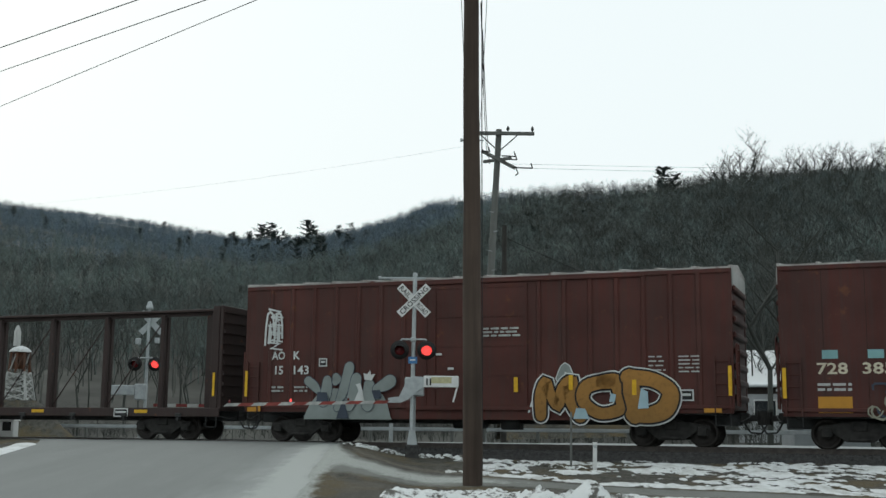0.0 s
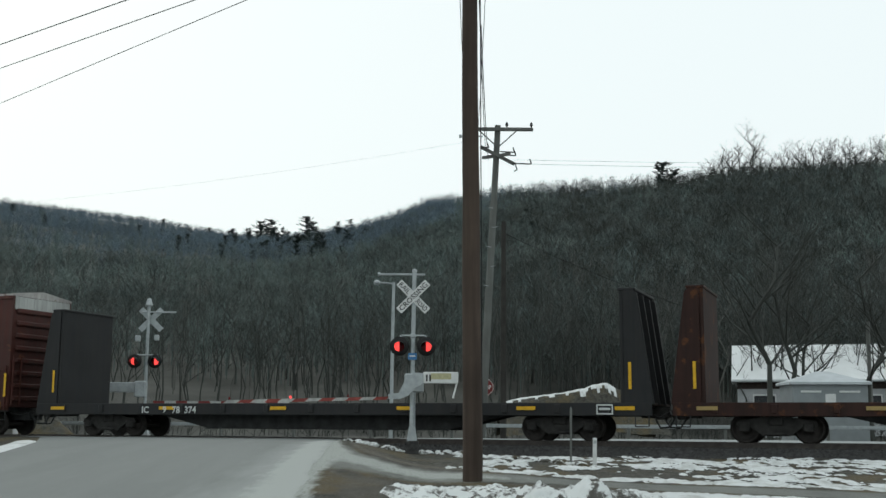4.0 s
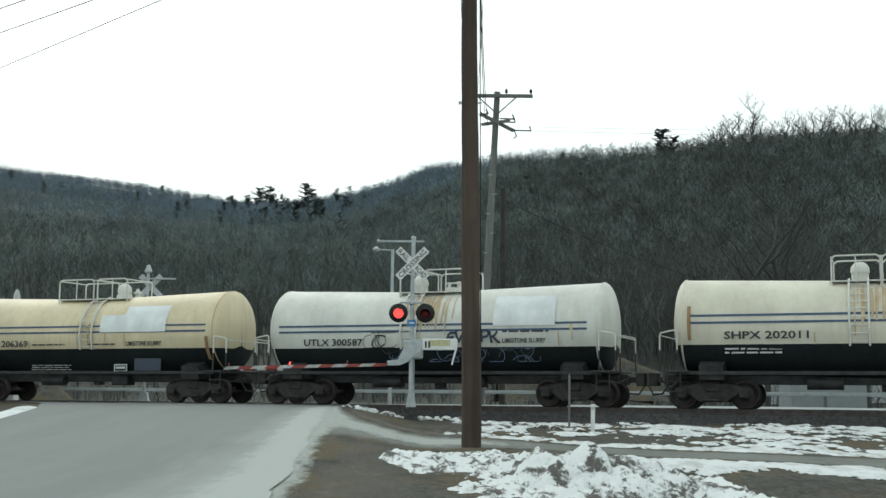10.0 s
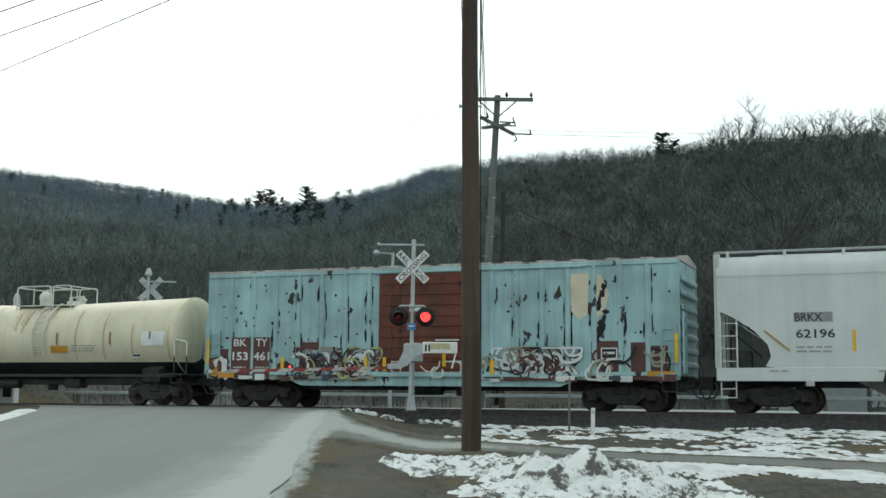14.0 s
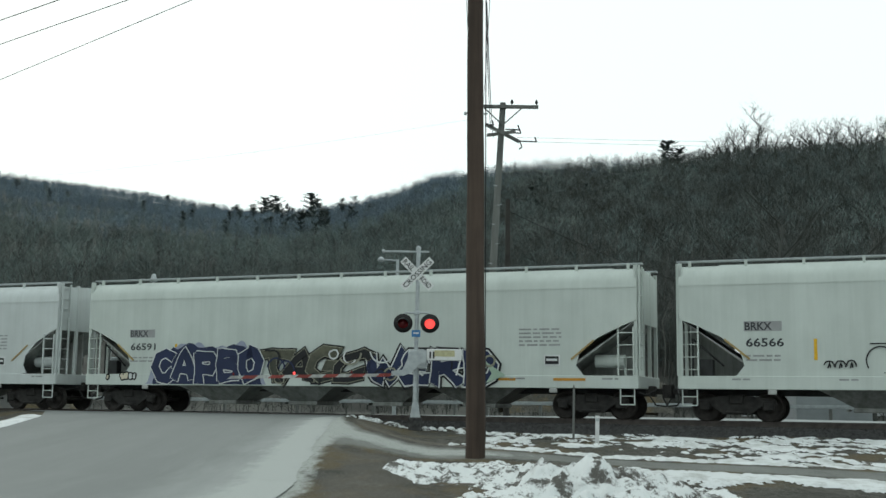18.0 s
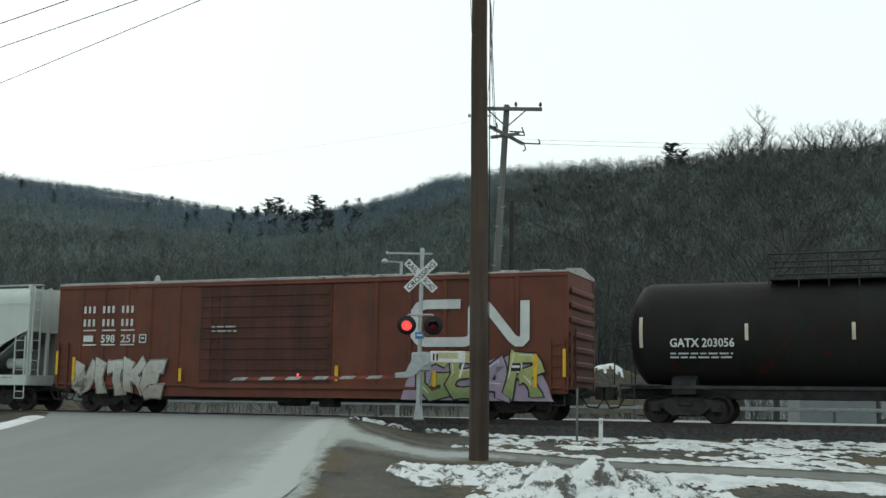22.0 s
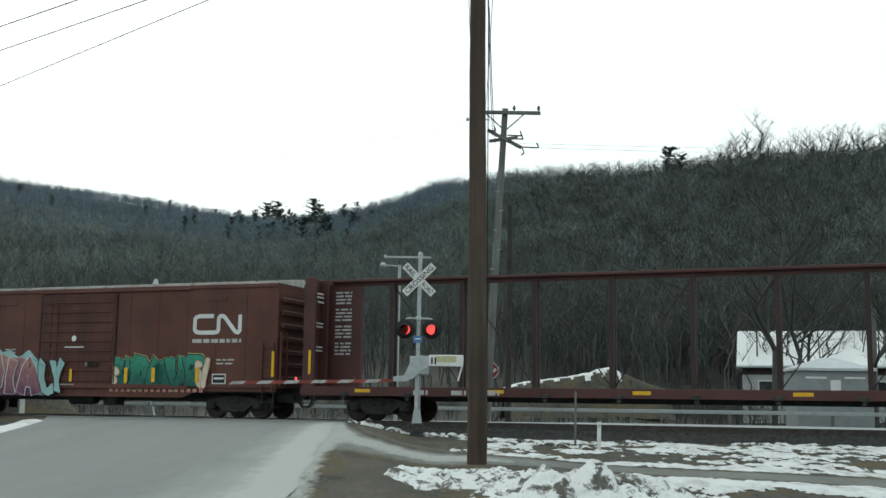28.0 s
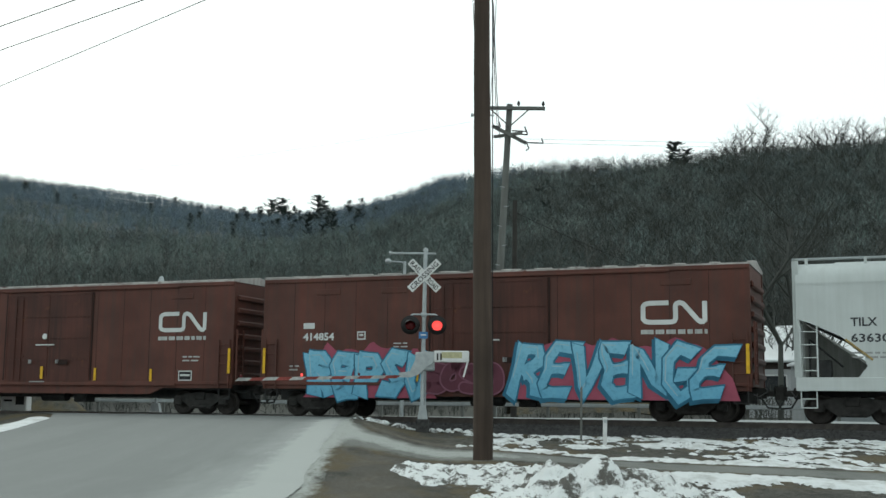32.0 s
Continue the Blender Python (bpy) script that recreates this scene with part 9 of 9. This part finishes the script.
shape_part(c, "placard", [[(8.08, 1.26), (8.27, 1.45), (8.08, 1.64), (7.89, 1.45)]], "spray_white", -1.42, "white diamond placard with a red middle")
shape_part(c, "placard_mark", [[(8.08, 1.3), (8.23, 1.45), (8.08, 1.6), (7.93, 1.45)]], "spray_rose", -1.424)

# pale blue boxcar
c = bx10
panel(c, -7.05, -6.33, 0.98, 2.33, "oxide_patch", POSTS, "paint_patch", "dark repainted number panel")
panel(c, -6.2, -5.58, 0.98, 2.33, "oxide_patch", POSTS, "paint_patch", "dark repainted number panel")
number(c, "BK", -6.96, 2.04, 0.24, y=POSTS - 0.008, width=0.5)
number(c, "TY", -6.1, 2.04, 0.24, y=POSTS - 0.008, width=0.44)
number(c, "153", -7.0, 1.57, 0.26, y=POSTS - 0.008, width=0.6)
number(c, "461", -6.18, 1.57, 0.26, y=POSTS - 0.008, width=0.6)
for x in (-6.98, -6.12):
    bars(c, x, 1.3, 0.5, 2, MAT["white_worn"], POSTS - 0.008, 0.05, 0.07, 20)
rng_ = random.Random(31)
for x0, x1, z in ((-7.5, -7.0, 1.95), (-4.5, -3.75, 2.15), (-3.1, -2.4, 1.95), (-2.2, -1.7, 1.9), (5.4, 6.4, 2.1), (6.6, 7.1, 2.05), (3.0, 3.6, 1.9), (7.2, 7.7, 1.95)):
    panel(c, x0, x1, 0.95, z, "oxide_patch", SIDE - 0.004)
plaque(c, -4.25, -3.95, 1.65, 1.95, SIDE - 0.01)
plaque(c, 5.7, 6.2, 1.55, 1.9, SIDE - 0.01)
spray_blobs(c, -5.2, -1.8, 0.98, 1.6, 10, ["spray_slate", "oxide_patch"], 32, SIDE - 0.006, (0.3, 0.6))
spray_scribble(c, -4.5, -1.8, 1.0, 1.85, 34, ["spray_white", "spray_white", "spray_slate", "spray_grey"], 37, POSTS, 0.075)
spray_blobs(c, 2.1, 4.8, 0.98, 1.7, 12, ["spray_slate", "oxide_patch"], 33, SIDE - 0.006, (0.3, 0.6))
spray_scribble(c, 2.1, 4.8, 1.0, 1.9, 40, ["spray_white", "spray_white", "spray_slate", "spray_grey"], 38, POSTS, 0.075)
spray_scribble(c, -1.5, 1.8, 1.0, 1.5, 7, ["spray_white", "faded_cream"], 39, SIDE - 0.085, 0.05)
spray_blobs(c, -7.9, -7.2, 0.9, 1.7, 9, ["orange_decal", "spray_white", "oxide_patch"], 34, POSTS, (0.2, 0.4))
for x, z in ((-5.05, 1.2), (-2.0, 1.2), (-1.35, 1.2), (0.7, 1.35), (2.3, 1.1)):
    marker(c, x, z, 0.45, 0.12, SIDE - 0.085 if -1.6 < x < 1.9 else POSTS - 0.06)
panel(c, 7.1, 7.9, 0.92, 1.2, "orange_decal", POSTS)
panel(c, -7.5, -6.9, 0.98, 1.18, "orange_decal", POSTS - 0.04)
shape_part(c, "paint_patch", [[(4.8, 3.0), (5.05, 2.75), (5.3, 2.9), (5.35, 4.15), (4.75, 4.15)]], "faded_cream", SIDE - 0.004, "bare pale patch of worn paint")
shape_part(c, "paint_patch", [[(5.5, 2.75), (5.8, 2.95), (5.98, 3.5), (5.72, 4.1), (5.5, 4.15)]], "faded_cream", SIDE - 0.004, "bare pale patch of worn paint")
ribs_ = RIB8(8.02, -1.6, 1.9)
for i in range(150):
    # flakes where the paint has fallen, mostly in runs beside the posts
    if i < 95:
        x = rng_.choice(ribs_) + rng_.choice((-0.13, 0.12)) + rng_.gauss(0, 0.02)
        w, h = rng_.uniform(0.015, 0.04), rng_.uniform(0.06, 0.34)
    else:
        x = rng_.uniform(-7.8, -1.8) if rng_.random() < 0.55 else rng_.uniform(2.1, 7.8)
        w, h = rng_.uniform(0.02, 0.07), rng_.uniform(0.02, 0.06)
    z = 2.0 + 2.1 * rng_.random() ** 1.5
    pts = [(x + w * math.cos(t) * rng_.uniform(0.6, 1.3), z + h * math.sin(t) * rng_.uniform(0.6, 1.2)) for t in [6.283 * k / 10 for k in range(10)]]
    shape_part(c, "paint_flake", [pts], "spray_black", SIDE - 0.003)
for k in range(9):
    x, z = 5.6 + 0.07 * (k % 5), 2.2 + 0.19 * k
    w, h = rng_.uniform(0.06, 0.13), rng_.uniform(0.08, 0.2)
    shape_part(c, "paint_flake", [[(x + w * math.cos(t) * rng_.uniform(0.5, 1.4), z + h * math.sin(t) * rng_.uniform(0.5, 1.3)) for t in [6.283 * k2 / 9 for k2 in range(9)]]], "spray_black", SIDE - 0.009)
for k in range(46):
    x = rng_.uniform(-7.9, 7.6)
    if -1.7 < x < 1.9:
        continue
    w = rng_.uniform(0.1, 0.5)
    panel(c, x, x + w, rng_.uniform(0.86, 0.95), rng_.uniform(1.0, 1.12), rng_.choice(("oxide_patch", "oxide_patch", "spray_slate", "spray_white", "spray_khaki")), POSTS - 0.002 - 0.0004 * k)
spray_scribble(c, -4.4, -1.8, 0.95, 1.95, 26, ["spray_black", "oxide_patch", "spray_khaki", "spray_lime"], 41, POSTS - 0.02, 0.06)
spray_scribble(c, 2.1, 7.6, 0.95, 1.9, 34, ["spray_black", "oxide_patch", "spray_khaki", "spray_white"], 42, POSTS - 0.02, 0.06)
panel(c, -0.5, -0.1, 3.1, 3.22, "spray_white", SIDE - 0.085)
panel(c, 0.4, 1.2, 2.15, 2.2, "spray_white", SIDE - 0.085)

# covered hoppers
for c, num, seed_ in ((hp11, "62196", 41), (hp12, "66591", 42), (hp13, "66566", 43)):
    dx = 0.35 if c is hp11 else 0.0
    panel(c, -8.15 + dx, -7.1 + dx, 2.58, 2.86, "panel_grey")
    number(c, "BRKX", -8.12 + dx, 2.61, 0.22, "dark_text", SIDE - 0.006, 0.75)
    number(c, num, -8.1 + dx, 2.14, 0.23, "dark_text", SIDE, 1.05)
    bars(c, -8.1 + dx, 1.85, 0.95, 2, MAT["panel_grey"], SIDE, 0.05, 0.07, seed_)
    bars(c, 6.3, 2.68, 1.35, 5, MAT["panel_grey"], SIDE, 0.05, 0.07, seed_ + 10)
    plaque(c, 7.1, 7.6, 1.6, 1.92)
    marker(c, -6.2, 1.75, 0.6, 0.09, SIDE)
    for i in range(7):
        x = -8.5 + i * 2.9
        bars(c, x, 1.18, 0.5, 1, MAT["panel_grey"], -1.635, 0.05, 0.05, seed_ + 20 + i)
    for x in (-7.4, 7.4):
        part("jacking_pad", Build().box(x - 0.12, x + 0.12, -1.66, -1.6, 0.78, 0.92, 0.02), MAT["white_worn"], c)
throw_up(hp11, "SNOUR", -5.2, -0.55, 0.98, 2.3, "hopper_grey", "spray_black", None, 51, -1.64, 0.26, 0.04, 0, None, 0.2, "spray_black", 1.35, 0.1)
c = hp12
cloud(c, -7.35, -2.6, 0.96, 2.42, "spray_lavender", 60, -1.636, 7)
cloud(c, -7.05, -2.75, 0.96, 2.38, "spray_navy", 61, -1.639, 6)
throw_up(c, "CAPBO", -7.1, -2.72, 0.98, 2.2, "spray_navy", "spray_white", None, 61, -1.645, 0.29, 0.034, 0, None, 0.03, None, 1.12, 0.05)
throw_up(c, "TAGC", -2.7, 1.05, 0.98, 2.2, "fade_olive", "spray_khaki", "spray_black", 62, -1.64, 0.3, 0.025, 0.05, None, 0.35, None, 1.45, 0.2, ("fade_olive", "spray_black"))
throw_up(c, "WERD", 1.25, 5.6, 0.98, 2.15, "spray_navy", "spray_white", "spray_black", 63, -1.645, 0.27, 0.045, 0.06, None, 0.15, None, 1.2, 0.2)
shape_part(c, "spray_stroke", [[(5.2, 1.75), (5.9, 1.3), (5.25, 1.05), (5.45, 1.35)]], "spray_mint", -1.7)
spray_scribble(c, -2.4, 5.4, 1.0, 2.1, 16, ["spray_black", "spray_navy", "spray_white", "spray_khaki"], 66, -1.7, 0.05)
spray_blobs(c, -9.0, -7.6, 1.0, 1.4, 7, ["faded_cream", "spray_white"], 64, -1.64, (0.2, 0.4))
panel(c, 7.4, 8.4, 1.14, 1.22, "orange_decal", -1.635)
panel(c, 5.4, 6.2, 1.14, 1.22, "orange_decal", -1.635)
c = hp13
throw_up(c, "TBEUC", -3.55, -0.75, 1.36, 2.3, "hopper_green", "spray_black", None, 71, -1.64, 0.2, 0.02, 0, None, 0.08, None, 1.35)
throw_up(c, "AMUUS", 1.5, 4.2, 1.0, 2.15, "hopper_green", "spray_black", None, 72, -1.64, 0.26, 0.034, 0, None, 0.1, None, 1.35)
spray_scribble(c, -4.35, -3.85, 1.4, 2.2, 6, ["spray_black"], 74, -1.64, 0.03)
spray_scribble(c, 4.75, 5.4, 1.45, 2.0, 6, ["spray_black"], 77, -1.64, 0.03)
spray_scribble(c, -0.2, 0.5, 1.5, 2.2, 7, ["spray_black"], 76, -1.64, 0.03)
spray_lines(c, -6.0, -5.1, 1.5, 1.75, 3, 73, "spray_black", -1.64, 0.04)
panel(c, 6.3, 7.4, 1.98, 2.1, "spray_slate")
c = hp21
number(c, "TILX", -8.4, 2.72, 0.23, "dark_text", SIDE, 0.7)
number(c, "63630", -8.4, 2.28, 0.22, "dark_text", SIDE, 1.0)
bars(c, -8.4, 1.95, 0.9, 2, MAT["panel_grey"], SIDE, 0.05, 0.07, 75)

# long orange-brown boxcar
c = bx14
for z in (3.52, 3.05):
    for x in (-8.45, -7.62, -6.8):
        for k_ in range(3):
            panel(c, x + 0.2 * k_, x + 0.2 * k_ + 0.1, z, z + 0.25, "spray_white", POSTS)
for z in (2.88, 2.36):
    for x in (-8.45, -7.62, -6.8):
        panel(c, x, x + 0.58, z, z + 0.045, "spray_white", POSTS)
for w_, x in (("598", -7.65), ("251", -6.8)):
    number(c, w_, x, 2.47, 0.27, y=POSTS, width=0.6)
panel(c, -8.42, -8.0, 2.5, 2.72, "spray_white", POSTS)
emblem(c, 4.45, 8.42, 2.25, 3.75, POSTS, w=0.3)
throw_up(c, "WITKE", -8.7, -4.95, 0.56, 1.92, "fade_chalk", "spray_smoke", "spray_chalk", 85, POSTS - 0.01, 0.34, 0.022, 0.02, None, 0.15, None, 1.3, 0.12)
cloud(c, 4.2, 9.15, 0.58, 2.0, "spray_lilac", 87, POSTS, 8)
throw_up(c, "GEAR", 4.75, 8.85, 0.58, 2.15, "fade_lime", "spray_black", None, 86, POSTS - 0.01, 0.34, 0.045, 0.1, "spray_white", 0.2, None, 1.2, 0.2, ("fade_lime", "fade_lime", "spray_lilac", "fade_lime"))
plaque(c, 7.8, 8.2, 1.45, 1.78, POSTS - 0.04)
for x, z, h in ((-8.75, 1.1, 0.85), (-4.2, 1.1, 0.45), (1.85, 1.15, 0.5), (5.3, 1.0, 0.5), (8.62, 1.0, 1.0)):
    marker(c, x, z, h, 0.12, POSTS - 0.05)
plaque(c, -6.0, -5.7, 2.45, 2.75, POSTS)
bars(c, -3.0, 2.95, 1.0, 2, MAT["grey_text"], SIDE - 0.085, 0.05, 0.1, 89)

# brown-red boxcars of one series
for c, num, x, z in ((bx16, "414920", -6.6, 2.52), (bx17, "415005", -6.4, 2.37), (bx19, "414648", -6.58, 2.38), (bx20, "414854", -6.5, 2.5)):
    number(c, num, x, z, 0.23, width=1.15, bold=0.03)
    panel(c, x - 0.42 if c is not bx20 else x, x - 0.12 if c is not bx20 else x + 0.42, z + (0.02 if c is not bx20 else 0.38), z + (0.2 if c is not bx20 else 0.57), "spray_white")
    plaque(c, x + 2.0, x + 2.3, z, z + 0.27, SIDE, "cn_red")
    bars(c, 6.0, 1.95, 0.7, 2, MAT["grey_text"], SIDE, 0.05, 0.08, 90)
    plaque(c, 5.85, 6.4, 1.15, 1.5)
    marker(c, 4.7, 1.1, 0.45, 0.1)
    marker(c, -4.8, 1.1, 0.5, 0.1)
    bars(c, -7.0, 1.62, 0.4, 2, MAT["white_worn"], SIDE, 0.05, 0.07, 91)
    bars(c, -5.8, 1.62, 0.4, 2, MAT["white_worn"], SIDE, 0.05, 0.07, 92)
    yd = SIDE - 0.085
    ring = [(0.0 + 0.11 * math.cos(6.283 * k / 12), 2.75 + 0.11 * math.sin(6.283 * k / 12)) for k in range(12)]
    shape_part(c, "stencil", [ring], "spray_white", yd)
    panel(c, -0.4, 0.45, 2.42, 2.46, "spray_white", yd)
    for dx in (-0.7, 0.55):
        panel(c, dx, dx + 0.14, 1.76, 1.9, "panel_grey", yd)
    panel(c, -0.12, 0.0, 1.2, 1.65, "yellow", yd)
    panel(c, -0.6, 0.1, 1.08, 1.12, "panel_grey", yd)
    panel(c, 0.6, 1.1, 1.72, 1.9, "joint_dark", yd)
    for dx in (-2.35, 2.3):
        marker(c, dx, 1.15, 0.45, 0.1, SIDE - 0.03)
    bars(c, -3.2, 2.35, 0.55, 3, MAT["grey_text"], SIDE, 0.04, 0.07, 94)
    for x2 in (-5.6, -3.2, 5.9):
        part("lading_band_plate", Build().box(x2 - 0.45, x2 + 0.45, -1.625, -1.6, 4.0, 4.18, 0.008), MAT["cn_red"], c)
for c, x0, x1 in ((bx16, 4.8, 6.74), (bx17, 5.0, 6.95), (bx19, 4.95, 6.92), (bx20, 4.85, 6.8)):
    emblem(c, x0, x1, 2.84, 3.55)
    bars(c, x0, 2.56, x1 - x0, 1, MAT["white_worn"], SIDE, 0.13, 0.1, 93)
cloud(bx16, -7.75, -2.3, 0.68, 2.5, "spray_teal_dark", 100, SIDE, 6)
throw_up(bx16, "GLOBE", -7.35, -2.3, 0.66, 2.42, "fade_ice", "spray_teal_dark", None, 101, SIDE - 0.01, 0.4, 0.05, 0, "spray_ice", 0.16, None, 1.12)
stroke(bx16, [(-7.7, 1.3), (-7.3, 0.95), (-7.0, 1.1)], 0.12, 0.2, "fade_ice", SIDE - 0.006)
cloud(bx16, 1.9, 6.6, 1.0, 2.3, "spray_plum", 102, SIDE, 9)
throw_up(bx16, "AMKDSE", 2.0, 6.35, 1.0, 2.15, "fade_smoke", "spray_white", None, 103, SIDE - 0.01, 0.25, 0.026, 0.1, None, 0.25, None, 1.3, 0.15)
for i in range(7):
    x = 2.5 + 0.42 * i
    ribbon(bx16, [(x, 1.05), (x + 0.06, 0.85), (x + 0.02, 0.66)], 0.035, "spray_white", SIDE - 0.09 - 0.0004 * i, "spray_drip")
throw_up(bx17, "WVYW", -7.5, -5.3, 0.72, 1.95, "spray_mint", "spray_teal_dark", None, 104, SIDE - 0.005, 0.34, 0.03, 0, None, 0.3, None, 1.3, 0.2)
throw_up(bx17, "VLY", -1.9, -0.4, 0.72, 2.0, "spray_aqua", "spray_black", None, 107, SIDE - 0.085, 0.24, 0.035, 0, None, 0.3, None, 1.1, 0.2)
cloud(bx17, -5.9, -1.2, 0.7, 2.45, "spray_aqua", 106, SIDE - 0.03, 8)
cloud(bx17, -5.75, -1.5, 0.68, 2.2, "fade_rose", 108, SIDE - 0.04, 5)
throw_up(bx17, "KUDIA", -5.8, -1.5, 0.68, 2.2, "fade_rose", "spray_white", None, 105, SIDE - 0.05, 0.38, 0.035, 0.03, None, 0.08, None, 1.1, 0.06)
throw_up(bx17, "UDMUP", 1.8, 5.6, 0.98, 2.2, "fade_green", "spray_black", "spray_lime", 106, SIDE - 0.01, 0.42, 0.035, 0.03, None, 0.05, None, 1.15, 0.08)
throw_up(bx17, "SS", 1.2, 1.9, 1.0, 1.75, "faded_cream", "spray_rose", None, 108, SIDE - 0.005, 0.22, 0.03, 0, None, 0.2, None, 1.1)
throw_up(bx17, "SI", 5.25, 5.75, 1.0, 2.0, "faded_cream", "spray_rose", None, 109, SIDE - 0.06, 0.16, 0.03, 0, None, 0.2, None, 1.1)
for i in range(16):
    panel(bx17, 1.6 + i * 0.25, 1.75 + i * 0.25, 0.86, 0.98, "spray_rose", SIDE)
for x in (2.35, 3.5, 5.3):
    marker(bx17, x, 1.2, 0.5, 0.14, SIDE - 0.09)
cloud(bx20, -6.4, -1.7, 0.62, 2.4, "spray_pink", 115, SIDE, 7)
throw_up(bx20, "REPSU", -6.25, -1.85, 0.6, 2.2, "fade_sky", "spray_deep", None, 109, SIDE - 0.01, 0.38, 0.045, 0.06, "spray_ice", 0.1, None, 1.12, 0.15)
throw_up(bx20, "SOSO", -2.0, 0.5, 0.8, 1.75, "spray_plum", "spray_mauve", None, 110, SIDE - 0.085, 0.3, 0.05, 0, None, 0.1, None, 1.3)
cloud(bx20, 0.75, 7.65, 0.62, 2.45, "spray_pink", 116, SIDE - 0.085, 9)
throw_up(bx20, "REVENGE", 0.95, 7.4, 0.58, 2.38, "fade_sky", "spray_deep", None, 112, SIDE - 0.09, 0.31, 0.05, 0.06, "spray_ice", 0.25, "spray_deep", 1.2, 0.22)

# centre beam cars
for c in (cb18, cb0):
    for x0, w in ((-11.35, 0.62), (10.86, 0.34)):
        for r_ in range(4):
            bars(c, x0, 4.3 - r_ * 0.58, w, 4, MAT["grey_text"], -0.106, 0.06, 0.06, 120 + r_)
    # stencils on the inner face of the bulkhead
    for k_, z in enumerate((4.2, 4.08, 3.92, 3.2, 3.08, 2.4, 2.28)):
        part("stencil", Build().box(-11.56, -11.552, -1.15 + 0.05 * (k_ % 3), -0.62, z, z + 0.055), MAT["grey_text"], c)
    for w in (-7.8, -6.5, -5.4):
        bars(c, w, 0.86, 0.5, 1, MAT["grey_text"], -1.506, 0.14, 0.1, 125)
    plaque(c, 7.4, 8.0, 0.78, 1.08, -1.506)


# ---------------------------------------------------------------- what moves
def motions():
    for car, start in CARS:
        walk(car, [(t, track_pose(start - d)) for t, d in zip(*RUN)])
    # wheels roll while their car is before the viewer
    seen = lambda d: min(max(float(np.interp(d, RUN[1], RUN[0])), 0.0), 32.0)
    for w, start, x, dx in WHEELSETS:
        t0, t1 = seen(start + x - 19), seen(start + x + 23)
        at = lambda t: (t, pose(dx, 0, WHEEL_R, 0, -math.degrees((run(t) - run(t0)) / WHEEL_R), 0))
        if t1 - t0 < 0.1:
            walk(w, [(0.0, at(t0)[1]), (32.0, at(t0)[1])])
            continue
        n0, n1 = math.ceil(t0 * FPS), math.floor(t1 * FPS)
        rows = [at(k / FPS) for k in range(n0, n1 + 1)]
        if n0 > 1:
            rows = [(0.0, rows[0][1]), ((n0 - 1) / FPS, rows[0][1])] + rows
        if n1 < 32 * FPS - 1:
            rows = rows + [((n1 + 1) / FPS, rows[-1][1]), (32.0, rows[-1][1])]
        walk(w, rows)

    # the signal lamps flash in turn: each globe shows its bright half, then its dark half
    for globe, at_, side_ in GLOBES:
        rows, k = [], -15
        while FLASH_MID + (k - 0.5) * FLASH / 2 < 32.4:
            # the half period k is centred on FLASH_MID + k * FLASH / 2
            rest = 180.0 * (k + side_)
            edge = FLASH_MID + (k + 0.5) * FLASH / 2
            for dt, turned in ((-0.1, 0), (-0.034, 50), (0.034, 130), (0.1, 180)):
                rows.append((edge + dt, pose(*at_, 0, 0, rest + turned)))
            k += 1
        rows = [r for r in rows if 0.05 < r[0] < 31.95]
        walk(globe, [(0.0, rows[0][1])] + rows + [(32.0, rows[-1][1])])

    # the car on the far road
    go = lambda t: (t, track_pose(-5.3 + 16.2 * (t - 20.0), -6.7, -0.05))
    walk(grey_car, [(0.0, go(14.5)[1]), (14.5, go(14.5)[1])] + [go(15.0 + 0.5 * k) for k in range(21)] + [(25.5, go(25.0)[1]), (32.0, go(25.0)[1])])


motions()
